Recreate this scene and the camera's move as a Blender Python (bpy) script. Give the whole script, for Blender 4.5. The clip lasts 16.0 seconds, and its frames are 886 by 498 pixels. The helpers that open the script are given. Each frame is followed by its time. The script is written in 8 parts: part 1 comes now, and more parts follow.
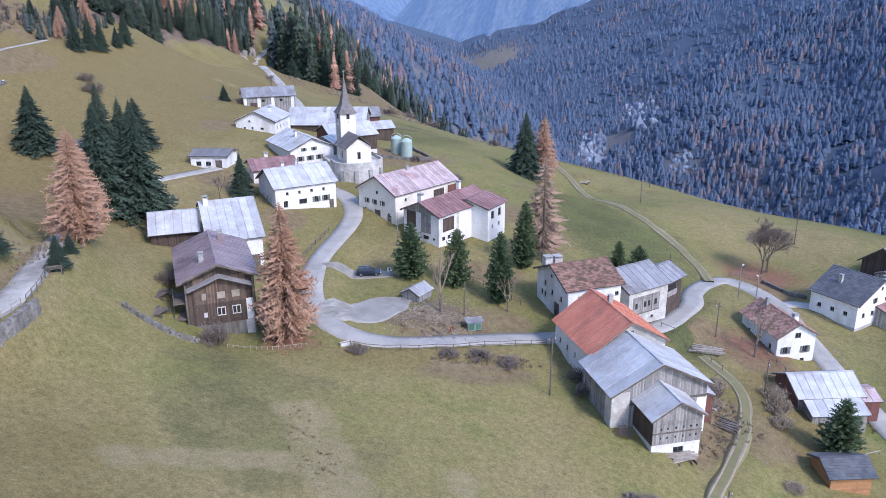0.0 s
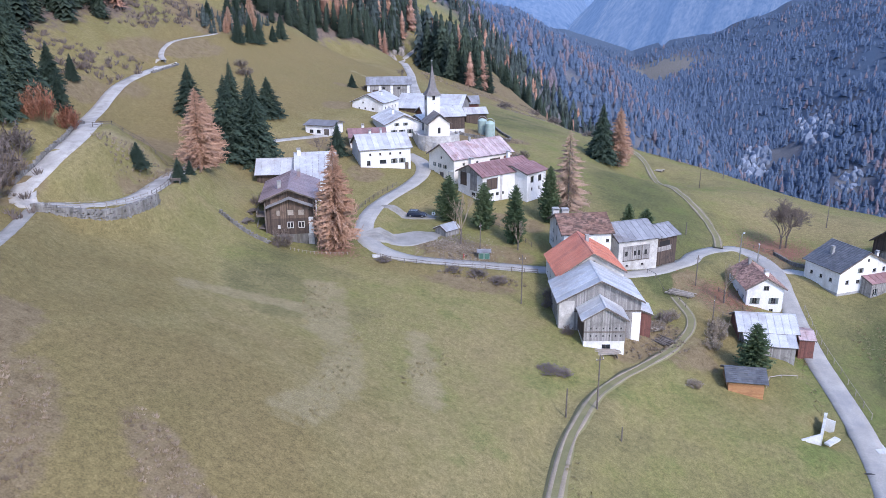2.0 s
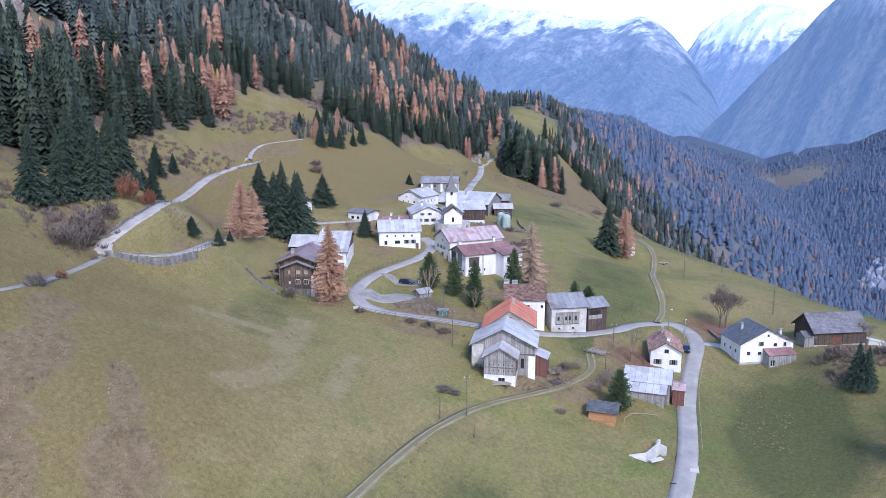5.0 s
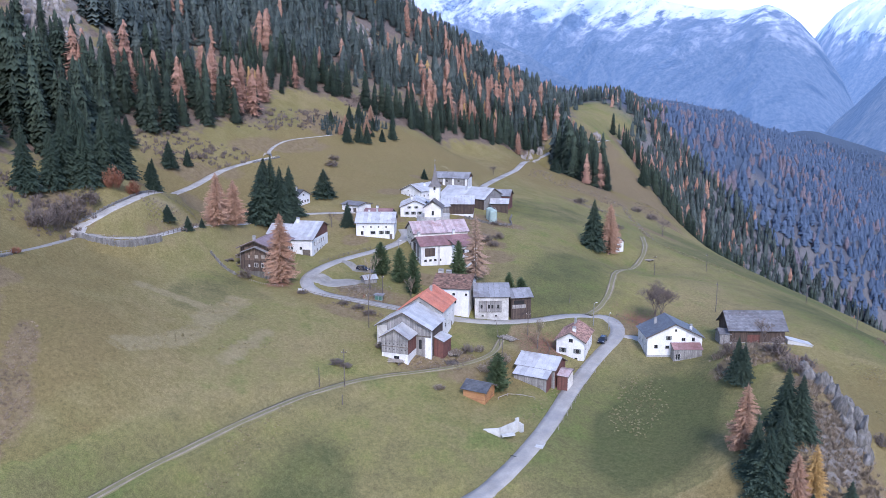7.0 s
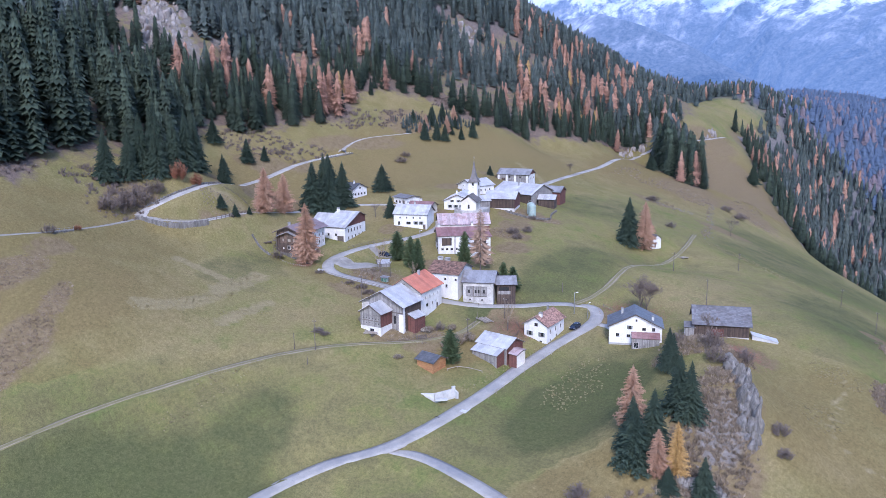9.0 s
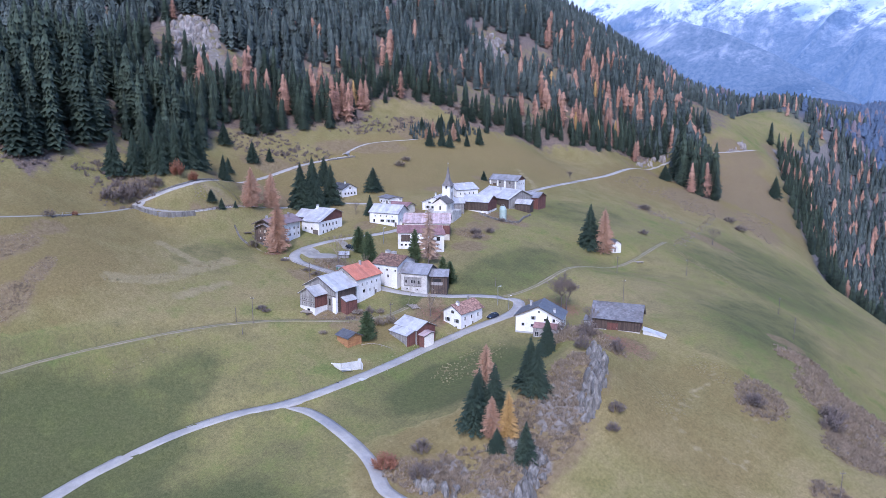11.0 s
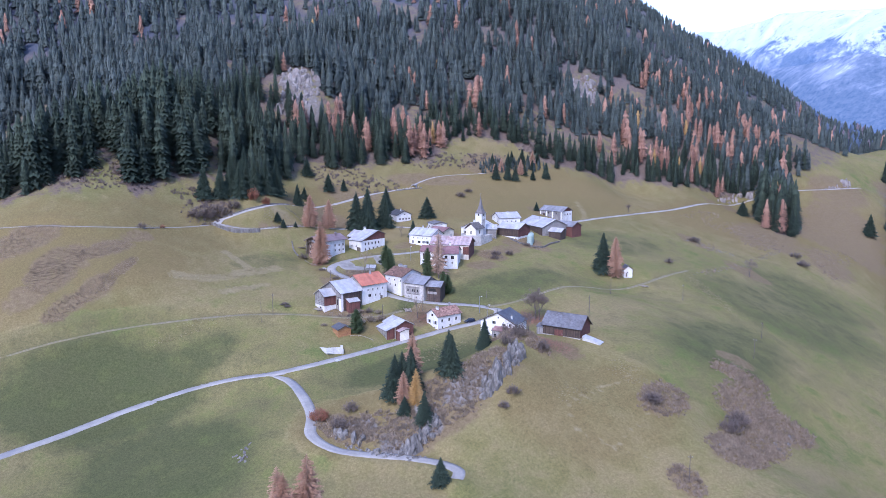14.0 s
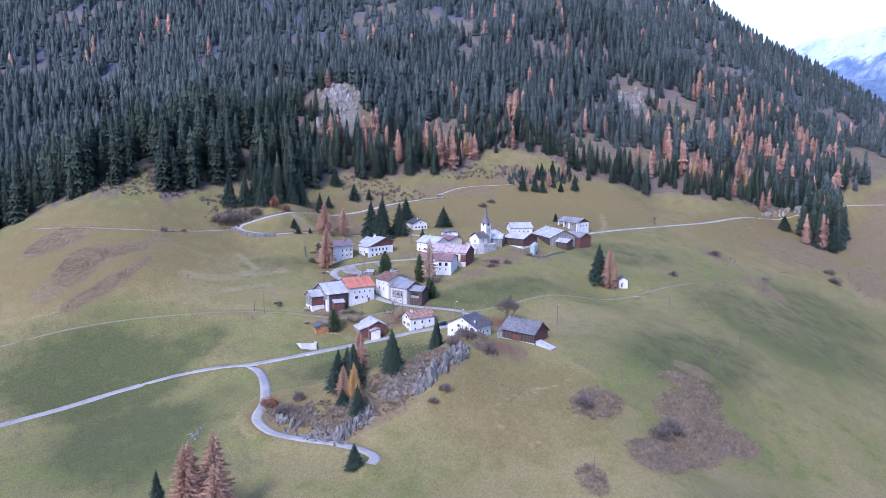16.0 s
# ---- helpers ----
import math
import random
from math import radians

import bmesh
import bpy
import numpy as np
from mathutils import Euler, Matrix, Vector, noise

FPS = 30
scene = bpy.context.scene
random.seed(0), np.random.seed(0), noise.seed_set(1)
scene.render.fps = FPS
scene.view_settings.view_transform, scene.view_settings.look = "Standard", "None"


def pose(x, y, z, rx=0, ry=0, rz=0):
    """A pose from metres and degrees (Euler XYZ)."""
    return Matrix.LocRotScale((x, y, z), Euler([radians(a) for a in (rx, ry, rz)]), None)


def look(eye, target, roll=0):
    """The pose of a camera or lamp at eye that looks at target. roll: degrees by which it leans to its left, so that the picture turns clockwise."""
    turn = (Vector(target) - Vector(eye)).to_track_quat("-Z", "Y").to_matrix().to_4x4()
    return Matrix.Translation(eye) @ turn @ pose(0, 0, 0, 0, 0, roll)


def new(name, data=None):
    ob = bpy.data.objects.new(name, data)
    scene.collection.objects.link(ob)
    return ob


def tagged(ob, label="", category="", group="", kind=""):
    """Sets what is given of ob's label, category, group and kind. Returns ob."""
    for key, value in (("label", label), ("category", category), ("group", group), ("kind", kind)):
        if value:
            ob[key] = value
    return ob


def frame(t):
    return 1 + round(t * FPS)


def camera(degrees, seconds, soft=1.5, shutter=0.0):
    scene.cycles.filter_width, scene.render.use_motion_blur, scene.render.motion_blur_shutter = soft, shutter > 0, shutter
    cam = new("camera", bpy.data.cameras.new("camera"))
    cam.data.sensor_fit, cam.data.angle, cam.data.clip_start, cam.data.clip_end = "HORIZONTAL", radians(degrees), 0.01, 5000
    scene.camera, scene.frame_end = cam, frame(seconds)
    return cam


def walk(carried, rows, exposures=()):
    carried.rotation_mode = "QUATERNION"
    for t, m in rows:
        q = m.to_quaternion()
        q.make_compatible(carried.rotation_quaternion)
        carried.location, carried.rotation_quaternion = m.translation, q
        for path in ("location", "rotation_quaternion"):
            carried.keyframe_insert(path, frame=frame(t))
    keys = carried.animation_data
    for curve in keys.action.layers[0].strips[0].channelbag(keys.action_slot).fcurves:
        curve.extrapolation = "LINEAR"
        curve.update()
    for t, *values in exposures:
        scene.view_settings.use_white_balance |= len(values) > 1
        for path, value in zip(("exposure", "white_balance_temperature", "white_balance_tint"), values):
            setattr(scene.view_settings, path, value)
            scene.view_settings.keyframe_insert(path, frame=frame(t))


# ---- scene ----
cam = camera(59.2, 16.0, soft=0.5)
PATH = [
    (0, (-1.538, -0.072, 61.25), (-1.515, 1.821, 60.604), -0.4),
    (0.5, (5.668, -7.569, 60.905), (5.586, -5.678, 60.258), -0.4),
    (1, (12.81, -15.732, 60.284), (12.613, -13.849, 59.641), -0.3),
    (1.5, (19.928, -24.151, 60.087), (19.629, -22.28, 59.449), -0.3),
    (2, (26.785, -33.085, 59.926), (26.393, -31.226, 59.301), -0.3),
    (2.5, (33.427, -42.055, 60.015), (32.987, -40.197, 59.422), -0.2),
    (3, (39.872, -51.196, 60.293), (39.398, -49.324, 59.773), -0.1),
    (3.5, (45.768, -59.275, 61.229), (45.265, -57.391, 60.781), -0.1),
    (4, (53.818, -64.197, 62.008), (53.275, -62.313, 61.612), 0.0),
    (4.2, (57.704, -65.206, 62.16), (57.118, -63.333, 61.775), -0.0),
    (6.3, (107.85, -62.14, 65.448), (106.966, -60.39, 65.054), 0.1),
    (6.5, (112.947, -61.353, 65.489), (112.039, -59.615, 65.095), 0.1),
    (7, (126.298, -59.362, 66.228), (125.299, -57.675, 65.834), -0.1),
    (7.5, (139.874, -57.31, 67.122), (138.783, -55.681, 66.725), -0.4),
    (8, (153.225, -55.032, 67.872), (152.049, -53.464, 67.473), -0.4),
    (8.5, (166.516, -52.509, 68.521), (165.258, -51.007, 68.119), -0.5),
    (9, (179.819, -49.771, 69.188), (178.484, -48.338, 68.783), -0.7),
    (9.2, (184.88, -48.59, 69.332), (183.516, -47.185, 68.925), -0.7),
    (11.3, (240.881, -34.978, 72.071), (239.371, -33.723, 71.689), 0.3),
    (11.5, (246.279, -33.282, 72.164), (244.747, -32.051, 71.791), 0.3),
    (12, (259.798, -28.44, 72.324), (258.212, -27.274, 71.974), 0.2),
    (12.5, (273.375, -25.939, 72.745), (271.746, -24.829, 72.412), 0.1),
    (13, (287.167, -23.931, 73.126), (285.498, -22.877, 72.802), 0.0),
    (13.5, (299.424, -19.045, 73.374), (297.721, -18.045, 73.062), -0.0),
    (14, (310.706, -12.161, 73.915), (308.96, -11.234, 73.61), -0.0),
    (14.5, (321.251, -4.126, 74.34), (319.466, -3.273, 74.043), 0.0),
    (15, (331.156, 5.389, 75.051), (329.346, 6.186, 74.757), -0.1),
    (15.5, (339.941, 15.139, 75.255), (338.109, 15.888, 74.969), 0.1),
    (16, (347.691, 26.649, 75.433), (345.832, 27.33, 75.153), 0.1),
]
walk(cam, [(t, look(eye, target, roll)) for t, eye, target, roll in PATH], [(0.0, 1.50, 6150, 20), (4.0, 1.45, 6080, 20), (6.5, 1.32, 5990, 21), (9.0, 1.42, 5850, 23), (11.5, 1.38, 5740, 25), (16.0, 1.47, 5600, 29)])

# ---- world, sun, exposure ----
SUN_DIR = Vector((0.55, -0.60, 0.75)).normalized()
world = bpy.data.worlds.new("world")
scene.world = world
world.use_nodes = True
wn = world.node_tree
sky = wn.nodes.new("ShaderNodeTexSky")
sky.sky_type = "NISHITA"
sky.sun_disc = False
sky.sun_elevation = math.asin(SUN_DIR.z)
sky.sun_rotation = math.atan2(SUN_DIR.x, SUN_DIR.y)
sky.altitude, sky.air_density, sky.dust_density, sky.ozone_density = 1200, 1.0, 1.5, 2.0
wn.links.new(sky.outputs[0], wn.nodes["Background"].inputs[0])
wn.nodes["Background"].inputs[1].default_value = 0.15
sun_data = bpy.data.lights.new("sun", "SUN")
sun_data.energy, sun_data.angle, sun_data.color = 1.2, radians(14), (1.0, 0.97, 0.93)
sun = new("sun", sun_data)
sun.matrix_world = look(SUN_DIR * 300, (0, 0, 0))

# ---- materials ----


def shader(name):
    m = bpy.data.materials.new(name)
    m.use_nodes = True
    nt = m.node_tree
    return m, nt, nt.nodes["Principled BSDF"]


def node(nt, kind, **kw):
    n = nt.nodes.new(kind)
    for key, value in kw.items():
        n.inputs[key].default_value = value
    return n


def ramp(nt, fac, stops):
    r = nt.nodes.new("ShaderNodeValToRGB")
    els = r.color_ramp.elements
    while len(els) < len(stops):
        els.new(0.5)
    for e, (p, c) in zip(els, stops):
        e.position, e.color = p, (*c, 1)
    nt.links.new(fac, r.inputs[0])
    return r.outputs[0]


def mixc(nt, fac, a, b, mode="MIX"):
    m = nt.nodes.new("ShaderNodeMix")
    m.data_type, m.blend_type = "RGBA", mode
    if isinstance(fac, (int, float)):
        m.inputs[0].default_value = fac
    else:
        nt.links.new(fac, m.inputs[0])
    for i, v in ((6, a), (7, b)):
        if isinstance(v, tuple):
            m.inputs[i].default_value = (*v, 1)
        else:
            nt.links.new(v, m.inputs[i])
    return m.outputs[2]


def position(nt):
    return nt.nodes.new("ShaderNodeNewGeometry").outputs["Position"]


def scaled(nt, vec, s):
    m = nt.nodes.new("ShaderNodeMapping")
    m.inputs["Scale"].default_value = s
    nt.links.new(vec, m.inputs["Vector"])
    return m.outputs[0]


def noise_tex(nt, vec, scale, detail=4, rough=0.6):
    n = node(nt, "ShaderNodeTexNoise", Scale=scale, Detail=detail, Roughness=rough)
    nt.links.new(vec, n.inputs["Vector"])
    return n.outputs["Fac"]


def bump(nt, bsdf, height, strength, distance):
    b = node(nt, "ShaderNodeBump", Strength=strength, Distance=distance)
    nt.links.new(height, b.inputs["Height"])
    nt.links.new(b.outputs[0], bsdf.inputs["Normal"])


def plain(name, c1, c2, scale=1.5, fine=9.0, rough=0.8, metal=0.0, relief=0.02, stain=None, vary=0.0, stretch=(1, 1, 1), spec=0.5, island=0.0):
    """A surface with broad mottling, fine grain, stains and relief, in world metres."""
    m, nt, b = shader(name)
    pos = scaled(nt, position(nt), stretch)
    broad, grain = noise_tex(nt, pos, scale, 5, 0.6), noise_tex(nt, pos, fine, 3, 0.7)
    col = ramp(nt, broad, [(0.3, c1), (0.7, c2)])
    dark = ramp(nt, grain, [(0.3, (0.72, 0.72, 0.72)), (0.7, (1.12, 1.12, 1.12))])
    col = mixc(nt, 0.7, col, dark, "MULTIPLY")
    if stain:
        mask = ramp(nt, noise_tex(nt, pos, scale * 0.37, 6, 0.72), [(0.5, (0, 0, 0)), (0.68, (1, 1, 1))])
        col = mixc(nt, mask, col, stain)
    if vary:
        rnd = nt.nodes.new("ShaderNodeObjectInfo").outputs["Random"]
        col = mixc(nt, 1.0, col, ramp(nt, rnd, [(0, (1 - vary,) * 3), (1, (1 + vary * 0.6,) * 3)]), "MULTIPLY")
    if island:
        rnd = nt.nodes.new("ShaderNodeNewGeometry").outputs["Random Per Island"]
        col = mixc(nt, 1.0, col, ramp(nt, rnd, [(0, (1 - island,) * 3), (1, (1 + island,) * 3)]), "MULTIPLY")
    nt.links.new(col, b.inputs["Base Color"])
    b.inputs["Roughness"].default_value, b.inputs["Metallic"].default_value = rough, metal
    b.inputs["Specular IOR Level"].default_value = spec
    if relief:
        bump(nt, b, grain, 0.5, relief)
    return m


def boards(name, c1, c2, dark, width=0.22, rough=0.85, axis=0):
    """Weathered vertical boards: each board a tone of its own, dark joints, long grain."""
    m, nt, b = shader(name)
    obj = nt.nodes.new("ShaderNodeTexCoord").outputs["Object"]
    sep = nt.nodes.new("ShaderNodeSeparateXYZ")
    nt.links.new(obj, sep.inputs[0])
    div = nt.nodes.new("ShaderNodeMath")
    div.operation = "DIVIDE"
    add = nt.nodes.new("ShaderNodeMath")
    add.operation = "ADD"
    if axis == 2:
        nt.links.new(sep.outputs[2], div.inputs[0])
    else:
        nt.links.new(sep.outputs[0], add.inputs[0])
        nt.links.new(sep.outputs[1], add.inputs[1])
        nt.links.new(add.outputs[0], div.inputs[0])
    div.inputs[1].default_value = width
    fl, fr = nt.nodes.new("ShaderNodeMath"), nt.nodes.new("ShaderNodeMath")
    fl.operation, fr.operation = "FLOOR", "FRACT"
    nt.links.new(div.outputs[0], fl.inputs[0])
    nt.links.new(div.outputs[0], fr.inputs[0])
    wn2 = nt.nodes.new("ShaderNodeTexWhiteNoise")
    wn2.noise_dimensions = "1D"
    nt.links.new(fl.outputs[0], wn2.inputs["W"])
    tone = ramp(nt, wn2.outputs["Value"], [(0, c1), (1, c2)])
    grain = noise_tex(nt, scaled(nt, obj, (9, 9, 0.8)) if axis != 2 else scaled(nt, obj, (0.8, 0.8, 9)), 1.5, 5, 0.7)
    col = mixc(nt, 0.8, tone, ramp(nt, grain, [(0.25, (0.55, 0.55, 0.55)), (0.7, (1.15, 1.15, 1.15))]), "MULTIPLY")
    patch = ramp(nt, noise_tex(nt, obj, 0.5, 5, 0.7), [(0.5, (0, 0, 0)), (0.7, (1, 1, 1))])
    col = mixc(nt, patch, col, dark)
    joint = ramp(nt, fr.outputs[0], [(0.0, (0.25,) * 3), (0.1, (1, 1, 1))])
    col = mixc(nt, 1.0, col, joint, "MULTIPLY")
    nt.links.new(col, b.inputs["Base Color"])
    b.inputs["Roughness"].default_value = rough
    bump(nt, b, joint, 0.6, 0.02)
    return m


def leafy(name, c1, c2, c3, rough=0.75, wood=False, speckle=0.28):
    """Foliage: a tone for each tree (in a wood it is stored with the mesh), light and dark sprays."""
    m, nt, b = shader(name)
    pos = position(nt)
    if wood:
        tone = nt.nodes.new("ShaderNodeAttribute")
        tone.attribute_name = "tone"
        tree = ramp(nt, tone.outputs["Fac"], [(0.0, c1), (1.0, c2)])
        rnd = nt.nodes.new("ShaderNodeNewGeometry").outputs["Random Per Island"]
        tree = mixc(nt, 1.0, tree, ramp(nt, rnd, [(0, (1 - speckle,) * 3), (1, (1 + speckle,) * 3)]), "MULTIPLY")
    else:
        tree = ramp(nt, noise_tex(nt, scaled(nt, pos, (1, 1, 0.2)), 0.19, 2, 0.5), [(0.38, c1), (0.62, c2)])
    spray = ramp(nt, noise_tex(nt, pos, 1.6, 3, 0.7), [(0.35, (0.78, 0.78, 0.78)), (0.72, (1.2, 1.2, 1.2))])
    col = mixc(nt, 1.0, tree, spray, "MULTIPLY")
    pick = ramp(nt, noise_tex(nt, pos, 0.45, 2, 0.5), [(0.55, (0, 0, 0)), (0.75, (1, 1, 1))])
    col = mixc(nt, pick, col, c3)
    nt.links.new(col, b.inputs["Base Color"])
    b.inputs["Roughness"].default_value = rough
    b.inputs["Specular IOR Level"].default_value = 0.2
    return m


M = {}
M["plaster"] = plain("white plaster", (0.66, 0.65, 0.63), (0.81, 0.80, 0.78), 0.5, 7, 0.9, 0, 0.015, (0.50, 0.475, 0.44), 0, (1, 1, 0.45))
M["plaster_old"] = plain("grey worn plaster", (0.40, 0.38, 0.35), (0.62, 0.60, 0.56), 0.8, 5, 0.95, 0, 0.03, (0.30, 0.28, 0.25))
M["plaster_cream"] = plain("cream plaster", (0.68, 0.63, 0.54), (0.79, 0.75, 0.67), 0.5, 6, 0.9, 0, 0.015, (0.48, 0.43, 0.35))
M["concrete"] = plain("concrete", (0.28, 0.28, 0.27), (0.42, 0.41, 0.39), 0.8, 8, 0.9, 0, 0.02, (0.2, 0.2, 0.19))
M["white_concrete"] = plain("white concrete", (0.48, 0.48, 0.465), (0.62, 0.62, 0.60), 0.8, 8, 0.8, 0, 0.01, (0.36, 0.36, 0.345))
M["metal_light"] = plain("light sheet metal", (0.44, 0.44, 0.44), (0.62, 0.62, 0.615), 0.5, 5, 0.5, 0.15, 0.01, (0.36, 0.33, 0.31), 0.16, (1, 1, 0.6))
M["metal_grey"] = plain("grey sheet metal", (0.24, 0.24, 0.25), (0.36, 0.36, 0.37), 0.5, 5, 0.5, 0.15, 0.01, (0.16, 0.14, 0.13), 0.16)
M["metal_pink"] = plain("faded red sheet metal", (0.44, 0.32, 0.31), (0.60, 0.50, 0.49), 0.7, 5, 0.55, 0.15, 0.01, (0.29, 0.15, 0.13), 0.22, (1, 1, 1))
M["metal_red"] = plain("rusty red sheet metal", (0.26, 0.13, 0.12), (0.36, 0.22, 0.21), 0.7, 5, 0.55, 0.15, 0.01, (0.20, 0.09, 0.08), 0.2)
M["metal_brown"] = plain("brown sheet metal", (0.25, 0.18, 0.18), (0.33, 0.25, 0.25), 0.5, 5, 0.5, 0.2, 0.01, (0.13, 0.09, 0.09), 0.1)
M["metal_orange"] = plain("orange red roof sheet", (0.50, 0.16, 0.095), (0.62, 0.25, 0.16), 0.4, 5, 0.6, 0.0, 0.01, (0.34, 0.13, 0.09), 0.1)
M["tile_old"] = plain("old clay and lichen tile", (0.15, 0.085, 0.06), (0.27, 0.16, 0.12), 1.2, 6, 0.9, 0, 0.05, (0.10, 0.075, 0.06), 0.0, island=0.42)
M["tile_red"] = plain("brown red tile", (0.30, 0.165, 0.12), (0.42, 0.26, 0.20), 1.0, 6, 0.9, 0, 0.05, (0.17, 0.10, 0.08), 0.0, island=0.42)
M["slate"] = plain("dark slate", (0.075, 0.08, 0.09), (0.13, 0.135, 0.145), 0.7, 6, 0.42, 0, 0.03, (0.13, 0.13, 0.13), 0.12, island=0.20)
M["slate_grey"] = plain("grey fibre slate", (0.15, 0.15, 0.16), (0.22, 0.22, 0.23), 0.6, 6, 0.7, 0, 0.03, (0.12, 0.11, 0.11), 0.12, island=0.20)
M["shingle"] = plain("weathered shingle", (0.13, 0.12, 0.115), (0.22, 0.205, 0.20), 1.0, 7, 0.85, 0, 0.04, (0.09, 0.08, 0.075), 0.15, island=0.20)
M["wood_dark"] = boards("dark brown boards", (0.055, 0.038, 0.03), (0.12, 0.085, 0.065), (0.04, 0.03, 0.026))
M["wood_grey"] = boards("grey weathered boards", (0.19, 0.18, 0.17), (0.38, 0.36, 0.34), (0.13, 0.12, 0.115))
M["wood_red"] = boards("red brown boards", (0.13, 0.05, 0.04), (0.20, 0.085, 0.065), (0.09, 0.04, 0.035))
M["wood_orange"] = boards("fresh orange boards", (0.36, 0.17, 0.07), (0.46, 0.24, 0.11), (0.28, 0.13, 0.06), 0.16, 0.7, 2)
M["timber"] = plain("old timber", (0.10, 0.08, 0.065), (0.19, 0.16, 0.135), 2, 14, 0.85, 0, 0.02, (0.07, 0.055, 0.045), 0.2)
M["timber_pale"] = plain("pale cut timber", (0.30, 0.26, 0.21), (0.42, 0.37, 0.31), 2, 14, 0.85, 0, 0.02, (0.2, 0.17, 0.14), 0.25)
M["bark"] = plain("bark", (0.10, 0.08, 0.065), (0.17, 0.14, 0.12), 3, 16, 0.95, 0, 0.03, (0.08, 0.065, 0.055))
M["twig"] = plain("bare twigs", (0.13, 0.102, 0.086), (0.21, 0.168, 0.140), 0.6, 6, 0.95, 0, 0.0, (0.105, 0.084, 0.072))
M["twig_pale"] = plain("pale dry scrub", (0.19, 0.150, 0.106), (0.35, 0.282, 0.205), 0.5, 6, 0.95, 0, 0.0, (0.15, 0.12, 0.09), island=0.3)
M["rock"] = plain("grey limestone", (0.085, 0.080, 0.074), (0.30, 0.285, 0.26), 0.9, 4, 0.95, 0, 0.3, (0.13, 0.115, 0.09), 0.25, (1.6, 1.6, 0.35))
M["road"] = plain("pale gravelly asphalt", (0.285, 0.272, 0.245), (0.40, 0.38, 0.345), 0.25, 6, 0.95, 0, 0.02, (0.23, 0.23, 0.23))
M["gravel"] = plain("grey gravel", (0.32, 0.30, 0.268), (0.48, 0.455, 0.415), 0.3, 7, 0.95, 0, 0.03, (0.18, 0.17, 0.155))
M["yard"] = plain("trodden yard gravel", (0.235, 0.222, 0.198), (0.345, 0.328, 0.295), 0.35, 7, 0.95, 0, 0.03, (0.17, 0.16, 0.135))
M["cliff_near"] = plain("pale weathered limestone", (0.15, 0.13, 0.115), (0.40, 0.37, 0.34), 0.3, 2, 0.95, 0, 0.5, (0.20, 0.155, 0.13), 0.25, (1.6, 1.6, 0.35))
# limestone for the far cliffs, the haze's blue mixed into its colour
M["cliff"] = plain("pale limestone with painted blue haze", (0.15, 0.19, 0.25), (0.36, 0.40, 0.46), 0.05, 0.3, 0.95, 0, 1.5, (0.13, 0.165, 0.225), 0.2, (1.6, 1.6, 0.4))
M["track"] = plain("worn earth track", (0.24, 0.195, 0.135), (0.33, 0.27, 0.195), 0.4, 6, 0.95, 0, 0.03, (0.18, 0.165, 0.09))
M["track_grass"] = plain("trodden grass", (0.17, 0.16, 0.068), (0.23, 0.202, 0.096), 0.5, 6, 1.0, 0, 0.0, (0.15, 0.145, 0.064))
M["bank_grass"] = plain("matted bank grass", (0.19, 0.145, 0.092), (0.42, 0.33, 0.235), 0.4, 6, 1.0, 0, 0.0, (0.15, 0.115, 0.08))
M["dry_grass"] = plain("dry grass", (0.24, 0.20, 0.105), (0.36, 0.31, 0.18), 0.5, 6, 1.0, 0, 0.0, (0.18, 0.16, 0.08))
M["black"] = plain("dark opening", (0.012, 0.012, 0.013), (0.02, 0.02, 0.02), 1, 5, 0.8, 0, 0)
M["rubber"] = plain("black rubber", (0.02, 0.02, 0.02), (0.03, 0.03, 0.03), 2, 9, 0.85, 0, 0)
M["steel"] = plain("galvanised steel", (0.35, 0.36, 0.37), (0.45, 0.46, 0.47), 1, 9, 0.4, 0.8, 0)
M["car_paint"] = plain("dark blue car paint", (0.02, 0.028, 0.05), (0.025, 0.033, 0.06), 1, 9, 0.25, 0.3, 0)
M["silo_green"] = plain("pale green plastic", (0.33, 0.43, 0.38), (0.40, 0.50, 0.45), 0.8, 5, 0.5, 0, 0.01, (0.28, 0.36, 0.32))
M["red_paint"] = plain("red paint", (0.35, 0.06, 0.05), (0.42, 0.09, 0.07), 1, 7, 0.6, 0, 0)
M["green_paint"] = plain("dark green paint", (0.05, 0.13, 0.09), (0.07, 0.17, 0.12), 1, 7, 0.6, 0, 0)
M["shutter"] = plain("grey green shutter paint", (0.13, 0.15, 0.13), (0.18, 0.20, 0.18), 2, 9, 0.7, 0, 0.01)
M["white_paint"] = plain("white paint", (0.72, 0.72, 0.70), (0.80, 0.80, 0.78), 1, 7, 0.6, 0, 0)
# the hill wood's needles: haze painted in as a lighter, bluer tone
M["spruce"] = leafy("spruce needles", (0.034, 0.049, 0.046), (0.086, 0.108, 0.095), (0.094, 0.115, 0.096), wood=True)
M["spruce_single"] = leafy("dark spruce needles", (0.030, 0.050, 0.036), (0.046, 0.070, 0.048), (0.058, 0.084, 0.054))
# the front rows' needles, without the painted haze
M["spruce_front"] = leafy("unhazed green spruce needles", (0.021, 0.034, 0.024), (0.052, 0.073, 0.049), (0.058, 0.079, 0.051), wood=True)
M["pine"] = leafy("stone pine needles", (0.052, 0.084, 0.040), (0.088, 0.124, 0.058), (0.11, 0.145, 0.072))
M["larch"] = leafy("autumn larch needles", (0.34, 0.195, 0.125), (0.44, 0.275, 0.185), (0.35, 0.24, 0.17))
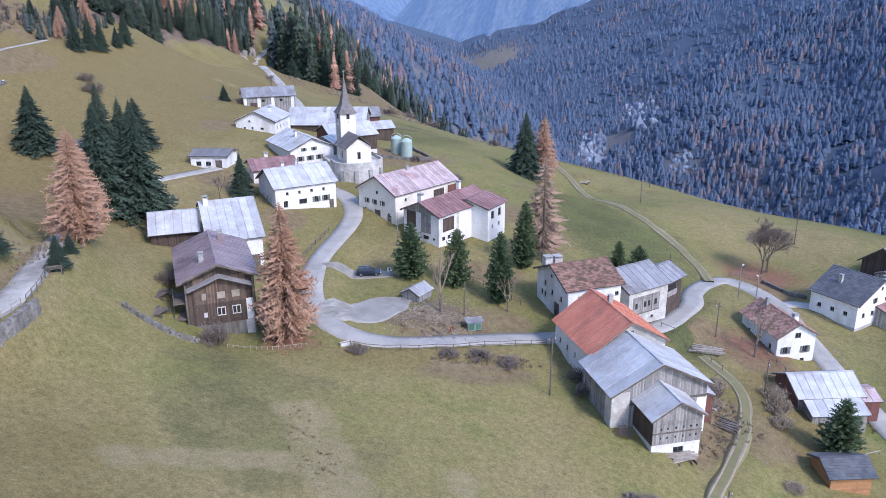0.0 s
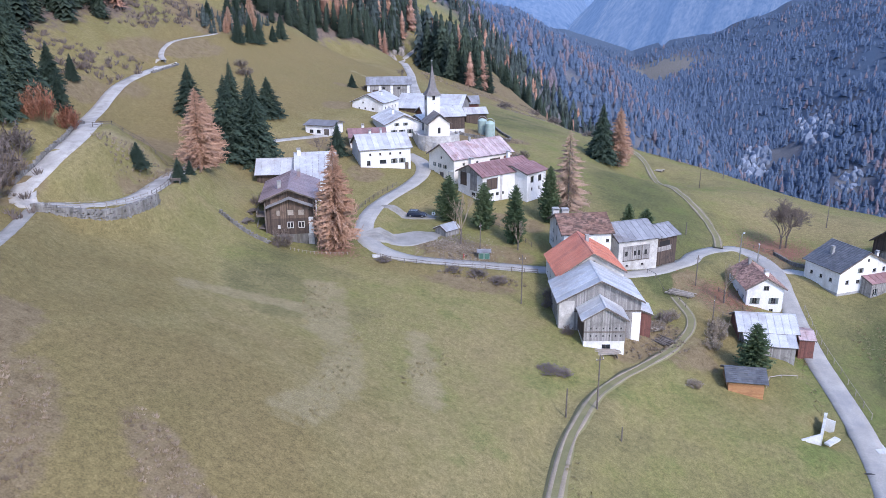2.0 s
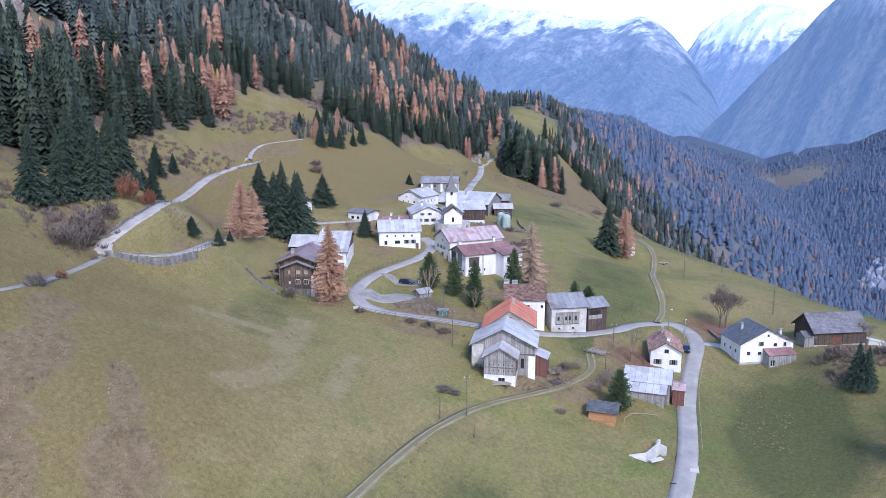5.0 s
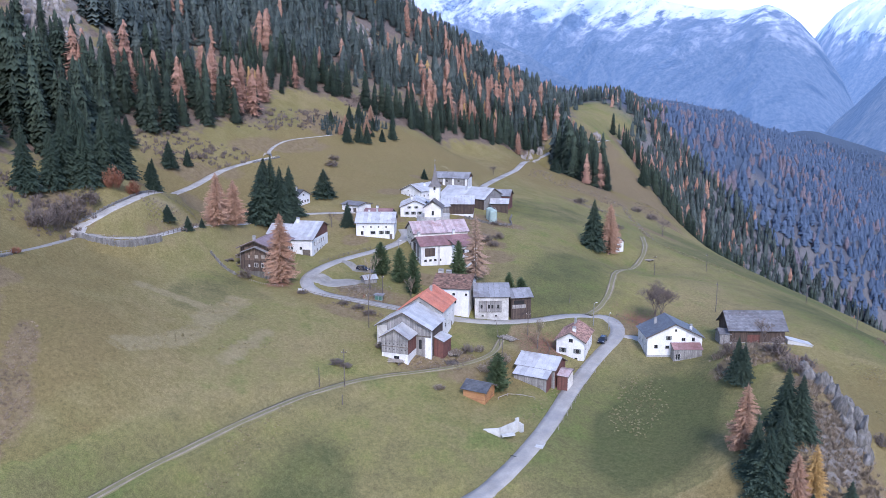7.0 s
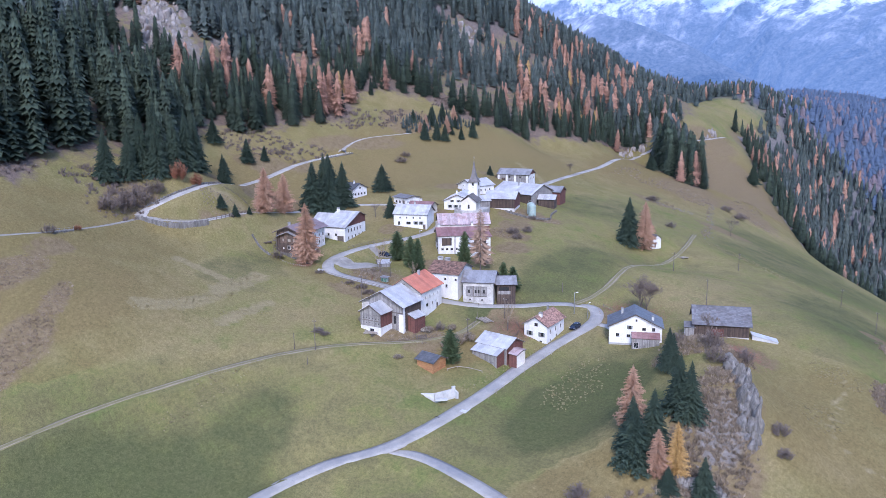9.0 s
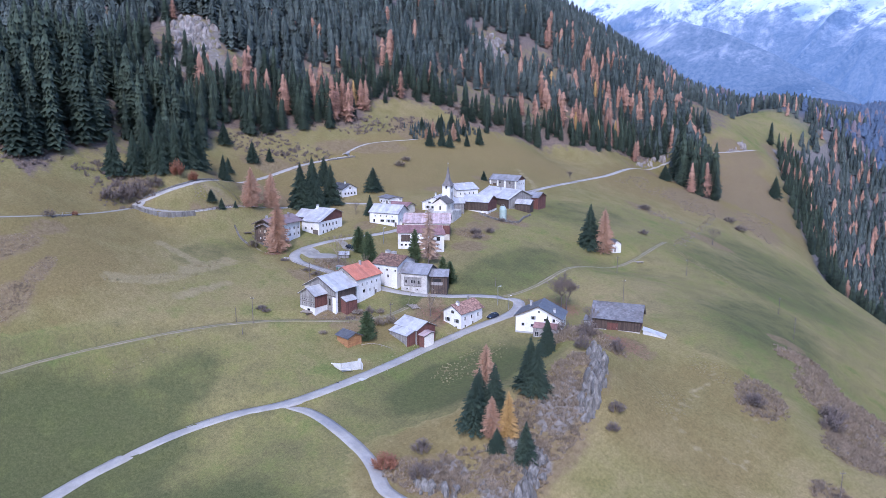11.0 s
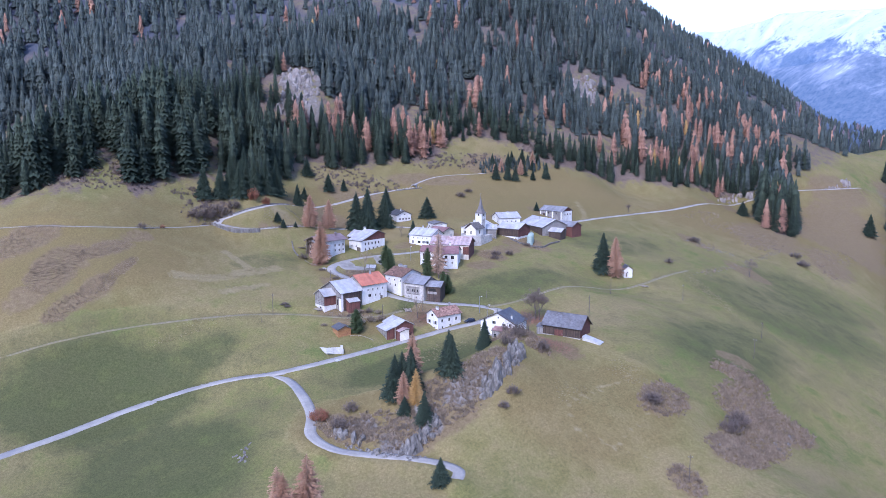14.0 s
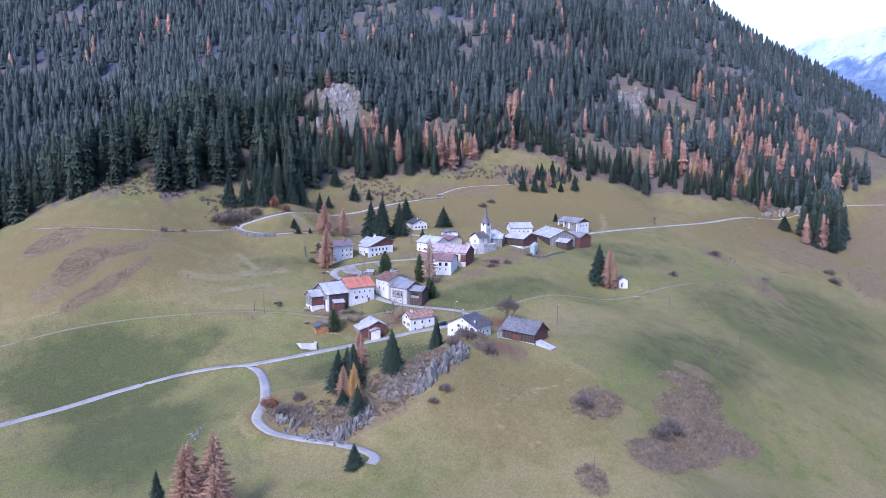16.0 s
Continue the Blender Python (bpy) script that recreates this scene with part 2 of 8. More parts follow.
M["larch_brown"] = leafy("faded brown larch needles", (0.27, 0.18, 0.125), (0.37, 0.26, 0.185), (0.30, 0.22, 0.16))
M["larch_wood"] = leafy("rust brown larch needles in the wood", (0.30, 0.165, 0.115), (0.44, 0.255, 0.175), (0.35, 0.215, 0.155), wood=True)
M["wood_brown"] = boards("warm brown boards", (0.085, 0.058, 0.044), (0.21, 0.145, 0.105), (0.06, 0.045, 0.037))
M["litter"] = plain("fallen rust leaves", (0.22, 0.10, 0.06), (0.34, 0.17, 0.11), 0.8, 6, 0.95, 0, 0.0, (0.26, 0.15, 0.09))
M["larch_yellow"] = leafy("yellow autumn larch needles", (0.40, 0.25, 0.09), (0.50, 0.32, 0.13), (0.36, 0.25, 0.12))
M["beech"] = leafy("rust brown autumn leaves", (0.24, 0.10, 0.06), (0.32, 0.15, 0.09), (0.2, 0.1, 0.06))
# needles across the gorge: blue haze and its low contrast painted into the colour
M["far_spruce"] = leafy("distant spruce tinted for haze", (0.072, 0.111, 0.174), (0.102, 0.143, 0.208), (0.095, 0.136, 0.201), wood=True, speckle=0.10)
M["far_larch"] = leafy("distant larch tinted for haze", (0.150, 0.138, 0.165), (0.205, 0.165, 0.178), (0.16, 0.148, 0.175), wood=True, speckle=0.10)


def glass_material():
    m, nt, b = shader("window glass")
    b.inputs["Base Color"].default_value = (0.02, 0.024, 0.028, 1)
    b.inputs["Roughness"].default_value = 0.08
    return m


M["glass"] = glass_material()


def grass_material():
    m, nt, b = shader("meadow")
    pos = position(nt)
    broad = noise_tex(nt, pos, 0.018, 5, 0.6)
    mid = noise_tex(nt, pos, 0.12, 6, 0.65)
    fine = noise_tex(nt, pos, 1.3, 5, 0.75)
    tuft = noise_tex(nt, pos, 5.0, 3, 0.7)
    col = ramp(nt, broad, [(0.36, (0.146, 0.160, 0.054)), (0.5, (0.204, 0.188, 0.071)), (0.64, (0.254, 0.208, 0.098))])
    col = mixc(nt, ramp(nt, mid, [(0.40, (0, 0, 0)), (0.66, (0.8, 0.8, 0.8))]), col, (0.242, 0.192, 0.094))
    col = mixc(nt, ramp(nt, mid, [(0.28, (0.55, 0.55, 0.55)), (0.44, (0, 0, 0))]), col, (0.106, 0.142, 0.042))
    lush = nt.nodes.new("ShaderNodeAttribute")
    lush.attribute_name = "lush"
    wob = nt.nodes.new("ShaderNodeMath")
    wob.operation = "MULTIPLY_ADD"
    nt.links.new(mid, wob.inputs[0])
    wob.inputs[1].default_value = 0.9
    nt.links.new(lush.outputs["Fac"], wob.inputs[2])
    col = mixc(nt, ramp(nt, wob.outputs[0], [(0.55, (0, 0, 0)), (1.20, (0.85, 0.85, 0.85))]), col, (0.076, 0.089, 0.037))
    col = mixc(nt, ramp(nt, wob.outputs[0], [(0.02, (0.85, 0.85, 0.85)), (0.34, (0, 0, 0))]), col, (0.196, 0.150, 0.066))
    col = mixc(nt, 0.85, col, ramp(nt, fine, [(0.30, (0.64, 0.65, 0.64)), (0.70, (1.30, 1.29, 1.28))]), "MULTIPLY")
    col = mixc(nt, 0.85, col, ramp(nt, tuft, [(0.3, (0.62, 0.62, 0.62)), (0.7, (1.32, 1.32, 1.32))]), "MULTIPLY")
    cov = nt.nodes.new("ShaderNodeAttribute")
    cov.attribute_name = "cover"
    sep = nt.nodes.new("ShaderNodeSeparateColor")
    nt.links.new(cov.outputs["Color"], sep.inputs[0])
    edge = noise_tex(nt, pos, 0.22, 7, 0.72)

    def soft(mask):
        a = nt.nodes.new("ShaderNodeMath")
        a.operation = "ADD"
        nt.links.new(mask, a.inputs[0])
        nt.links.new(edge, a.inputs[1])
        return ramp(nt, a.outputs[0], [(0.80, (0, 0, 0)), (1.08, (1, 1, 1))])

    tone = lambda a, c: mixc(nt, 1.0, ramp(nt, noise_tex(nt, pos, 0.7, 6, 0.75), [(0.3, a), (0.7, c)]), ramp(nt, tuft, [(0.3, (0.65,) * 3), (0.7, (1.2,) * 3)]), "MULTIPLY")
    col = mixc(nt, soft(cov.outputs["Alpha"]), col, tone((0.22, 0.182, 0.090), (0.315, 0.262, 0.145)))
    col = mixc(nt, soft(sep.outputs[0]), col, tone((0.140, 0.103, 0.054), (0.268, 0.206, 0.118)))
    col = mixc(nt, soft(sep.outputs[2]), col, tone((0.10, 0.078, 0.062), (0.23, 0.175, 0.14)))
    col = mixc(nt, soft(sep.outputs[1]), col, tone((0.12, 0.106, 0.092), (0.28, 0.258, 0.23)))
    # ground below far woods: a tree tone with blue haze painted in
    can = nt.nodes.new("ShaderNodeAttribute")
    can.attribute_name = "hazed_canopy"
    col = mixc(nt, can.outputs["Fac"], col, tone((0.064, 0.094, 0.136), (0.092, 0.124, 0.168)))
    nt.links.new(col, b.inputs["Base Color"])
    b.inputs["Roughness"].default_value = 1.0
    b.inputs["Specular IOR Level"].default_value = 0.1
    s = nt.nodes.new("ShaderNodeMath")
    s.operation = "ADD"
    nt.links.new(fine, s.inputs[0])
    nt.links.new(tuft, s.inputs[1])
    bump(nt, b, s.outputs[0], 0.6, 0.18)
    return m


M["meadow"] = grass_material()

# ---- the lie of the land ----
LATTICE = np.random.RandomState(7).rand(256, 256)


def value_noise(x, y):
    xi, yi = np.floor(x).astype(int), np.floor(y).astype(int)
    fx, fy = x - xi, y - yi
    fx, fy = fx * fx * (3 - 2 * fx), fy * fy * (3 - 2 * fy)
    g = lambda i, j: LATTICE[(xi + i) % 256, (yi + j) % 256]
    return (g(0, 0) * (1 - fx) + g(1, 0) * fx) * (1 - fy) + (g(0, 1) * (1 - fx) + g(1, 1) * fx) * fy


def fbm(x, y, size, octaves=4):
    total, amp, norm = 0, 1.0, 0.0
    for k in range(octaves):
        total = total + amp * (value_noise(x / size * 2**k + 17.3 * k, y / size * 2**k + 5.1 * k) - 0.5)
        norm, amp = norm + amp, amp * 0.5
    return total / norm * 2


def soft_ramp(t, w):
    return w * np.logaddexp(0, t / w)


def step(a, b, t):
    s = np.clip((t - a) / (b - a), 0, 1)
    return s * s * (3 - 2 * s)


# mounds and hollows on the slope: x, y, radius, height
MOUNDS = [
    (-60, -40, 60, 31.5), (104, 150, 16, 0.9), (57, 14, 25, -8.0), (150, 213, 16, -6.7), (-130, 60, 40, 27.1), (-11, 14, 40, 9.8),
    (-110, 458, 25, -11.3), (-203, 162, 25, 18.9), (108, 53, 16, 3.1), (117, 106, 16, 8.1), (200, 200, 25, -13.3), (41, 220, 16, -6.0),
    (-131, 577, 40, 12.1), (79, 118, 25, -4.2), (156, 178, 16, -7.4), (132, 191, 25, 4.6), (-90, 11, 40, 19.3), (-67, 93, 16, 11.7),
    (-115, 356, 16, -9.1), (-166, 711, 40, -16.9), (70, 159, 16, -5.8), (170, 250, 40, -12.6), (88, 148, 25, 4.8), (180, 120, 25, -8.8), (-31, 101, 7, -2.4),
]


# the rim of the gorge, as y over x
RIM_X = (-125, -90, -43, 0, 25, 50, 100, 200)
RIM_Y = (640, 600, 535, 478, 436, 412, 392, 340)


# swells and hollows of the wooded hill and its spur: x, y, height
HILL = [
    (-170, 440, -4), (-170, 520, 5.4), (-170, 600, -22.9), (-170, 680, 25), (-170, 760, 22.5), (-170, 840, 5.5), (-240, 440, 7.5), (-240, 520, 3.3), (-240, 600, 13.3),
    (-240, 680, -44.4), (-240, 760, -51.5), (-320, 440, 34.5), (-320, 520, -33.4), (-320, 600, -17.6), (-320, 680, -22.1), (-320, 760, 12.3), (-320, 840, 6.1), (-400, 440, 5.5),
    (-400, 520, -3.6), (-400, 680, -4.7), (-480, 520, -5.6), (-480, 600, -15.6), (-480, 680, -19.7), (-480, 760, -10.2), (-75, 590, 9), (-215, 85, 22),
]
# the same for the woods across the gorge and up the valley
VALLEY = [
    (-500, 1650, -11.2), (-500, 2000, -14), (-500, 2400, 10.7), (-250, 1050, -16.5), (-250, 1350, -9.1), (-250, 1650, -30.3), (-250, 2000, -55.7), (-250, 2400, -127.7),
    (0, 1350, -30.2), (0, 1650, -34.6), (0, 2000, -49.2), (0, 2400, -108.4), (250, 1350, -6), (250, 1650, -4.7), (250, 2000, -5.1), (500, 2400, -28.3), (750, 2400, -54.4), (-110, 2700, -95),
]
# the long ridge behind the hill wood
RIDGE = [(-260, 780, 9.7), (-380, 780, -11.6), (-380, 900, -7.2), (-500, 900, 53.7), (-500, 1020, 25.8), (-620, 780, 26.3), (-620, 900, 33.8), (-400, 680, -10), (-320, 560, -7), (-620, 1020, 6)]
# the stony knoll above the side road: x, y, height
KNOLL = [(101, 127, 6.5), (107, 118, 2.5), (115, 109, 3.6), (112, 96, 1.5), (105, 87, 3.0), (113, 79, 2.6)]


def raw_height(x, y):
    yc = y - soft_ramp(y - 640, 50)
    beyond = soft_ramp(yc - 200, 50)
    xl = -(-x - soft_ramp(-x - 900, 60))
    foot = -88 - 0.03 * (np.minimum(yc, 600) - 150)
    spur = 1 - 0.9 * step(580, 880, y + 0.12 * (x + 200))
    z = -7.86 - 0.0972 * np.maximum(xl, -500) + 0.183 * yc + 0.3958 * soft_ramp(foot - xl, 12) * spur - 0.1042 * beyond
    z = z - 0.0464 * soft_ramp(x - 60, 25) - 0.001673 * beyond * soft_ramp(x - 0.13 * (700 - soft_ramp(700 - soft_ramp(y - 640, 40), 60)) + 150, 80)
    edge = np.interp(x, RIM_X, RIM_Y)
    z = z - (130 - soft_ramp(130 - 0.5 * soft_ramp(y - edge - 8, 9), 20)) * step(-230, 40, x) * (1 - 0.95 * step(600, 880, y))
    for a, b, r, h in MOUNDS:
        z = z + h * np.exp(-((x - a) ** 2 + (y - b) ** 2) / (2 * r * r))
    far = step(500, 900, np.hypot(x, y - 100))
    z = z + far * (fbm(x, y, 260) * 22) - 95 * step(680, 1150, y) * step(-120, -330, x)
    wooded = step(-95, -180, x) * step(-200, 0, y + 200)
    z = z + wooded * (fbm(x + 300, y, 70, 4) * 7)
    other = -172 + 0.50 * (x - 369) + fbm(x, y + 900, 300, 5) * 60 + 0.05 * (y - 1200) + fbm(x + 50, y, 70, 3) * 14
    other = 460 - soft_ramp(460 - other, 50)
    z = 18 * np.logaddexp(np.maximum(z, -262 + 0.10 * soft_ramp(y - 850, 80)) / 18, np.minimum(other, 500) / 18)
    for places, r in ((HILL, 55), (VALLEY, 170), (RIDGE, 90), (KNOLL, 7.5)):
        for a, b, h in places:
            z = z + h * np.exp(-((x - a) ** 2 + (y - b) ** 2) / (2 * r * r))
    return z + fbm(x, y, 22, 3) * 0.55 * (1 - far)


# ---- roads: name, width, shade, points ----
ROADS = [
    ("road", 4.0, "road", [(73, -45), (66.5, -25.5), (61.8, -10), (57.2, 2), (54.5, 14), (54.9, 29), (58.6, 43.5), (65, 55), (67, 67.3), (66.9, 83), (65, 102), (64.4, 117), (64.4, 127), (64.2, 136.5), (62, 143),
                            (57.4, 146.9), (52, 143), (47.6, 137), (45.6, 131), (42, 126), (37.2, 120.2), (31, 116.2), (24, 113.2), (16.2, 111), (7.6, 108.4), (-0.7, 105.2),
                            (-9, 102.8), (-15.4, 105), (-19.9, 111), (-22, 120.6), (-21.6, 132), (-18.9, 145), (-18.0, 154), (-20, 163), (-26, 170)]),
    ("side_road", 3.4, "road", [(65, 55), (73, 57.8), (84, 58.2), (100, 56.2), (111, 52.3), (120.2, 54.8), (126.4, 62), (134, 73.3), (139, 79.2), (144, 81), (147.2, 78.6)]),
    ("upper_road", 3.9, "gravel", [(-50, 173), (-54, 167.5), (-60, 158), (-64.5, 146), (-61, 125), (-54, 102.5), (-50.5, 87), (-49.6, 79), (-50.4, 72), (-53, 66.5), (-56.3, 63.6),
                                   (-59.5, 67), (-61, 75), (-64, 88), (-74, 106), (-88, 122), (-97, 142), (-103.5, 160), (-106.4, 178), (-107.0, 192)]),
    ("path", 1.8, "gravel", [(-107.6, 190), (-111.5, 195), (-115, 203.5), (-117.5, 215), (-117.2, 230), (-118.5, 246)]),
    ("high_road", 4.0, "gravel", [(-44, 259), (-48, 272), (-60, 314), (-72.5, 360), (-92, 420), (-104, 462), (-101, 500), (-94, 553), (-95, 590)]),
    ("lane", 2.0, "yard", [(-50, -28), (-41.5, -10), (-36.2, 3), (-35.6, 17), (-38.5, 29), (-44, 41), (-50, 53), (-54.5, 62)]),
    ("drive", 3.0, "gravel", [(64.2, 137.6), (68.5, 138.6), (72, 136.8)]),
    ("track", 2.4, "track", [(53.4, 144.5), (53.6, 154), (51.5, 168), (47.5, 184), (44.5, 205), (42, 232), (38.5, 250), (30, 275)]),
    ("field_track", 2.2, "track", [(41.5, 113), (43.8, 103), (41, 93), (35, 82.5), (28.8, 72.5), (25.2, 60), (23.6, 46), (22.8, 30), (22.2, 12), (23, -8), (25, -40)]),
]


def curve_points(pts, spacing=1.5):
    p = [np.array(q, float) for q in pts]
    p = [2 * p[0] - p[1], *p, 2 * p[-1] - p[-2]]
    out = []
    for a, b, c, d in zip(p, p[1:], p[2:], p[3:]):
        n = max(2, int(np.linalg.norm(c - b) / spacing))
        for k in range(n):
            t = k / n
            out.append(0.5 * (2 * b + (c - a) * t + (2 * a - 5 * b + 4 * c - d) * t * t + (3 * b - a - 3 * c + d) * t**3))
    out.append(p[-2])
    return np.array(out)


def road_line(pts):
    line = curve_points(pts)
    z = raw_height(line[:, 0], line[:, 1])
    k = 9
    zs = np.convolve(np.r_[np.full(k, z[0]), z, np.full(k, z[-1])], np.ones(2 * k + 1) / (2 * k + 1), "valid")
    return np.c_[line, zs]


LINES = [(name, w, shade, road_line(pts)) for name, w, shade, pts in ROADS]
BENCH = np.concatenate([np.c_[line, np.full(len(line), w / 2)] for _, w, _, line in LINES])
# level places: x, y, z, radius
PADS = [(-12.5, 116, 12.2, 8.0), (-15, 128, 12.75, 5.5)]


def height(x, y):
    x, y = np.atleast_1d(np.asarray(x, float)), np.atleast_1d(np.asarray(y, float))
    shape = x.shape
    x, y = x.ravel(), y.ravel()
    z = raw_height(x, y)
    for a, b, h, r in PADS:
        d = np.hypot(x - a, y - b)
        z = z + (h - z) * (1 - step(r, r + 7, d))
    near = np.where((x > -160) & (x < 175) & (y > -60) & (y < 760))[0]
    for part in np.array_split(near, max(1, len(near) // 4000)):
        if len(part) == 0:
            continue
        d = np.hypot(x[part, None] - BENCH[None, :, 0], y[part, None] - BENCH[None, :, 1]) - BENCH[None, :, 3]
        k = d.argmin(1)
        dist = d[np.arange(len(part)), k]
        z[part] += (BENCH[k, 2] - z[part]) * (1 - step(0.9, 4.5, dist))
    # the recess between the culvert's wall and the road
    u, w = (x - 59.9) * 0.311 + (y - 75.4) * 0.950, (x - 59.9) * 0.950 - (y - 75.4) * 0.311
    z = np.where((u > -0.6) & (u < 6.2) & (w > -0.9) & (w < 4.2), np.minimum(z, -3.65), z)
    return z.reshape(shape)


def at(x, y):
    return float(height(x, y)[0])


def spot(x, y, a, b, rx, ry, turn=0.0):
    c, s = math.cos(radians(turn)), math.sin(radians(turn))
    u, v = (x - a) * c + (y - b) * s, -(x - a) * s + (y - b) * c
    return 1 - step(0.55, 1.0, np.sqrt((u / rx) ** 2 + (v / ry) ** 2))


# where the wood begins on the hill, as x over y
EDGE_Y = (-600, -25, 8, 19, 30, 47, 76, 90, 104, 135, 159, 192, 216, 236, 262, 285, 300, 334, 370, 396, 420, 445, 490, 540, 600, 700, 1000)
EDGE_X = (-64, -66, -62, -97, -57, -78, -87, -78, -97, -125, -122, -128, -124, -146, -150, -140, -118, -112, -114, -100, -110, -107, -104, -107, -120, -175, -260)
CLEARINGS = [(-172, 143, 10), (-184, 150, 10), (-166, 126, 6), (-205, 398, 11), (-192, 386, 8), (-194, 149, 13), (-217, 396, 13), (-206, 364, 8), (-174, 158, 8), (-206, 85, 9), (-150, 100, 7), (-143, 590, 40), (167, 2480, 110), (-118, 240, 9), (-178, 712, 45), (-96, 20, 9), (-150, 330, 16), (-190, 130, 11), (-238, 110, 15), (-180, 225, 10), (-175, 160, 9), (-168, 120, 8)]


def wooded(x, y):
    """How densely trees stand: 0 open ground, 1 closed wood."""
    hill = step(0, 14, np.interp(y, EDGE_Y, EDGE_X) - x)
    rim = np.interp(x, RIM_X, RIM_Y)
    gorge = step(12, 34, y - rim) * step(-125, -80, x)
    group = 1.2 * spot(x, y, -70, 462, 46, 17, -48)
    hill = hill * (0.25 + 0.75 * step(-0.42, -0.12, fbm(x + 40, y, 36, 2)))
    d = np.maximum(np.maximum(hill, gorge), 0.8 * group)
    d = np.maximum(d, step(720, 800, y))
    for a, b, r in CLEARINGS:
        d = d * step(r * 0.7, r * 1.25, np.hypot(x - a, y - b))
    for _, w, _, line in LINES[2:6]:
        if np.size(x) < 60000:
            keep = line[::3]
            d = d * step(w / 2 + 1.5, w / 2 + 4, np.min(np.hypot(np.asarray(x)[..., None] - keep[:, 0], np.asarray(y)[..., None] - keep[:, 1]), -1))
    return d


def spaced(lo, a, b, hi, fine, growth, most):
    mid = list(np.arange(a, b + fine / 2, fine))
    left, s, v = [], fine, a
    while v > lo:
        s = min(s * growth, most)
        v -= s
        left.append(v)
    right, s, v = [], fine, mid[-1]
    while v < hi:
        s = min(s * growth, most)
        v += s
        right.append(v)
    return np.array(left[::-1] + mid + right)


def mesh_from(name, verts, faces, material, smooth=False):
    """A mesh from arrays of vertices and of triangles or quads."""
    me = bpy.data.meshes.new(name)
    n, k = faces.shape
    me.vertices.add(len(verts))
    me.vertices.foreach_set("co", np.asarray(verts, np.float32).ravel())
    me.loops.add(n * k)
    me.loops.foreach_set("vertex_index", np.asarray(faces, np.int32).ravel())
    me.polygons.add(n)
    me.polygons.foreach_set("loop_start", np.arange(0, n * k, k, dtype=np.int32))
    me.polygons.foreach_set("loop_total", np.full(n, k, np.int32))
    if smooth:
        me.polygons.foreach_set("use_smooth", np.ones(n, bool))
    me.update(calc_edges=True)
    me.validate()
    me.materials.append(material)
    return me


def band(x, y, pts, half):
    """Nearness to a line: 1 on it, 0 at half its width and beyond."""
    line = curve_points(pts, 3)
    d = np.full(x.shape, 1e9)
    for a, b in line:
        d = np.minimum(d, (x - a) ** 2 + (y - b) ** 2)
    return 1 - step(half * 0.4, half, np.sqrt(d))


def far_cliffs(x, y):
    """Bare streaked rock on the far side of the gorge."""
    d = np.zeros(np.shape(x))
    for a, b, rx, ry, turn in ((380, 1400, 44, 190, -12), (258, 1270, 40, 130, -10), (354, 1085, 34, 44, 0), (300, 1290, 40, 80, 0), (-8, 880, 30, 20, 0)):
        d = np.maximum(d, spot(x, y, a, b, rx, ry, turn))
    return d * step(-0.25, 0.15, fbm(x * 0.5, y * 1.6, 40, 4) + 0.35 * d)


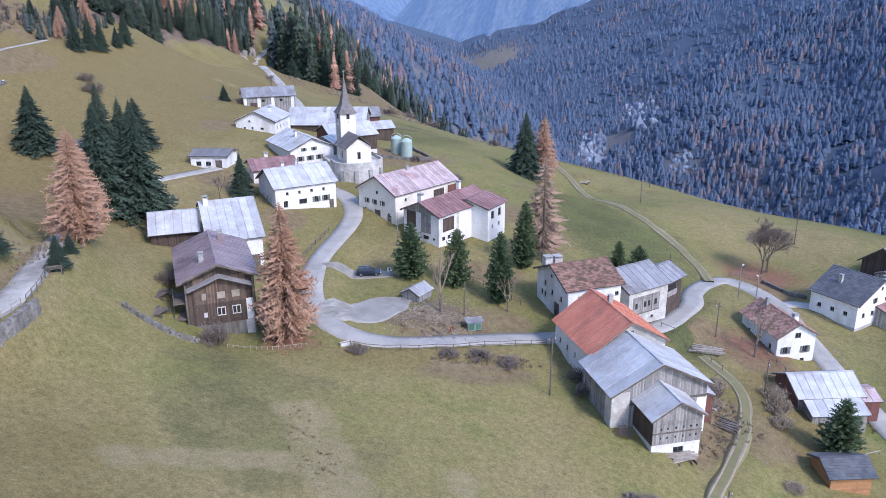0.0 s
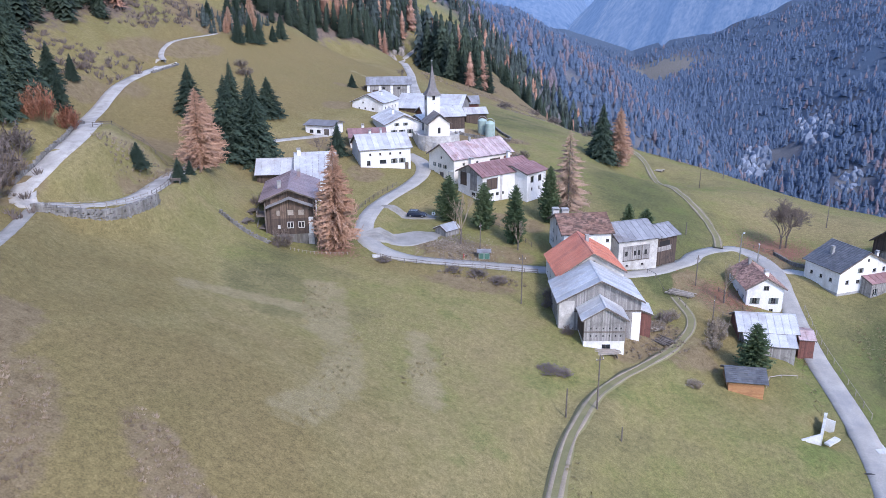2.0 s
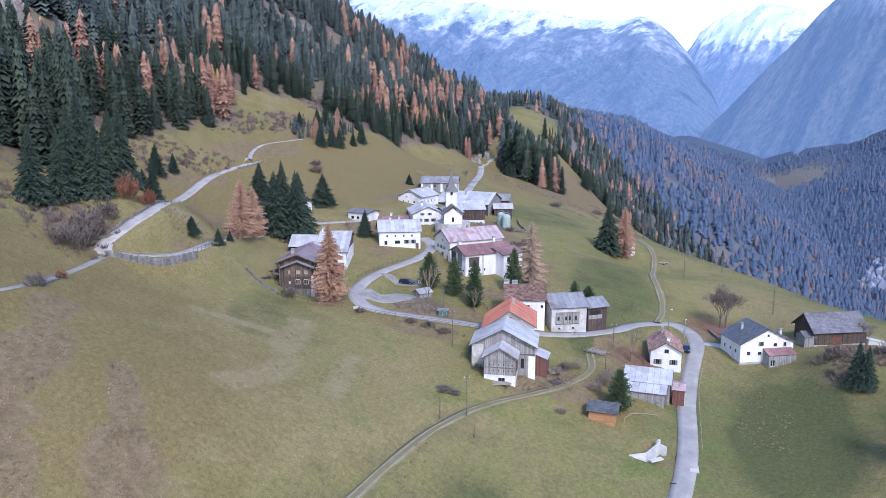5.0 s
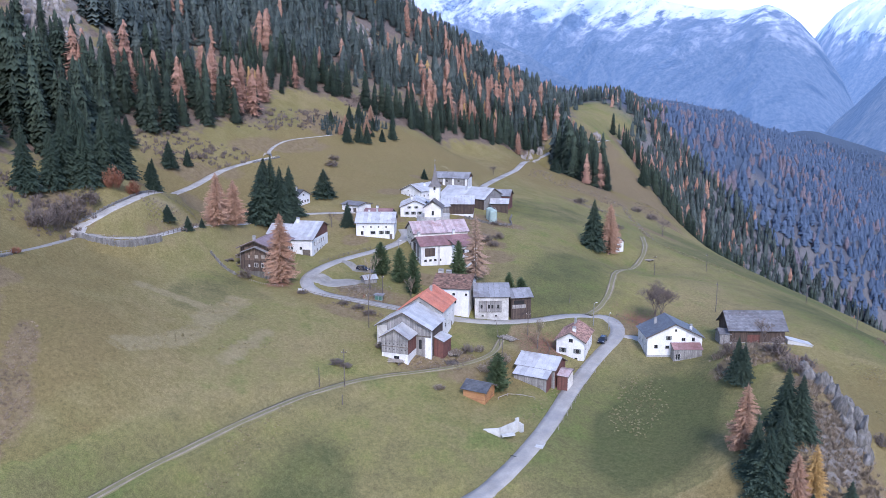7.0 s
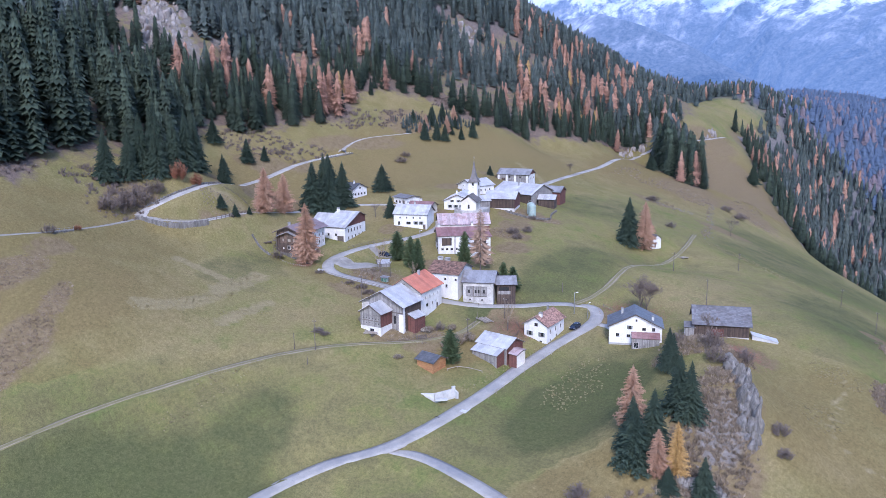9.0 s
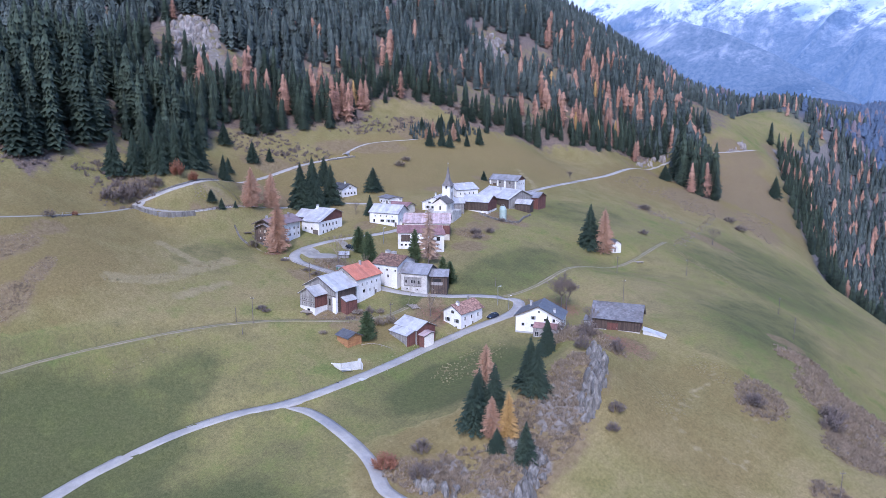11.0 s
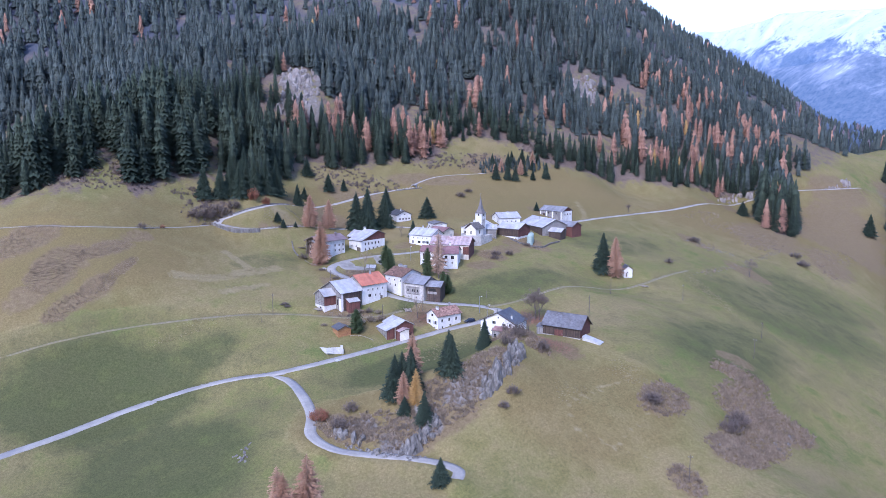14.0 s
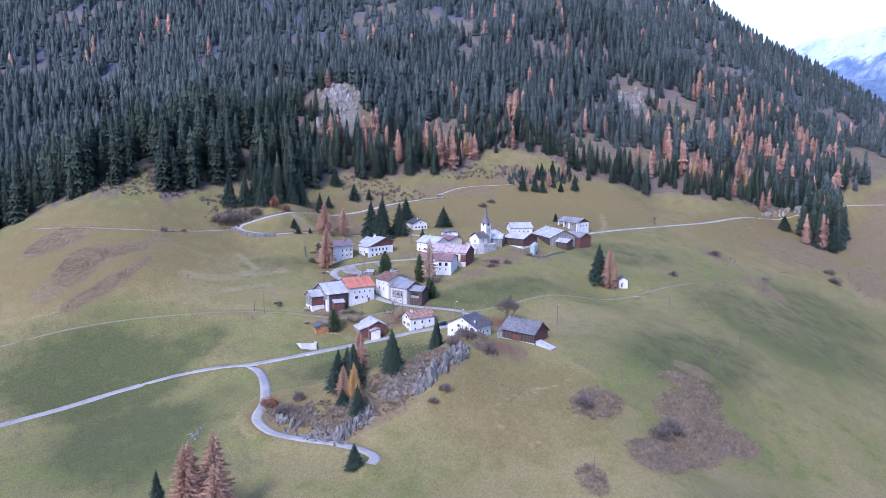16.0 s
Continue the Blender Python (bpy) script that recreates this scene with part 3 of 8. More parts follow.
def build_ground():
    xs = spaced(-1700, -112, 165, 2300, 1.6, 1.055, 55)
    ys = spaced(-900, 0, 262, 2700, 1.6, 1.045, 55)
    gx, gy = np.meshgrid(xs, ys)
    gz = height(gx, gy)
    nx, ny = len(xs), len(ys)
    idx = np.arange(nx * ny).reshape(ny, nx)
    faces = np.stack([idx[:-1, :-1], idx[:-1, 1:], idx[1:, 1:], idx[1:, :-1]], -1).reshape(-1, 4)
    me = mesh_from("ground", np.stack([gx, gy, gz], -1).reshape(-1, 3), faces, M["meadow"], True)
    x, y = gx.ravel(), gy.ravel()
    near = (x > -140) & (x < 200) & (y > -80) & (y < 700)
    dirt, rock, floor_, dry = (np.zeros(len(x)) for _ in range(4))
    px, py = x[near], y[near]
    d = np.zeros(len(px))
    for a in SCREE:
        d = np.maximum(d, 0.535 * spot(px, py, a[0], a[1], a[2] * 1.3, a[3] * 1.3, a[4]))
    dirt[near] = d
    d = np.zeros(len(px))
    for half, pts in DRY_BANKS:
        d = np.maximum(d, 0.49 * band(px, py, pts, half * 1.7))
    dry[near] = d
    d = np.zeros(len(px))
    for a in OUTCROPS:
        d = np.maximum(d, 0.75 * spot(px, py, *a))
    rock[near] = d
    wood = np.zeros(len(x))
    for part in np.array_split(np.arange(len(x)), 12):
        wood[part] = wooded(x[part], y[part])
    floor_ = np.maximum(0.8 * wood, 0.45 * step(12, -12, x - np.interp(y, EDGE_Y, EDGE_X)) * (x < -40))
    slope_y, slope_x = np.gradient(gz, ys, xs)
    steep = np.hypot(slope_x, slope_y).ravel()
    rock = np.maximum(rock, 0.55 * step(0.62, 0.95, steep + 0.25 * fbm(x, y, 60, 4)) * (wood > 0.3))
    for a, b, r in ((-194, 149, 16), (-176, 145, 18), (-217, 396, 15), (-204, 396, 15), (-206, 364, 10), (-206, 85, 11)):
        rock = np.maximum(rock, 0.48 * spot(x, y, a, b, r, r))
    # the spot at (167, 2480) is no rock: grey painted on the far meadow for haze
    rock = np.maximum(rock, np.maximum(0.54 * far_cliffs(x, y), 0.5 * spot(x, y, 167, 2480, 200, 180)))
    # grows with distance under the trees, and the painted haze with it
    hazed_canopy = np.maximum(wood * step(600, 760, np.hypot(x + 40, y)), wood * step(-170, -300, x) * 0.75)
    hazed_canopy = np.maximum(hazed_canopy, wood * step(430, 480, y) * step(-112, -92, x) * 0.85) * (1 - np.clip(rock * 1.2, 0, 1))
    me.attributes.new("hazed_canopy", "FLOAT", "POINT").data.foreach_set("value", hazed_canopy.astype(np.float32))
    lush = np.zeros(len(x))
    for a, b, rx, ry, turn, s in LUSH:
        u = 0.75 * spot(x, y, a, b, rx * 0.8, ry * 0.8, turn) + 0.5 * spot(x, y, a, b, rx * 1.6, ry * 1.6, turn)
        lush = np.where(np.abs(s * u) > np.abs(lush), s * u, lush)
    me.attributes.new("lush", "FLOAT", "POINT").data.foreach_set("value", lush.astype(np.float32))
    col = me.color_attributes.new("cover", "FLOAT_COLOR", "POINT")
    col.data.foreach_set("color", np.stack([dirt, rock, floor_, dry], -1).astype(np.float32).ravel())
    ob = new("ground", me)
    return tagged(ob, "sloping alpine meadow in olive and straw tones with bare banks", "ground", kind="structure")


# greener (plus) and drier (minus) parts of the meadow: x, y, radii, turn, strength
LUSH = [(-26, -14, 34, 34, 0, -0.75), (48, 2, 36, 52, -14, 0.48), (44, 30, 14, 34, 20, 0.4), (95, 15, 46, 38, 20, 0.46), (86, 98, 18, 36, 0, 0.62), (70, 300, 60, 70, 0, 0.32), (110, 215, 30, 60, 20, 0.35), (-10, 262, 30, 50, 0, 0.3), (-12, 20, 22, 34, 20, -0.55), (-24, -6, 22, 30, 0, -0.5), (38, 165, 20, 55, 10, 0.35), (40, 118, 8, 9, 0, 0.5), (40, 350, 50, 50, 0, 0.3), (-8, 262, 30, 40, 0, 0.3), (84, 100, 18, 30, 0, 0.3), (-24, 78, 14, 26, 20, 0.25),
        # (167, 2480) dulls the far meadow's colour in place of haze
        (-90, 250, 55, 130, 0, -0.5), (-88, 140, 34, 70, 10, -0.4), (-45, 40, 36, 50, 0, -0.3), (135, 130, 34, 45, 0, -0.3), (-20, 160, 40, 60, 0, -0.2), (-60, 420, 50, 110, 0, -0.55), (-30, 520, 75, 75, 0, -0.62), (-122, 612, 18, 34, 0, 0.15), (167, 2480, 260, 220, 0, 0.5), (50, 98, 9, 22, 0, -0.45), (110, 66, 26, 30, 0, -0.3), (-2, 100, 24, 8, 12, -0.3)]
# bare and stony places: x, y, radii, turn
SCREE = [(-33, -16, 10, 17, 20), (-14, -3, 9, 14, 30), (-30, 26, 4, 8, 20), (0, -16, 7, 9, 30), (6, 114, 9, 5, 12), (-20, 12, 5.5, 14, 25), (-15, -4, 9, 13, 35), (-8, -8, 9, 10, 40), (-5, 15, 3.2, 14, 47), (2, 7, 5.5, 10, 42), (9, -4, 5, 10, 35), (32, 88, 8, 6, 0), (40, 92, 7, 9, 20), (4, 97, 10, 3.5, 10), (113, 62, 11, 7, 28), (121, 90, 11, 18, 14), (125, 77, 9, 12, 20), (117, 107, 8, 12, 18),
         (103, 126, 14, 6, 35), (140, 155, 7, 10.5, 12), (131, 198, 5, 11, -20), (143, 190, 8.5, 15, 10), (151, 196, 8, 16, 0), (157, 176, 9, 19, 18), (163, 162, 9, 10, 20), (168, 137, 7, 5, 0), (122, 206, 5, 9, -10), (66, 143, 6, 5, 0), (-3, 109, 7, 6, 0), (-6, 207, 12, 6, 20), (2, 178, 10, 7, 0), (51, 114, 7, 6, 0),
         (-40, 415, 22, 36, 20), (-92, 560, 20, 34, 0), (-58, 520, 30, 38, 20), (-88, 640, 24, 34, 0), (-50, 480, 26, 24, 0), (-70, 250, 5, 4, 0), (-66, 66, 10, 9, 0), (-78, 122, 12, 22, -30), (20, 330, 16, 10, 0), (-20, 330, 14, 8, 0), (108, 140, 9, 6, 20), (-104, 148, 7, 20, -15), (-12, 204, 10, 12, 0), (-36, 177, 6, 5, 0), (-31, 148, 5, 7, 20), (8, 133, 8, 5, 0), (-46, 166, 8, 6, 0), (46, 118, 5, 8, 0), (13, 166, 7, 8, 0), (-4, 190, 7, 8, 0), (-60, 212, 5, 8, 0), (-30, 215, 5, 6, 0), (-114, 205, 7, 30, -8), (-128, 255, 12, 22, 0), (-80, 448, 9, 40, -40), (-10, 440, 16, 30, 40), (-30, 500, 20, 30, 40), (-52, 90, 4, 9, -10)]
OUTCROPS = [(120, 97, 6, 11, 15), (124, 82, 7, 6, 0), (116, 66, 6, 5, 0), (126, 70, 6, 4, 0)]
DRY_BANKS = [(3.5, [(-17, 80), (-14, 72), (-10, 63)]), (3.0, [(-9, 64), (-5, 54), (-3, 45), (-4, 36)]), (2.4, [(1, 70), (4, 62), (7, 52)]), (2.5, [(-30, 62), (-22, 66), (-14, 68)]),
             (1.1, [(131, 130), (134, 123.5), (142, 120.5), (151, 127), (159, 135), (166, 141)]), (1.0, [(124, 160), (130, 146), (130, 140), (133.6, 124)]), (0.9, [(143, 148), (147.5, 136), (150, 129)]),
             (2.6, [(-60, 93), (-56, 108), (-58, 120)]), (2.2, [(60, 132), (57, 124), (52, 118)]), (2.0, [(-80, 290), (-60, 280), (-50, 272)])]
ground = build_ground()


def ribbon(name, line, width, material, label, lift=0.09, ragged=0.25):
    """A strip laid along a line, with turned-down edges."""
    tangent = np.gradient(line[:, :2], axis=0)
    tangent /= np.linalg.norm(tangent, axis=1)[:, None]
    side = np.stack([-tangent[:, 1], tangent[:, 0]], -1)
    s = np.arange(len(line)) * 1.0
    wob = ragged * (value_noise(s * 0.35, s * 0 + 3.3) - 0.5)
    wob2 = ragged * (value_noise(s * 0.35, s * 0 + 9.3) - 0.5)
    rows = []
    for off, dz in ((-1, -0.4), (-0.98, 0.0), (-0.4, 0.04), (0.4, 0.04), (0.98, 0.0), (1, -0.4)):
        o = off * width / 2 + (wob if off < 0 else wob2) * (abs(off) > 0.5)
        rows.append(np.c_[line[:, :2] + side * np.asarray(o).reshape(-1, 1), line[:, 2] + lift + dz])
    v = np.stack(rows, 1).reshape(-1, 3)
    k = len(rows)
    i = np.arange(len(line) - 1)[:, None] * k + np.arange(k - 1)[None, :]
    f = np.stack([i, i + k, i + k + 1, i + 1], -1).reshape(-1, 4)[:, ::-1]
    return tagged(new(name, mesh_from(name, v, f, material, True)), label, "road", kind="structure")


for n, (name, w, shade, line) in enumerate(LINES):
    label = {"road": "pale grey asphalt village road with worn edges", "gravel": "narrow light gravel road cut into the slope", "track": "earthen farm track worn into the meadow", "yard": "narrow worn gravel lane beside the meadow"}[shade]
    if shade == "track":
        ribbon(name, line, 2.3, M["track_grass"], "trodden grassy farm track", 0.0 + 0.004 * n, 0.9)
        for off in (-0.62, 0.62):
            t = np.gradient(line[:, :2], axis=0)
            t /= np.linalg.norm(t, axis=1)[:, None]
            shifted = np.c_[line[:, :2] + off * np.c_[-t[:, 1], t[:, 0]], line[:, 2]]
            ribbon(name, shifted, 0.5, M["track"], "worn wheel rut of an earthen farm track", 0.02 + 0.004 * n, 0.5)
    else:
        ribbon(name, line, w, M[shade], label, 0.09 + 0.006 * n)


def flat_patch(name, x, y, rx, ry, turn, material, label, lift=0.17):
    """A gravelled yard with an uneven outline, draped on the ground."""
    rings, around = 6, 40
    v = [(x, y)]
    for r in range(1, rings + 1):
        for a in range(around):
            g = 2 * math.pi * a / around
            k = r / rings * (1 + 0.10 * math.sin(3 * g + x) + 0.06 * math.sin(7 * g))
            u, w = rx * k * math.cos(g), ry * k * math.sin(g)
            c, s = math.cos(radians(turn)), math.sin(radians(turn))
            v.append((x + u * c - w * s, y + u * s + w * c))
    v = np.array(v)
    z = height(v[:, 0], v[:, 1]) + lift
    z[-around:] -= 0.45
    f = []
    for r in range(rings):
        for a in range(around):
            b = (a + 1) % around
            if r == 0:
                f.append((0, 1 + a, 1 + b, 0))
            else:
                o = 1 + (r - 1) * around
                f.append((o + a, o + around + a, o + around + b, o + b))
    me = bpy.data.meshes.new(name)
    me.from_pydata(np.c_[v, z].tolist(), [], [q[:3] if q[0] == q[3] else q for q in f])
    me.materials.append(material)
    return tagged(new(name, me), label, "yard", kind="structure")


flat_patch("pavement_yard", -12.5, 113.5, 9.5, 4.8, 30, M["yard"], "pale gravel parking yard beside the road bend")
flat_patch("pavement_lookout", -107.6, 188.5, 2.6, 5.5, 5, M["gravel"], "pale gravel lookout at the end of the upper road")
flat_patch("pavement_carpark", -14.5, 128.3, 7.0, 2.2, 5, M["yard"], "small gravel parking strip with one car", 0.18)

# ---- mountains beyond the valley ----


def mountain_material(name, snowline, haze, spread_=150):
    """Rock and wood with snow above a ragged line, streaked down the fall of the slope; the blue haze of kilometres of
    air is added as glow.
    """
    m, nt, b = shader(name)
    fall = nt.nodes.new("ShaderNodeAttribute")
    fall.attribute_name = "fall"
    lie = fall.outputs["Vector"]
    streak = noise_tex(nt, scaled(nt, lie, (1, 0.45, 1)), 0.012, 9, 0.70)
    thin = noise_tex(nt, scaled(nt, lie, (1, 0.35, 1)), 0.045, 6, 0.75)
    broad = noise_tex(nt, scaled(nt, lie, (1, 0.6, 1)), 0.0035, 4, 0.55)
    sep = nt.nodes.new("ShaderNodeSeparateXYZ")
    nt.links.new(position(nt), sep.inputs[0])
    level = sep.outputs[2]
    for tex, amount in ((streak, 520), (broad, 330), (thin, 240)):
        mul = nt.nodes.new("ShaderNodeMath")
        mul.operation = "MULTIPLY_ADD"
        nt.links.new(tex, mul.inputs[0])
        mul.inputs[1].default_value = amount
        nt.links.new(level, mul.inputs[2])
        level = mul.outputs[0]
    rng = nt.nodes.new("ShaderNodeMapRange")
    mid = snowline + 545
    rng.inputs["From Min"].default_value, rng.inputs["From Max"].default_value = mid - spread_, mid + spread_
    nt.links.new(level, rng.inputs[0])
    wood = ramp(nt, noise_tex(nt, scaled(nt, lie, (1, 0.5, 1)), 0.07, 4, 0.8), [(0.38, (0.015, 0.022, 0.03)), (0.62, (0.075, 0.078, 0.082))])
    rock = ramp(nt, streak, [(0.38, (0.035, 0.04, 0.05)), (0.60, (0.20, 0.20, 0.21))])
    col = mixc(nt, ramp(nt, rng.outputs[0], [(0.0, (0, 0, 0)), (0.42, (1, 1, 1))]), wood, rock)
    snow = mixc(nt, ramp(nt, thin, [(0.30, (1, 1, 1)), (0.46, (0, 0, 0))]), (0.44, 0.46, 0.50), rock)
    col = mixc(nt, ramp(nt, rng.outputs[0], [(0.46, (0, 0, 0)), (0.70, (1, 1, 1))]), col, snow)
    nt.links.new(col, b.inputs["Base Color"])
    bump(nt, b, streak, 0.5, 30)
    b.inputs["Roughness"].default_value = 0.95
    b.inputs["Specular IOR Level"].default_value = 0.1
    # even blue glow put in for haze; the slopes themselves give off no light
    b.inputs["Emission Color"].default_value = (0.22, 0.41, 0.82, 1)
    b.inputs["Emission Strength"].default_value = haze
    return m


def mountain_range(name, label, azimuths, elevations, dist, depth, material, seed):
    """One range as a sheet of ribbed slopes from its foot up to its crest."""
    n, rows = 340, 80
    az = np.linspace(azimuths[0], azimuths[-1], n)
    s = np.linspace(0, 1.06, rows)
    a, u = np.meshgrid(az, s)
    along = np.radians(a) * dist
    top = 62 + dist * np.tan(np.radians(np.interp(a, azimuths, elevations) + 0.35 * fbm(along + seed * 310, along * 0 + 7, 420, 5)))
    foot = -330.0
    z = foot + (top - foot) * np.minimum(u, 1.0)
    down = (1 - u) * math.hypot(depth, 900)
    slant = along + 0.3 * down + 60 * fbm(along, down, 400, 3)
    ribs = 1 - np.abs(fbm(slant + 900 * seed, down * 0.18, 330, 5)) * 2
    d = dist - depth * (1 - u) - (ribs - 0.5) * depth * 0.26 * np.clip(u * 3, 0, 1) * np.clip((1.06 - u) * 5, 0.15, 1)
    x, y = d * np.sin(np.radians(a)), d * np.cos(np.radians(a))
    idx = np.arange(a.size).reshape(a.shape)
    f = np.stack([idx[:-1, :-1], idx[:-1, 1:], idx[1:, 1:], idx[1:, :-1]], -1).reshape(-1, 4)
    me = mesh_from(name, np.stack([x, y, z], -1).reshape(-1, 3), f, material, True)
    lie = np.stack([slant, down, np.zeros(a.shape) + 50 * seed], -1)
    me.attributes.new("fall", "FLOAT_VECTOR", "POINT").data.foreach_set("vector", lie.astype(np.float32).ravel())
    return tagged(new(name, me), label, "mountain", kind="structure")


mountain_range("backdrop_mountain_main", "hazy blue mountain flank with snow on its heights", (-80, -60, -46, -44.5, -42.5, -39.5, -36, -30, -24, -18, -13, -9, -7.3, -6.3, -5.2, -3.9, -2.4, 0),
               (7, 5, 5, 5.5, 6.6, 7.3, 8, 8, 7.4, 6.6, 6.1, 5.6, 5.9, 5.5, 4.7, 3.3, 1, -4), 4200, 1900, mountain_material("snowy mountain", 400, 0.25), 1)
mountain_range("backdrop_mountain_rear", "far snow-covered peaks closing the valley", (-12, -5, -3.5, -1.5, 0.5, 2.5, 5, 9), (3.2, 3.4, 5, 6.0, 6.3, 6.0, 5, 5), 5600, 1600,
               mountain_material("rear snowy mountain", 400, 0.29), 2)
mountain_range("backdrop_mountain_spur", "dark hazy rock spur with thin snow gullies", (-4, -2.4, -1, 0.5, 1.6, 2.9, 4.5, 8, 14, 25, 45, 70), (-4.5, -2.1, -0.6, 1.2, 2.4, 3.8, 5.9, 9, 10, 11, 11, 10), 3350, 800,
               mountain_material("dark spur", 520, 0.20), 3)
mountain_range("backdrop_mountain_shoulder", "wooded shoulder in added blue haze below the snowy mountain", (-80, -60, -48, -36, -34, -31.5, -29.3, -26, -23, -20.7, -18, -16), (3, 3.5, 4, 4.2, 4.6, 5.1, 5.4, 4.4, 3.0, 1.6, 0, -2), 3000, 900,
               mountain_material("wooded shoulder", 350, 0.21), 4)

# ---- trees ----


def kite(v, f, root, tip, half, fold, up=Vector((0, 0, 1))):
    """One spray of needles: a folded kite from root to tip."""
    axis = tip - root
    side = axis.cross(up)
    side = side.normalized() * half if side.length > 1e-6 else Vector((half, 0, 0))
    mid = root + axis * 0.45
    n = len(v)
    v.extend([root, mid + side - up * fold, tip, mid - side - up * fold])
    f.extend([(n, n + 2, n + 1), (n, n + 3, n + 2)])


def conifer(seed, arms, radius, sprays=0, droop=0.8, start=0.05, power=0.85, ragged=0.25, width=0.3, fine=0.14, belly=0.0, reach=1.0, loft=0.0, wave=0.10):
    """A conifer crown one metre high: arms wound up the stem, hanging outwards, each with sprays along it."""
    r = random.Random(seed)
    v, f = [], []
    g = r.uniform(0, 6.283)
    for i in range(arms):
        t = ((i + r.random()) / arms) ** 1.05
        g += 2.39996 + r.uniform(-0.4, 0.4)
        body = (1 - t) ** power * (1 - belly * max(0.0, 1 - 5 * t)) * (1 + wave * math.sin(t * 41 + seed))
        ln = radius * (body * (1 + r.uniform(-ragged, ragged)) + 0.03)
        out = Vector((math.cos(g), math.sin(g), 0))
        fall = ln * droop * r.uniform(0.7, 1.3)
        z = start + (0.985 - start) * t
        root = Vector((0, 0, min(0.99, z + fall * 0.55)))
        tip = out * ln + Vector((0, 0, max(0.01, z - fall * 0.45)))
        kite(v, f, root, tip, ln * width * r.uniform(0.7, 1.3), ln * 0.10)
        for s in range(sprays):
            b = (s + r.uniform(0.6, 1.4)) / (sprays + 1)
            base = root.lerp(tip, min(1.0, b))
            turn = (1 if s % 2 else -1) * r.uniform(0.35, 1.15)
            o2 = Vector((math.cos(g + turn), math.sin(g + turn), -droop * r.uniform(0.1, 1.3) + r.uniform(-loft, loft)))
            tilt = Vector((r.uniform(-0.6, 0.6), r.uniform(-0.6, 0.6), 1))
            kite(v, f, base, base + o2 * ln * reach * r.uniform(0.25, 0.55) * (1.1 - 0.5 * b), ln * fine * r.uniform(0.6, 1.2), ln * 0.02, tilt)
    n = len(v)
    v.extend([Vector((0.012, 0, 0.90)), Vector((-0.006, 0.01, 0.90)), Vector((-0.006, -0.01, 0.90)), Vector((0, 0, 1.02))])
    f.extend([(n, n + 1, n + 3), (n + 1, n + 2, n + 3), (n + 2, n, n + 3)])
    return np.array([tuple(p) for p in v]), np.array(f)


def shell(seed, tiers, around, radius, power=0.85, notch=0.62, start=0.03, lap=1.9, ragged=0.16):
    """A conifer crown one metre high as overlapping jagged skirts of branches."""
    r = random.Random(seed)
    v, f = [], []
    rise = (1 - start) / tiers
    for t in range(tiers):
        z = start + t * rise
        reach = radius * ((1 - t / tiers) ** power) * r.uniform(1 - ragged, 1 + ragged)
        n, turn = len(v), r.uniform(0, 6.283)
        v.append((r.uniform(-0.01, 0.01), r.uniform(-0.01, 0.01), min(1.0, z + rise * lap)))
        for k in range(2 * around):
            g = turn + math.pi * k / around + r.uniform(-0.12, 0.12)
            q = reach * (r.uniform(0.82, 1.18) if k % 2 == 0 else notch * r.uniform(0.8, 1.2))
            v.append((q * math.cos(g), q * math.sin(g), max(0.0, z + rise * ((-0.45 if k % 2 == 0 else 0.25) + r.uniform(-0.2, 0.2)))))
        for k in range(2 * around):
            f.append((n, n + 1 + k, n + 1 + (k + 1) % (2 * around)))
    return np.array(v), np.array(f)


def dressed(body, sprays):
    """A crown of skirts with loose sprays over it."""
    return np.concatenate([body[0], sprays[0]]), np.concatenate([body[1], sprays[1] + len(body[0])])


def spread(templates, places):
    """Copies of the templates at (x, y, z, height, girth, turn, lean), as one array of vertices and triangles."""
    vs, fs, tones, base = [], [], [], 0
    rs = np.random.RandomState(len(places))
    pick = rs.randint(0, len(templates), len(places))
    for k, (tv, tf) in enumerate(templates):
        p = places[pick == k]
        if len(p) == 0:
            continue
        c, s = np.cos(p[:, 5])[:, None], np.sin(p[:, 5])[:, None]
        wx, wy = tv[None, :, 0] * p[:, 4:5], tv[None, :, 1] * p[:, 4:5]
        x = p[:, 0:1] + wx * c - wy * s + tv[None, :, 2] * p[:, 3:4] * p[:, 6:7]
        y = p[:, 1:2] + wx * s + wy * c
        z = p[:, 2:3] + tv[None, :, 2] * p[:, 3:4]
        v = np.stack([x, y, z], -1).reshape(-1, 3)
        f = (tf[None] + (np.arange(len(p)) * len(tv))[:, None, None]).reshape(-1, 3) + base
        base += len(v)
        vs.append(v)
        fs.append(f)
        tones.append(np.repeat(rs.rand(len(p)), len(tv)))
    return np.concatenate(vs), np.concatenate(fs), np.concatenate(tones)


def scatter(x0, x1, y0, y1, gap, seed, keep):
    """Points on a shaken grid where keep(x, y) says how likely a tree is."""
    rs = np.random.RandomState(seed)
    gx, gy = np.meshgrid(np.arange(x0, x1, gap), np.arange(y0, y1, gap))
    x = (gx + rs.uniform(-0.48, 0.48, gx.shape) * gap).ravel()
    y = (gy + rs.uniform(-0.48, 0.48, gy.shape) * gap).ravel()
    parts = []
    for part in np.array_split(np.arange(len(x)), max(1, len(x) // 20000)):
        parts.append(keep(x[part], y[part]))
    ok = rs.rand(len(x)) < np.concatenate(parts)
    return x[ok], y[ok], rs


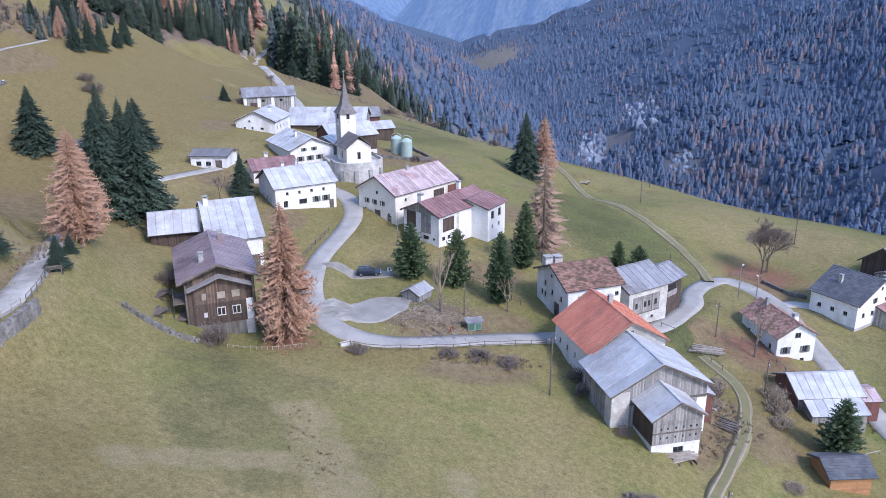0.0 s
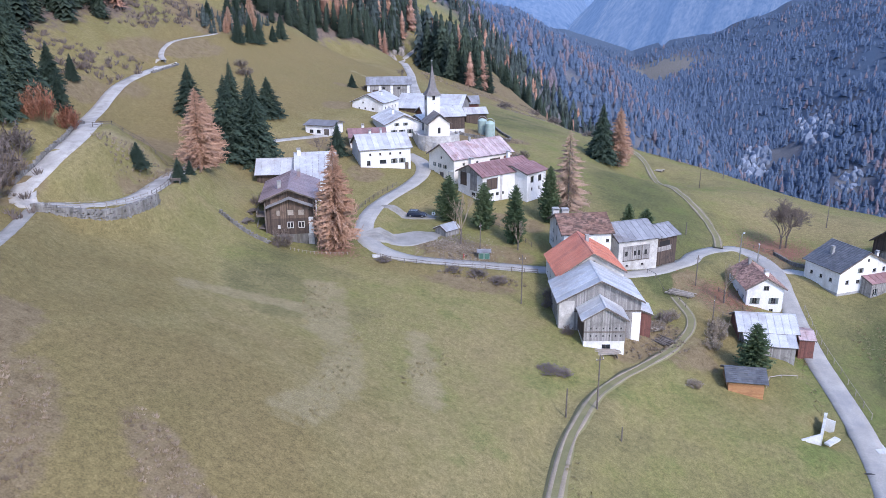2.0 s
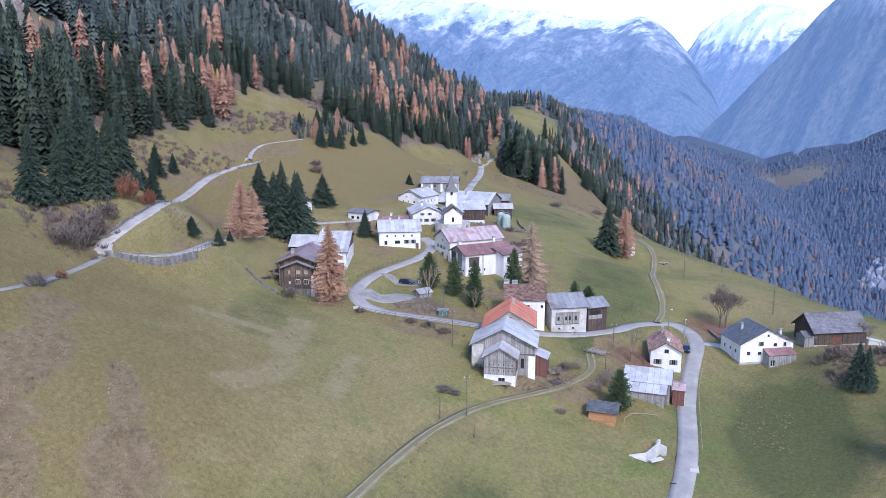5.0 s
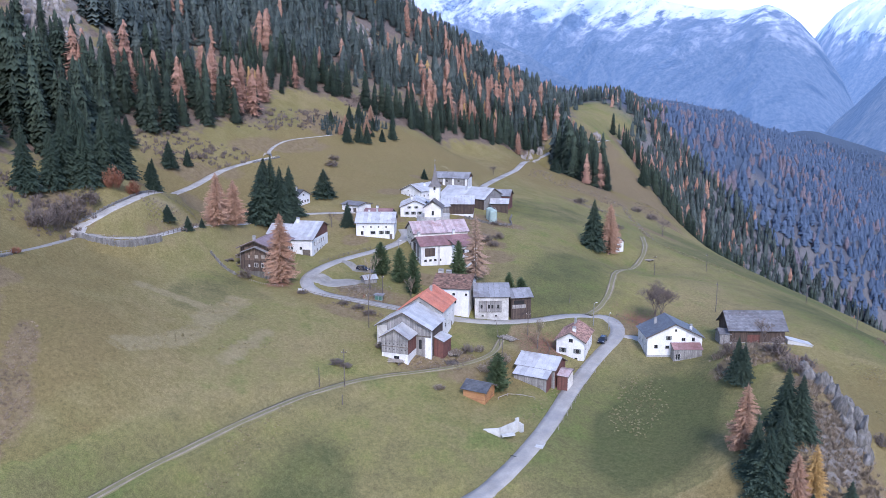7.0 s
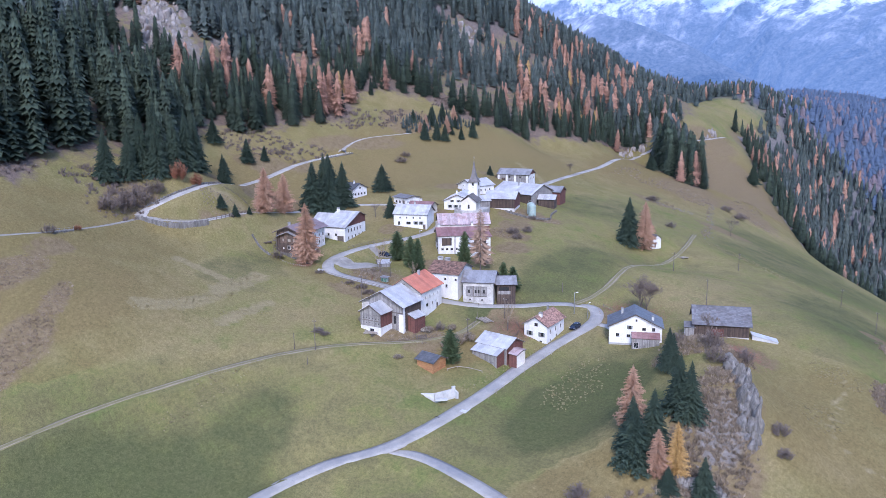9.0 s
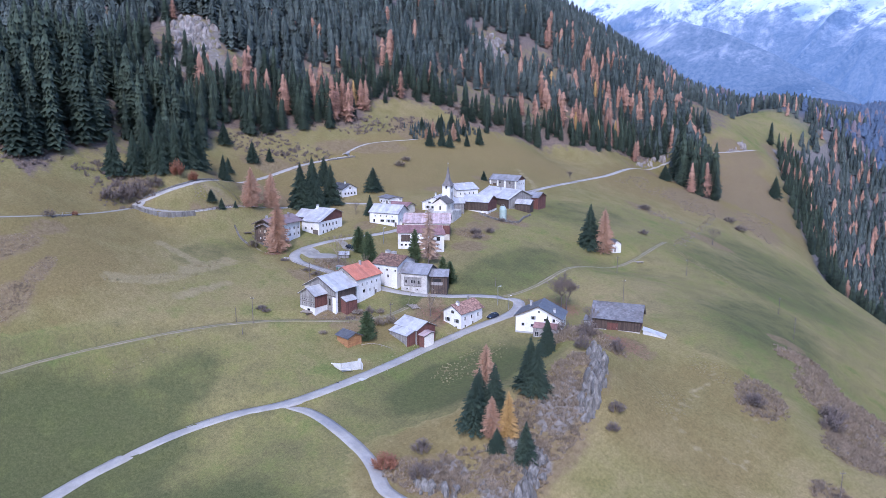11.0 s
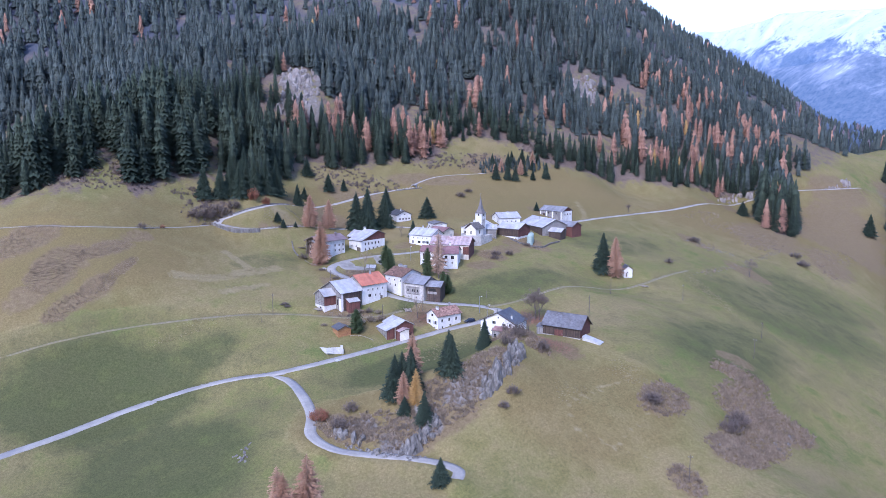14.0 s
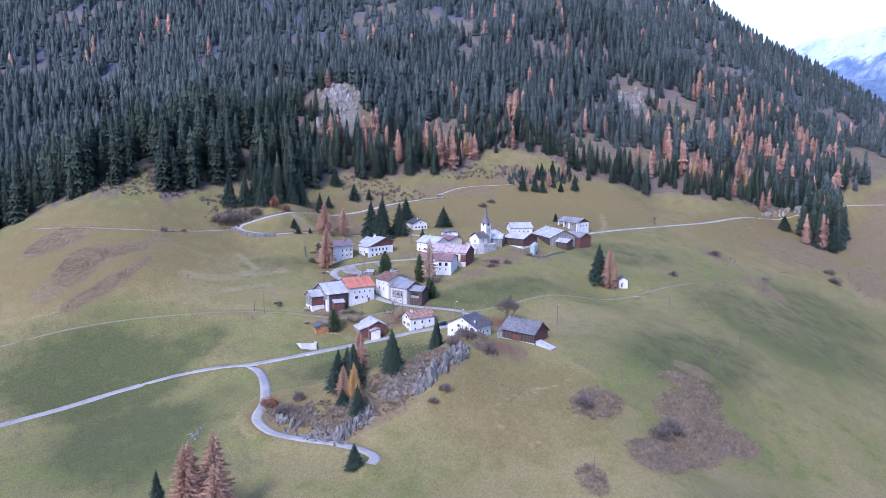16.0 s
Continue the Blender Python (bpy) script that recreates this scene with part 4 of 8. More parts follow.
def stand(name, label, x, y, h0, h1, girth, templates, material, seed, sink=0.4):
    rs = np.random.RandomState(seed)
    n = len(x)
    h = rs.uniform(h0, h1, n) * (1 + 0.25 * fbm(x, y, 40, 2)) * (1 + 0.5 * step(150, 60, y) * step(-165, -120, x)) * (1 + 0.75 * spot(x, y, -70, 462, 62, 34, -48))
    p = np.stack([x, y, height(x, y) - sink, h, h * rs.uniform(0.8, 1.2, n) * girth, rs.uniform(0, 6.28, n), rs.uniform(-0.03, 0.03, n)], -1)
    v, f, tones = spread(templates, p)
    me = mesh_from(name, v, f, material)
    me.attributes.new("tone", "FLOAT", "POINT").data.foreach_set("value", tones.astype(np.float32))
    return tagged(new(name, me), label, "forest", kind="stuff")


SPRUCE_NEAR = [dressed(shell(10 + s, 18, 9, 0.125, 0.64, 0.78, 0.02, 1.7, 0.25), conifer(10 + s, 110, 0.142, 2, 0.62, 0.02, 0.68, 0.35, 0.09, 0.09, 0.0, 0.9)) for s in range(5)]
LARCH_NEAR = [dressed(shell(30 + s, 15, 8, 0.112, 0.50, 0.72, 0.06, 1.5, 0.32), conifer(30 + s, 130, 0.150, 3, 0.35, 0.05, 0.55, 0.40, 0.06, 0.07, 0.25)) for s in range(4)]
SPRUCE_MID = [shell(s, 12, 7, 0.158, 0.64, 0.78, 0.03, 1.7, 0.24) for s in range(8)]
SPRUCE_LOW = [shell(20 + s, 7, 6, 0.165, 0.66, 0.76, 0.03, 1.8, 0.22) for s in range(6)]
LARCH_MID = [shell(40 + s, 13, 8, 0.150, 0.50, 0.74, 0.05, 1.5, 0.34) for s in range(5)]
LARCH_LOW = [shell(50 + s, 8, 6, 0.155, 0.52, 0.72, 0.06, 1.6, 0.30) for s in range(4)]
FAR_TREE = [shell(60 + s, 5, 5, 0.145, 0.62, 0.8) for s in range(5)]
FAR_SPIRE = [shell(70 + s, 4, 4, 0.150, 0.62, 0.8) for s in range(4)]
# stands of larch in the hill wood: x, y, radius
LARCH_STANDS = [(-146, 170, 9), (-146, 204, 11), (-143, 229, 9), (-136, 243, 6), (-135, 210, 7), (-147, 277, 4), (-198, 231, 5), (-194, 281, 4), (-155, 138, 6), (-168, 160, 8),
                (-146, 392, 9), (-143, 361, 8), (-185, 486, 11), (-162, 471, 11), (-148, 486, 10), (-128, 402, 11), (-116, 425, 9), (-135, 445, 8), (-150, 520, 12), (-212, 470, 9), (-180, 430, 7)]


def larch_share(x, y):
    """Larches stand in close groups along the lower wood, and singly further up."""
    share_ = 0.02 * step(125, 150, y) + 0.10 * step(330, 420, y) * step(-260, -190, x)
    for a, b, r in LARCH_STANDS:
        share_ = np.maximum(share_, 0.85 * (1 - step(r * 0.7, r * 1.25, np.hypot(x - a, y - b))))
    return share_


hx, hy, hrs = scatter(-330, -50, -140, 560, 5.9, 3, wooded)
is_larch = hrs.rand(len(hx)) < larch_share(hx, hy)
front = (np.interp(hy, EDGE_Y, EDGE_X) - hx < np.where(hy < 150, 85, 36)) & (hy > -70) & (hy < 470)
yellow = is_larch & (hrs.rand(len(hx)) < 0.10) & (hy > 150)
rust = is_larch & ~yellow
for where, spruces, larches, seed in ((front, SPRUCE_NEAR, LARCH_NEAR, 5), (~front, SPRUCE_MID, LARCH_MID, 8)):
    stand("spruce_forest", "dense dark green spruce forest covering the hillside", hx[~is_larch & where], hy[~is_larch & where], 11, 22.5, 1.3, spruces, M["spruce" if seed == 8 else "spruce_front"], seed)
    stand("larch_forest", "rust-orange autumn larches scattered among the spruces", hx[rust & where], hy[rust & where], 13, 22, 1.25, larches, M["larch_wood"], seed + 1)
    stand("larch_forest", "golden yellow autumn larches scattered among the spruces", hx[yellow & where], hy[yellow & where], 12, 17, 1.3, larches, M["larch_yellow"], seed + 2)

bx, by, brs = scatter(-760, -330, -220, 1080, 8.2, 11, wooded)
ux, uy, urs = scatter(-330, -120, 560, 900, 7.0, 12, wooded)
cx, cy, crs = scatter(-125, 260, 395, 800, 6.3, 13, lambda x, y: wooded(x, y) * (x > -122))
vx, vy = np.concatenate([bx, ux, cx]), np.concatenate([by, uy, cy])
vl = np.random.RandomState(14).rand(len(vx)) < np.where(vx > -200, 0.09, 0.02) + 0.12 * step(0.2, 0.6, fbm(vx, vy, 80, 3)) * (vx > -420) * 0.5
edge_ = (np.hypot(vx + 70, vy - 462) < 75) | ((vx > -125) & (vy < np.interp(vx, RIM_X, RIM_Y) + 75))
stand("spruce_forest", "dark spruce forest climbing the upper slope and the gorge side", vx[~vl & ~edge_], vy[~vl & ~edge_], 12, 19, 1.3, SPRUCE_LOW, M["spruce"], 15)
stand("larch_forest", "rust-brown larches mixed into the upper spruce forest", vx[vl & ~edge_], vy[vl & ~edge_], 13, 19, 1.3, LARCH_LOW, M["larch_wood"], 16)
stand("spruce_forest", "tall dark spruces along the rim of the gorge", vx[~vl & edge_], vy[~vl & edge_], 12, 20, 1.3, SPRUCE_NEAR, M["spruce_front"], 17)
stand("larch_forest", "rust-brown larches along the rim of the gorge", vx[vl & edge_], vy[vl & edge_], 12, 18, 1.25, LARCH_NEAR, M["larch_wood"], 18)


def far_wood(x, y):
    z = raw_height(x, y)
    meadow = spot(x, y, 167, 2480, 130, 110)
    return step(720, 800, np.hypot(x * 0.9, y)) * (1 - meadow) * (1 - 0.9 * far_cliffs(x, y)) * (0.55 + 0.45 * step(-0.4, 0.1, fbm(x, y, 130, 3))) * (y > 0.15 * np.abs(x))


f1 = scatter(-500, 900, 300, 1500, 7.8, 21, far_wood)
f2 = scatter(-700, 1500, 1500, 2690, 13.0, 22, far_wood)
fx, fy = np.concatenate([f1[0], f2[0]]), np.concatenate([f1[1], f2[1]])
ok = ((fy > 790) | (fx > 260)) & (fx < 0.72 * fy + 60) & (fx > -0.35 * fy - 60)
fx, fy = fx[ok], fy[ok]
fl = np.random.RandomState(22).rand(len(fx)) < 0.07 + 0.30 * step(0.1, 0.6, fbm(fx + 500, fy, 220, 3))
near_ = fy < 1450
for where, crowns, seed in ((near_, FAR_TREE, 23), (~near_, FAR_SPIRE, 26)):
    stand("spruce_forest", "far-off spruce forest across the gorge, painted blue with haze", fx[~fl & where], fy[~fl & where], 8, 16, 2.5, crowns, M["far_spruce"], seed, 1)
    stand("larch_forest", "far-off brown larches across the gorge, greyed by painted haze", fx[fl & where], fy[fl & where], 9, 17, 2.1, crowns, M["far_larch"], seed + 1, 1)

# ---- buildings ----


def part(name, bm, material, parent, label="", place=None):
    """Links a bmesh as one mesh object under a thing or a part."""
    me = bpy.data.meshes.new(name)
    bm.to_mesh(me)
    bm.free()
    me.materials.append(M[material] if isinstance(material, str) else material)
    ob = new(name, me)
    ob.parent = parent
    if place is not None:
        ob.matrix_basis = place
    if label:
        tagged(ob, label)
    return ob


def share(name, me, parent, place, label=""):
    ob = new(name, me)
    ob.parent, ob.matrix_basis = parent, place
    if label:
        tagged(ob, label)
    return ob


def thing(name, label, category, place, group=""):
    ob = new(name)
    ob.empty_display_size = 0.5
    ob.matrix_basis = place
    return tagged(ob, label, category, group)


def box(bm, x0, x1, y0, y1, z0, z1):
    vs = [bm.verts.new(p) for p in ((x0, y0, z0), (x1, y0, z0), (x1, y1, z0), (x0, y1, z0), (x0, y0, z1), (x1, y0, z1), (x1, y1, z1), (x0, y1, z1))]
    for q in ((3, 2, 1, 0), (4, 5, 6, 7), (0, 1, 5, 4), (1, 2, 6, 5), (2, 3, 7, 6), (3, 0, 4, 7)):
        bm.faces.new([vs[i] for i in q])
    return vs


def boxed(*dims):
    bm = bmesh.new()
    for d in dims:
        box(bm, *d)
    return bm


def prism(bm, a, b, radius, sides=8, top=None):
    """A round bar from a to b."""
    a, b = Vector(a), Vector(b)
    q = (b - a).to_track_quat("Z", "Y")
    top = radius if top is None else top
    rings = []
    for c, r in ((a, radius), (b, top)):
        rings.append([bm.verts.new(c + q @ Vector((r * math.cos(6.2832 * k / sides), r * math.sin(6.2832 * k / sides), 0))) for k in range(sides)])
    for k in range(sides):
        bm.faces.new((rings[0][k], rings[0][(k + 1) % sides], rings[1][(k + 1) % sides], rings[1][k]))
    bm.faces.new(rings[0][::-1])
    bm.faces.new(rings[1])


def wall_mesh(width, tall, openings, thick=0.35, gable=None):
    """A wall in the xz plane, outside towards -y, with openings (x0, x1, z0, z1) through it and a gable (apex x, apex z, right z) above."""
    bm = bmesh.new()
    xs = sorted({0.0, width, *(v for o in openings for v in o[:2])})
    zs = sorted({-2.5, tall, *(v for o in openings for v in o[2:])})
    solid = {}
    for i, (a, b) in enumerate(zip(xs, xs[1:])):
        for j, (c, d) in enumerate(zip(zs, zs[1:])):
            mx, mz = (a + b) / 2, (c + d) / 2
            solid[i, j] = not any(o[0] < mx < o[1] and o[2] < mz < o[3] for o in openings)
    quad = lambda *p: bm.faces.new([bm.verts.new(q) for q in p])
    for (i, j), s in solid.items():
        a, b, c, d = xs[i], xs[i + 1], zs[j], zs[j + 1]
        if s:
            quad((a, 0, c), (b, 0, c), (b, 0, d), (a, 0, d))
            quad((b, thick, c), (a, thick, c), (a, thick, d), (b, thick, d))
        else:
            if solid.get((i - 1, j), True):
                quad((a, 0, d), (a, 0, c), (a, thick, c), (a, thick, d))
            if solid.get((i + 1, j), True):
                quad((b, 0, c), (b, 0, d), (b, thick, d), (b, thick, c))
            if solid.get((i, j - 1), True):
                quad((a, 0, c), (b, 0, c), (b, thick, c), (a, thick, c))
            if solid.get((i, j + 1), True):
                quad((b, 0, d), (a, 0, d), (a, thick, d), (b, thick, d))
    if gable:
        gx, gz, rz = gable
        quad((0, 0, tall), (width, 0, tall), (width, 0, rz), (gx, 0, gz)) if rz > tall + 0.01 else bm.faces.new([bm.verts.new(p) for p in ((0, 0, tall), (width, 0, tall), (gx, 0, gz))])
        bm.faces.new([bm.verts.new(p) for p in ((width, thick, tall), (0, thick, tall), (gx, thick, gz))])
    bmesh.ops.remove_doubles(bm, verts=bm.verts, dist=0.001)
    return bm


def gable_mesh(width, low, apex_x, apex_z, thick=0.3):
    bm = bmesh.new()
    f = [bm.verts.new(p) for p in ((0, 0, low), (width, 0, low), (apex_x, 0, apex_z))]
    b = [bm.verts.new((v.co.x, thick, v.co.z)) for v in f]
    bm.faces.new(f)
    bm.faces.new(b[::-1])
    for k in range(3):
        bm.faces.new((f[k], b[k], b[(k + 1) % 3], f[(k + 1) % 3]))
    return bm


def window(parent, x, z, w, h, style="plain", set_in=0.16):
    """A window in a wall's opening: frame with a cross bar, pane, sill, and shutters where the style has them."""
    fr = bmesh.new()
    t = 0.07
    for d in ((x, x + w, set_in, set_in + 0.06, z, z + t), (x, x + w, set_in, set_in + 0.06, z + h - t, z + h), (x, x + t, set_in, set_in + 0.06, z + t, z + h - t),
              (x + w - t, x + w, set_in, set_in + 0.06, z + t, z + h - t), (x + w / 2 - 0.03, x + w / 2 + 0.03, set_in, set_in + 0.05, z + t, z + h - t)):
        box(fr, *d)
    frame_ob = part("window", fr, "timber" if style != "white" else "white_paint", parent)
    part("pane", boxed((x + t, x + w - t, set_in + 0.02, set_in + 0.04, z + t, z + h - t)), "glass", frame_ob)
    if style == "door":
        return
    part("sill", boxed((x - 0.06, x + w + 0.06, -0.06, set_in, z - 0.06, z)), "concrete", frame_ob)
    if style == "shutter":
        for sx in (x - w * 0.5 - 0.02, x + w + 0.02):
            sh = bmesh.new()
            box(sh, sx, sx + w * 0.5, -0.05, -0.01, z, z + h)
            for k in range(5):
                box(sh, sx + 0.04, sx + w * 0.5 - 0.04, -0.065, -0.045, z + 0.06 + k * h / 5, z + (k + 0.7) * h / 5)
            part("shutter", sh, "shutter", frame_ob)


def door(parent, x, z, w, h, material="timber"):
    d = boxed((x, x + w, 0.14, 0.2, z, z + h))
    ob = part("door", d, material, parent)
    bm = bmesh.new()
    for k in range(5):
        box(bm, x + 0.03 + k * w / 5, x + (k + 0.85) * w / 5, 0.115, 0.14, z + 0.05, z + h - 0.05)
    part("door_board", bm, material, ob)
    part("handle", boxed((x + w * 0.85, x + w * 0.9, 0.06, 0.115, z + h * 0.48, z + h * 0.52)), "steel", ob)


def chimney(parent, x, y, z0, z1, w=0.75, material="plaster", cap="concrete"):
    body = part("chimney", boxed((x - w / 2, x + w / 2, y - w / 2, y + w / 2, z0, z1)), material, parent)
    part("cap", boxed((x - w / 2 - 0.08, x + w / 2 + 0.08, y - w / 2 - 0.08, y + w / 2 + 0.08, z1, z1 + 0.08)), cap, body)
    bm = boxed((x - w / 2 + 0.02, x - w / 2 + 0.14, y - w / 2 + 0.02, y + w / 2 - 0.02, z1 + 0.08, z1 + 0.32), (x + w / 2 - 0.14, x + w / 2 - 0.02, y - w / 2 + 0.02, y + w / 2 - 0.02, z1 + 0.08, z1 + 0.32),
               (x - w / 2 - 0.05, x + w / 2 + 0.05, y - w / 2 - 0.05, y + w / 2 + 0.05, z1 + 0.32, z1 + 0.40))
    part("hood", bm, cap, body)


def roof_slope(parent, x0, x1, ridge_y, ridge_z, eave_y, eave_z, material, kind, thick=0.16, panel=1.35):
    """One slope of a roof, from ridge to eave, as a slab with sheets, courses or shingles on it."""
    run, drop = eave_y - ridge_y, ridge_z - eave_z
    length = math.hypot(run, drop)
    sgn = 1 if run > 0 else -1
    # frame of the slope: u along the ridge, v down the slope, w up from it
    v = Vector((0, run / length, -drop / length))
    w = Vector((0, sgn * drop / length, abs(run) / length))
    m = Matrix(((sgn * 1.0, v.x, w.x, 0), (0, v.y, w.y, ridge_y), (0, v.z, w.z, ridge_z), (0, 0, 0, 1)))
    ux = lambda x: sgn * x
    lo, hi = sorted((ux(x0), ux(x1)))
    slab = part("roof", boxed((lo, hi, 0, length, -thick, 0)), "timber", parent, "timber roof deck", m)
    if kind == "sheet":
        n = max(2, round((hi - lo) / panel))
        pw = (hi - lo) / n
        bm = boxed((0.05, pw - 0.05, 0, length + 0.05, 0.004, 0.035), (-0.025, 0.025, 0, length + 0.05, 0.0, 0.085))
        me = bpy.data.meshes.new("roof_panel")
        bm.to_mesh(me)
        bm.free()
        me.materials.append(M[material])
        for k in range(n):
            share("roof_panel", me, slab, pose(lo + k * pw, 0, 0))
    else:
        step_v, gap = (0.36, 0.0) if kind == "tile" else (0.45, 0.0)
        rows = int(length / step_v)
        bm = bmesh.new()
        r = random.Random(round(length * 100))
        cols = int((hi - lo) / 0.55)
        cw = (hi - lo) / cols
        for j in range(rows + 1):
            a, b = j * length / (rows + 1), (j + 1) * length / (rows + 1) + 0.05
            for i in range(cols):
                dz = r.uniform(-0.012, 0.02)
                x_a, x_b = lo + i * cw, lo + (i + 1) * cw
                q = [bm.verts.new(p) for p in ((x_a, a, 0.01), (x_b, a, 0.01), (x_b, b, 0.07 + dz), (x_a, b, 0.07 + dz), (x_b, b, 0.0), (x_a, b, 0.0))]
                bm.faces.new((q[0], q[3], q[2], q[1]))
                bm.faces.new((q[3], q[5], q[4], q[2]))
        tagged(part("roof_covering", bm, material, slab), kind="stuff")
    return slab


def house(name, label, a, b, halves, ridge, eaves, base, wall="plaster", roof="metal_light", kind="sheet", windows=(), doors=(), gables=(None, None), over=(0.5, 0.5), chimneys=(), category="house", panel=1.35, walls=None, clad=()):
    """A gabled building. a, b: the roof's ridge ends (x, y); halves: the roof's reach to the left and right of the line a-b; ridge, eaves, base: heights.
    windows: (side, along, sill height, width, height, style) with side L, R, A or B; doors: (side, along, width, height, material)."""
    a, b = Vector((*a, 0)), Vector((*b, 0))
    long = (b - a).length
    yaw = math.degrees(math.atan2(b.y - a.y, b.x - a.x))
    el, er = eaves if isinstance(eaves, tuple) else (eaves, eaves)
    hl, hr = halves
    ob = thing(name, label, category, pose(a.x, a.y, base, 0, 0, yaw))
    zr, zl, zrr = ridge - base, el - base, er - base
    oe, og = over
    # wall lines
    x0, x1 = og, long - og
    yl, yr = hl - oe, -(hr - oe)
    wl = zl + (zr - zl) * oe / hl
    wr = zrr + (zr - zrr) * oe / hr
    low = min(wl, wr)
    thick = 0.35
    sides = {"L": (x1 - x0, pose(x1, yl, 0, 0, 0, 180), wl - 0.18), "R": (x1 - x0, pose(x0, yr, 0), wr - 0.18),
             "A": (yl - yr, pose(x0, yl, 0, 0, 0, -90), low - 0.18), "B": (yl - yr, pose(x1, yr, 0, 0, 0, 90), low - 0.18)}
    walls = walls or {}
    for s, (width, m, tall) in sides.items():
        ops = []
        for q in windows:
            if q[0] == s:
                ops.append((q[1], q[1] + q[3], q[2], q[2] + q[4]))
        for q in doors:
            if q[0] == s:
                ops.append((q[1], q[1] + q[2], 0.0, q[3]))
        inside = [o for o in ops if o[3] < tall - 0.05 and o[0] > 0.02 and o[1] < width - 0.02]
        mat = walls.get(s, wall)
        wob = part("wall", wall_mesh(width, tall, inside, thick), mat, ob, "", m)
        for order, (name_, side, a0, a1, b0, b1, stuff_) in enumerate(clad):
            if side == s:
                part(name_, boxed((max(-0.02, a0), min(width + 0.02, a1), -0.045 - 0.006 * order, 0.02, b0, min(tall + 0.02, b1) if b1 < 90 else tall)), stuff_, wob)
        if s in "AB":
            apex = yl if s == "A" else -yr
            g = gables[0 if s == "A" else 1] or mat
            gm = bmesh.new()
            pts = [(0, tall), (width, tall)]
            left_h, right_h = (wl, wr) if s == "A" else (wr, wl)
            pts += [(width, right_h - 0.18), (apex, zr - 0.18), (0, left_h - 0.18)]
            fv = [gm.verts.new((px, 0 if g == mat else -0.03, pz)) for px, pz in pts]
            bv = [gm.verts.new((px, thick, pz)) for px, pz in pts]
            gm.faces.new(fv)
            gm.faces.new(bv[::-1])
            for k in range(5):
                gm.faces.new((fv[k], bv[k], bv[(k + 1) % 5], fv[(k + 1) % 5]))
            bmesh.ops.remove_doubles(gm, verts=gm.verts, dist=0.001)
            part("gable", gm, g, ob, "", m)
        for q in windows:
            if q[0] == s:
                o = (q[1], q[1] + q[3], q[2], q[2] + q[4])
                window(wob, q[1], q[2], q[3], q[4], q[5], 0.16 if o in inside else -0.09)
        for q in doors:
            if q[0] == s:
                door(wob, q[1], 0.0, q[2], q[3], q[4])
    roof_slope(ob, 0, long, 0, zr, hl, zl, roof if not isinstance(roof, tuple) else roof[0], kind, panel=panel)
    roof_slope(ob, 0, long, 0, zr, -hr, zrr, roof if not isinstance(roof, tuple) else roof[1], kind, panel=panel)
    part("ridge_cap", boxed((-0.03, long + 0.03, -0.16, 0.16, zr - 0.02, zr + 0.07)), roof if not isinstance(roof, tuple) else roof[0], ob)
    for x in (0.02, long - 0.06):
        for hy, hz in ((hl, zl), (-hr, zrr)):
            bm = bmesh.new()
            ln = math.hypot(hy, zr - hz)
            q = [bm.verts.new(p) for p in ((x - 0.05, 0, zr - 0.02), (x + 0.09, 0, zr - 0.02), (x + 0.09, hy, hz - 0.02), (x - 0.05, hy, hz - 0.02), (x - 0.05, 0, zr - 0.28), (x + 0.09, 0, zr - 0.28), (x + 0.09, hy, hz - 0.28), (x - 0.05, hy, hz - 0.28))]
            for f in ((0, 1, 2, 3), (7, 6, 5, 4), (0, 4, 5, 1), (1, 5, 6, 2), (2, 6, 7, 3), (3, 7, 4, 0)):
                bm.faces.new([q[i] for i in f])
            part("bargeboard", bm, "timber", ob)
    for cx_, cy_, top, w, mat in chimneys:
        zroof = zr - abs(cy_) * ((zr - zl) / hl if cy_ > 0 else (zr - zrr) / hr)
        chimney(ob, cx_, cy_, zroof - 0.4, zroof + top, w, mat)
    return ob


def row(side, first, gap, count, sill, w, h, style="plain"):
    return [(side, first + k * gap, sill, w, h, style) for k in range(count)]

# dark timber chalet with a masonry rear
chalet = house("chalet", "dark timber chalet with brown sheet roof and pale windows", (-31.3, 100.9), (-37.0, 117.0), (5.6, 5.6), 24.9, 22.6, 14.8, "wood_dark", "metal_brown", windows=[
    *row("R", 8.6, 2.4, 3, 4.9, 0.8, 1.0), *row("R", 8.6, 2.4, 3, 2.6, 0.8, 0.9)], chimneys=[(4.5, 1.9, 1.0, 0.7, "concrete"), (13.0, -1.5, 1.2, 0.7, "metal_brown")],
    gables=("wood_dark", "plaster"), over=(0.9, 1.1), walls={"L": "wood_dark", "R": "plaster", "B": "plaster"}, clad=[("cladding", "A", 1.2, 8.2, 4.1, 99, "wood_brown"), *[("shuttered_window", "A", x, x + w, 4.7, 5.7, "timber_pale") for x, w in ((2.2, 0.6), (4.3, 1.1), (6.3, 1.1))],
          *[("window_frame", "A", x, x + 1.2, 2.1, 3.4, "plaster_old") for x in (4.1, 6.2)], *[("window_pane", "A", x, x + 0.42, 2.25, 3.25, "black") for x in (4.2, 4.75, 6.3, 6.85)], ("window_pane", "A", 2.3, 2.8, 2.1, 2.8, "plaster_old"), ("white_panel", "A", 8.2, 9.3, 1.0, 4.2, "white_paint"), ("base", "A", 0, 8, -2.4, 0.9, "rock"), ("base", "A", 8, 20, -2.4, 0.9, "plaster_old"), ("pier", "R", 0.0, 3.2, -2, 99, "wood_dark")])
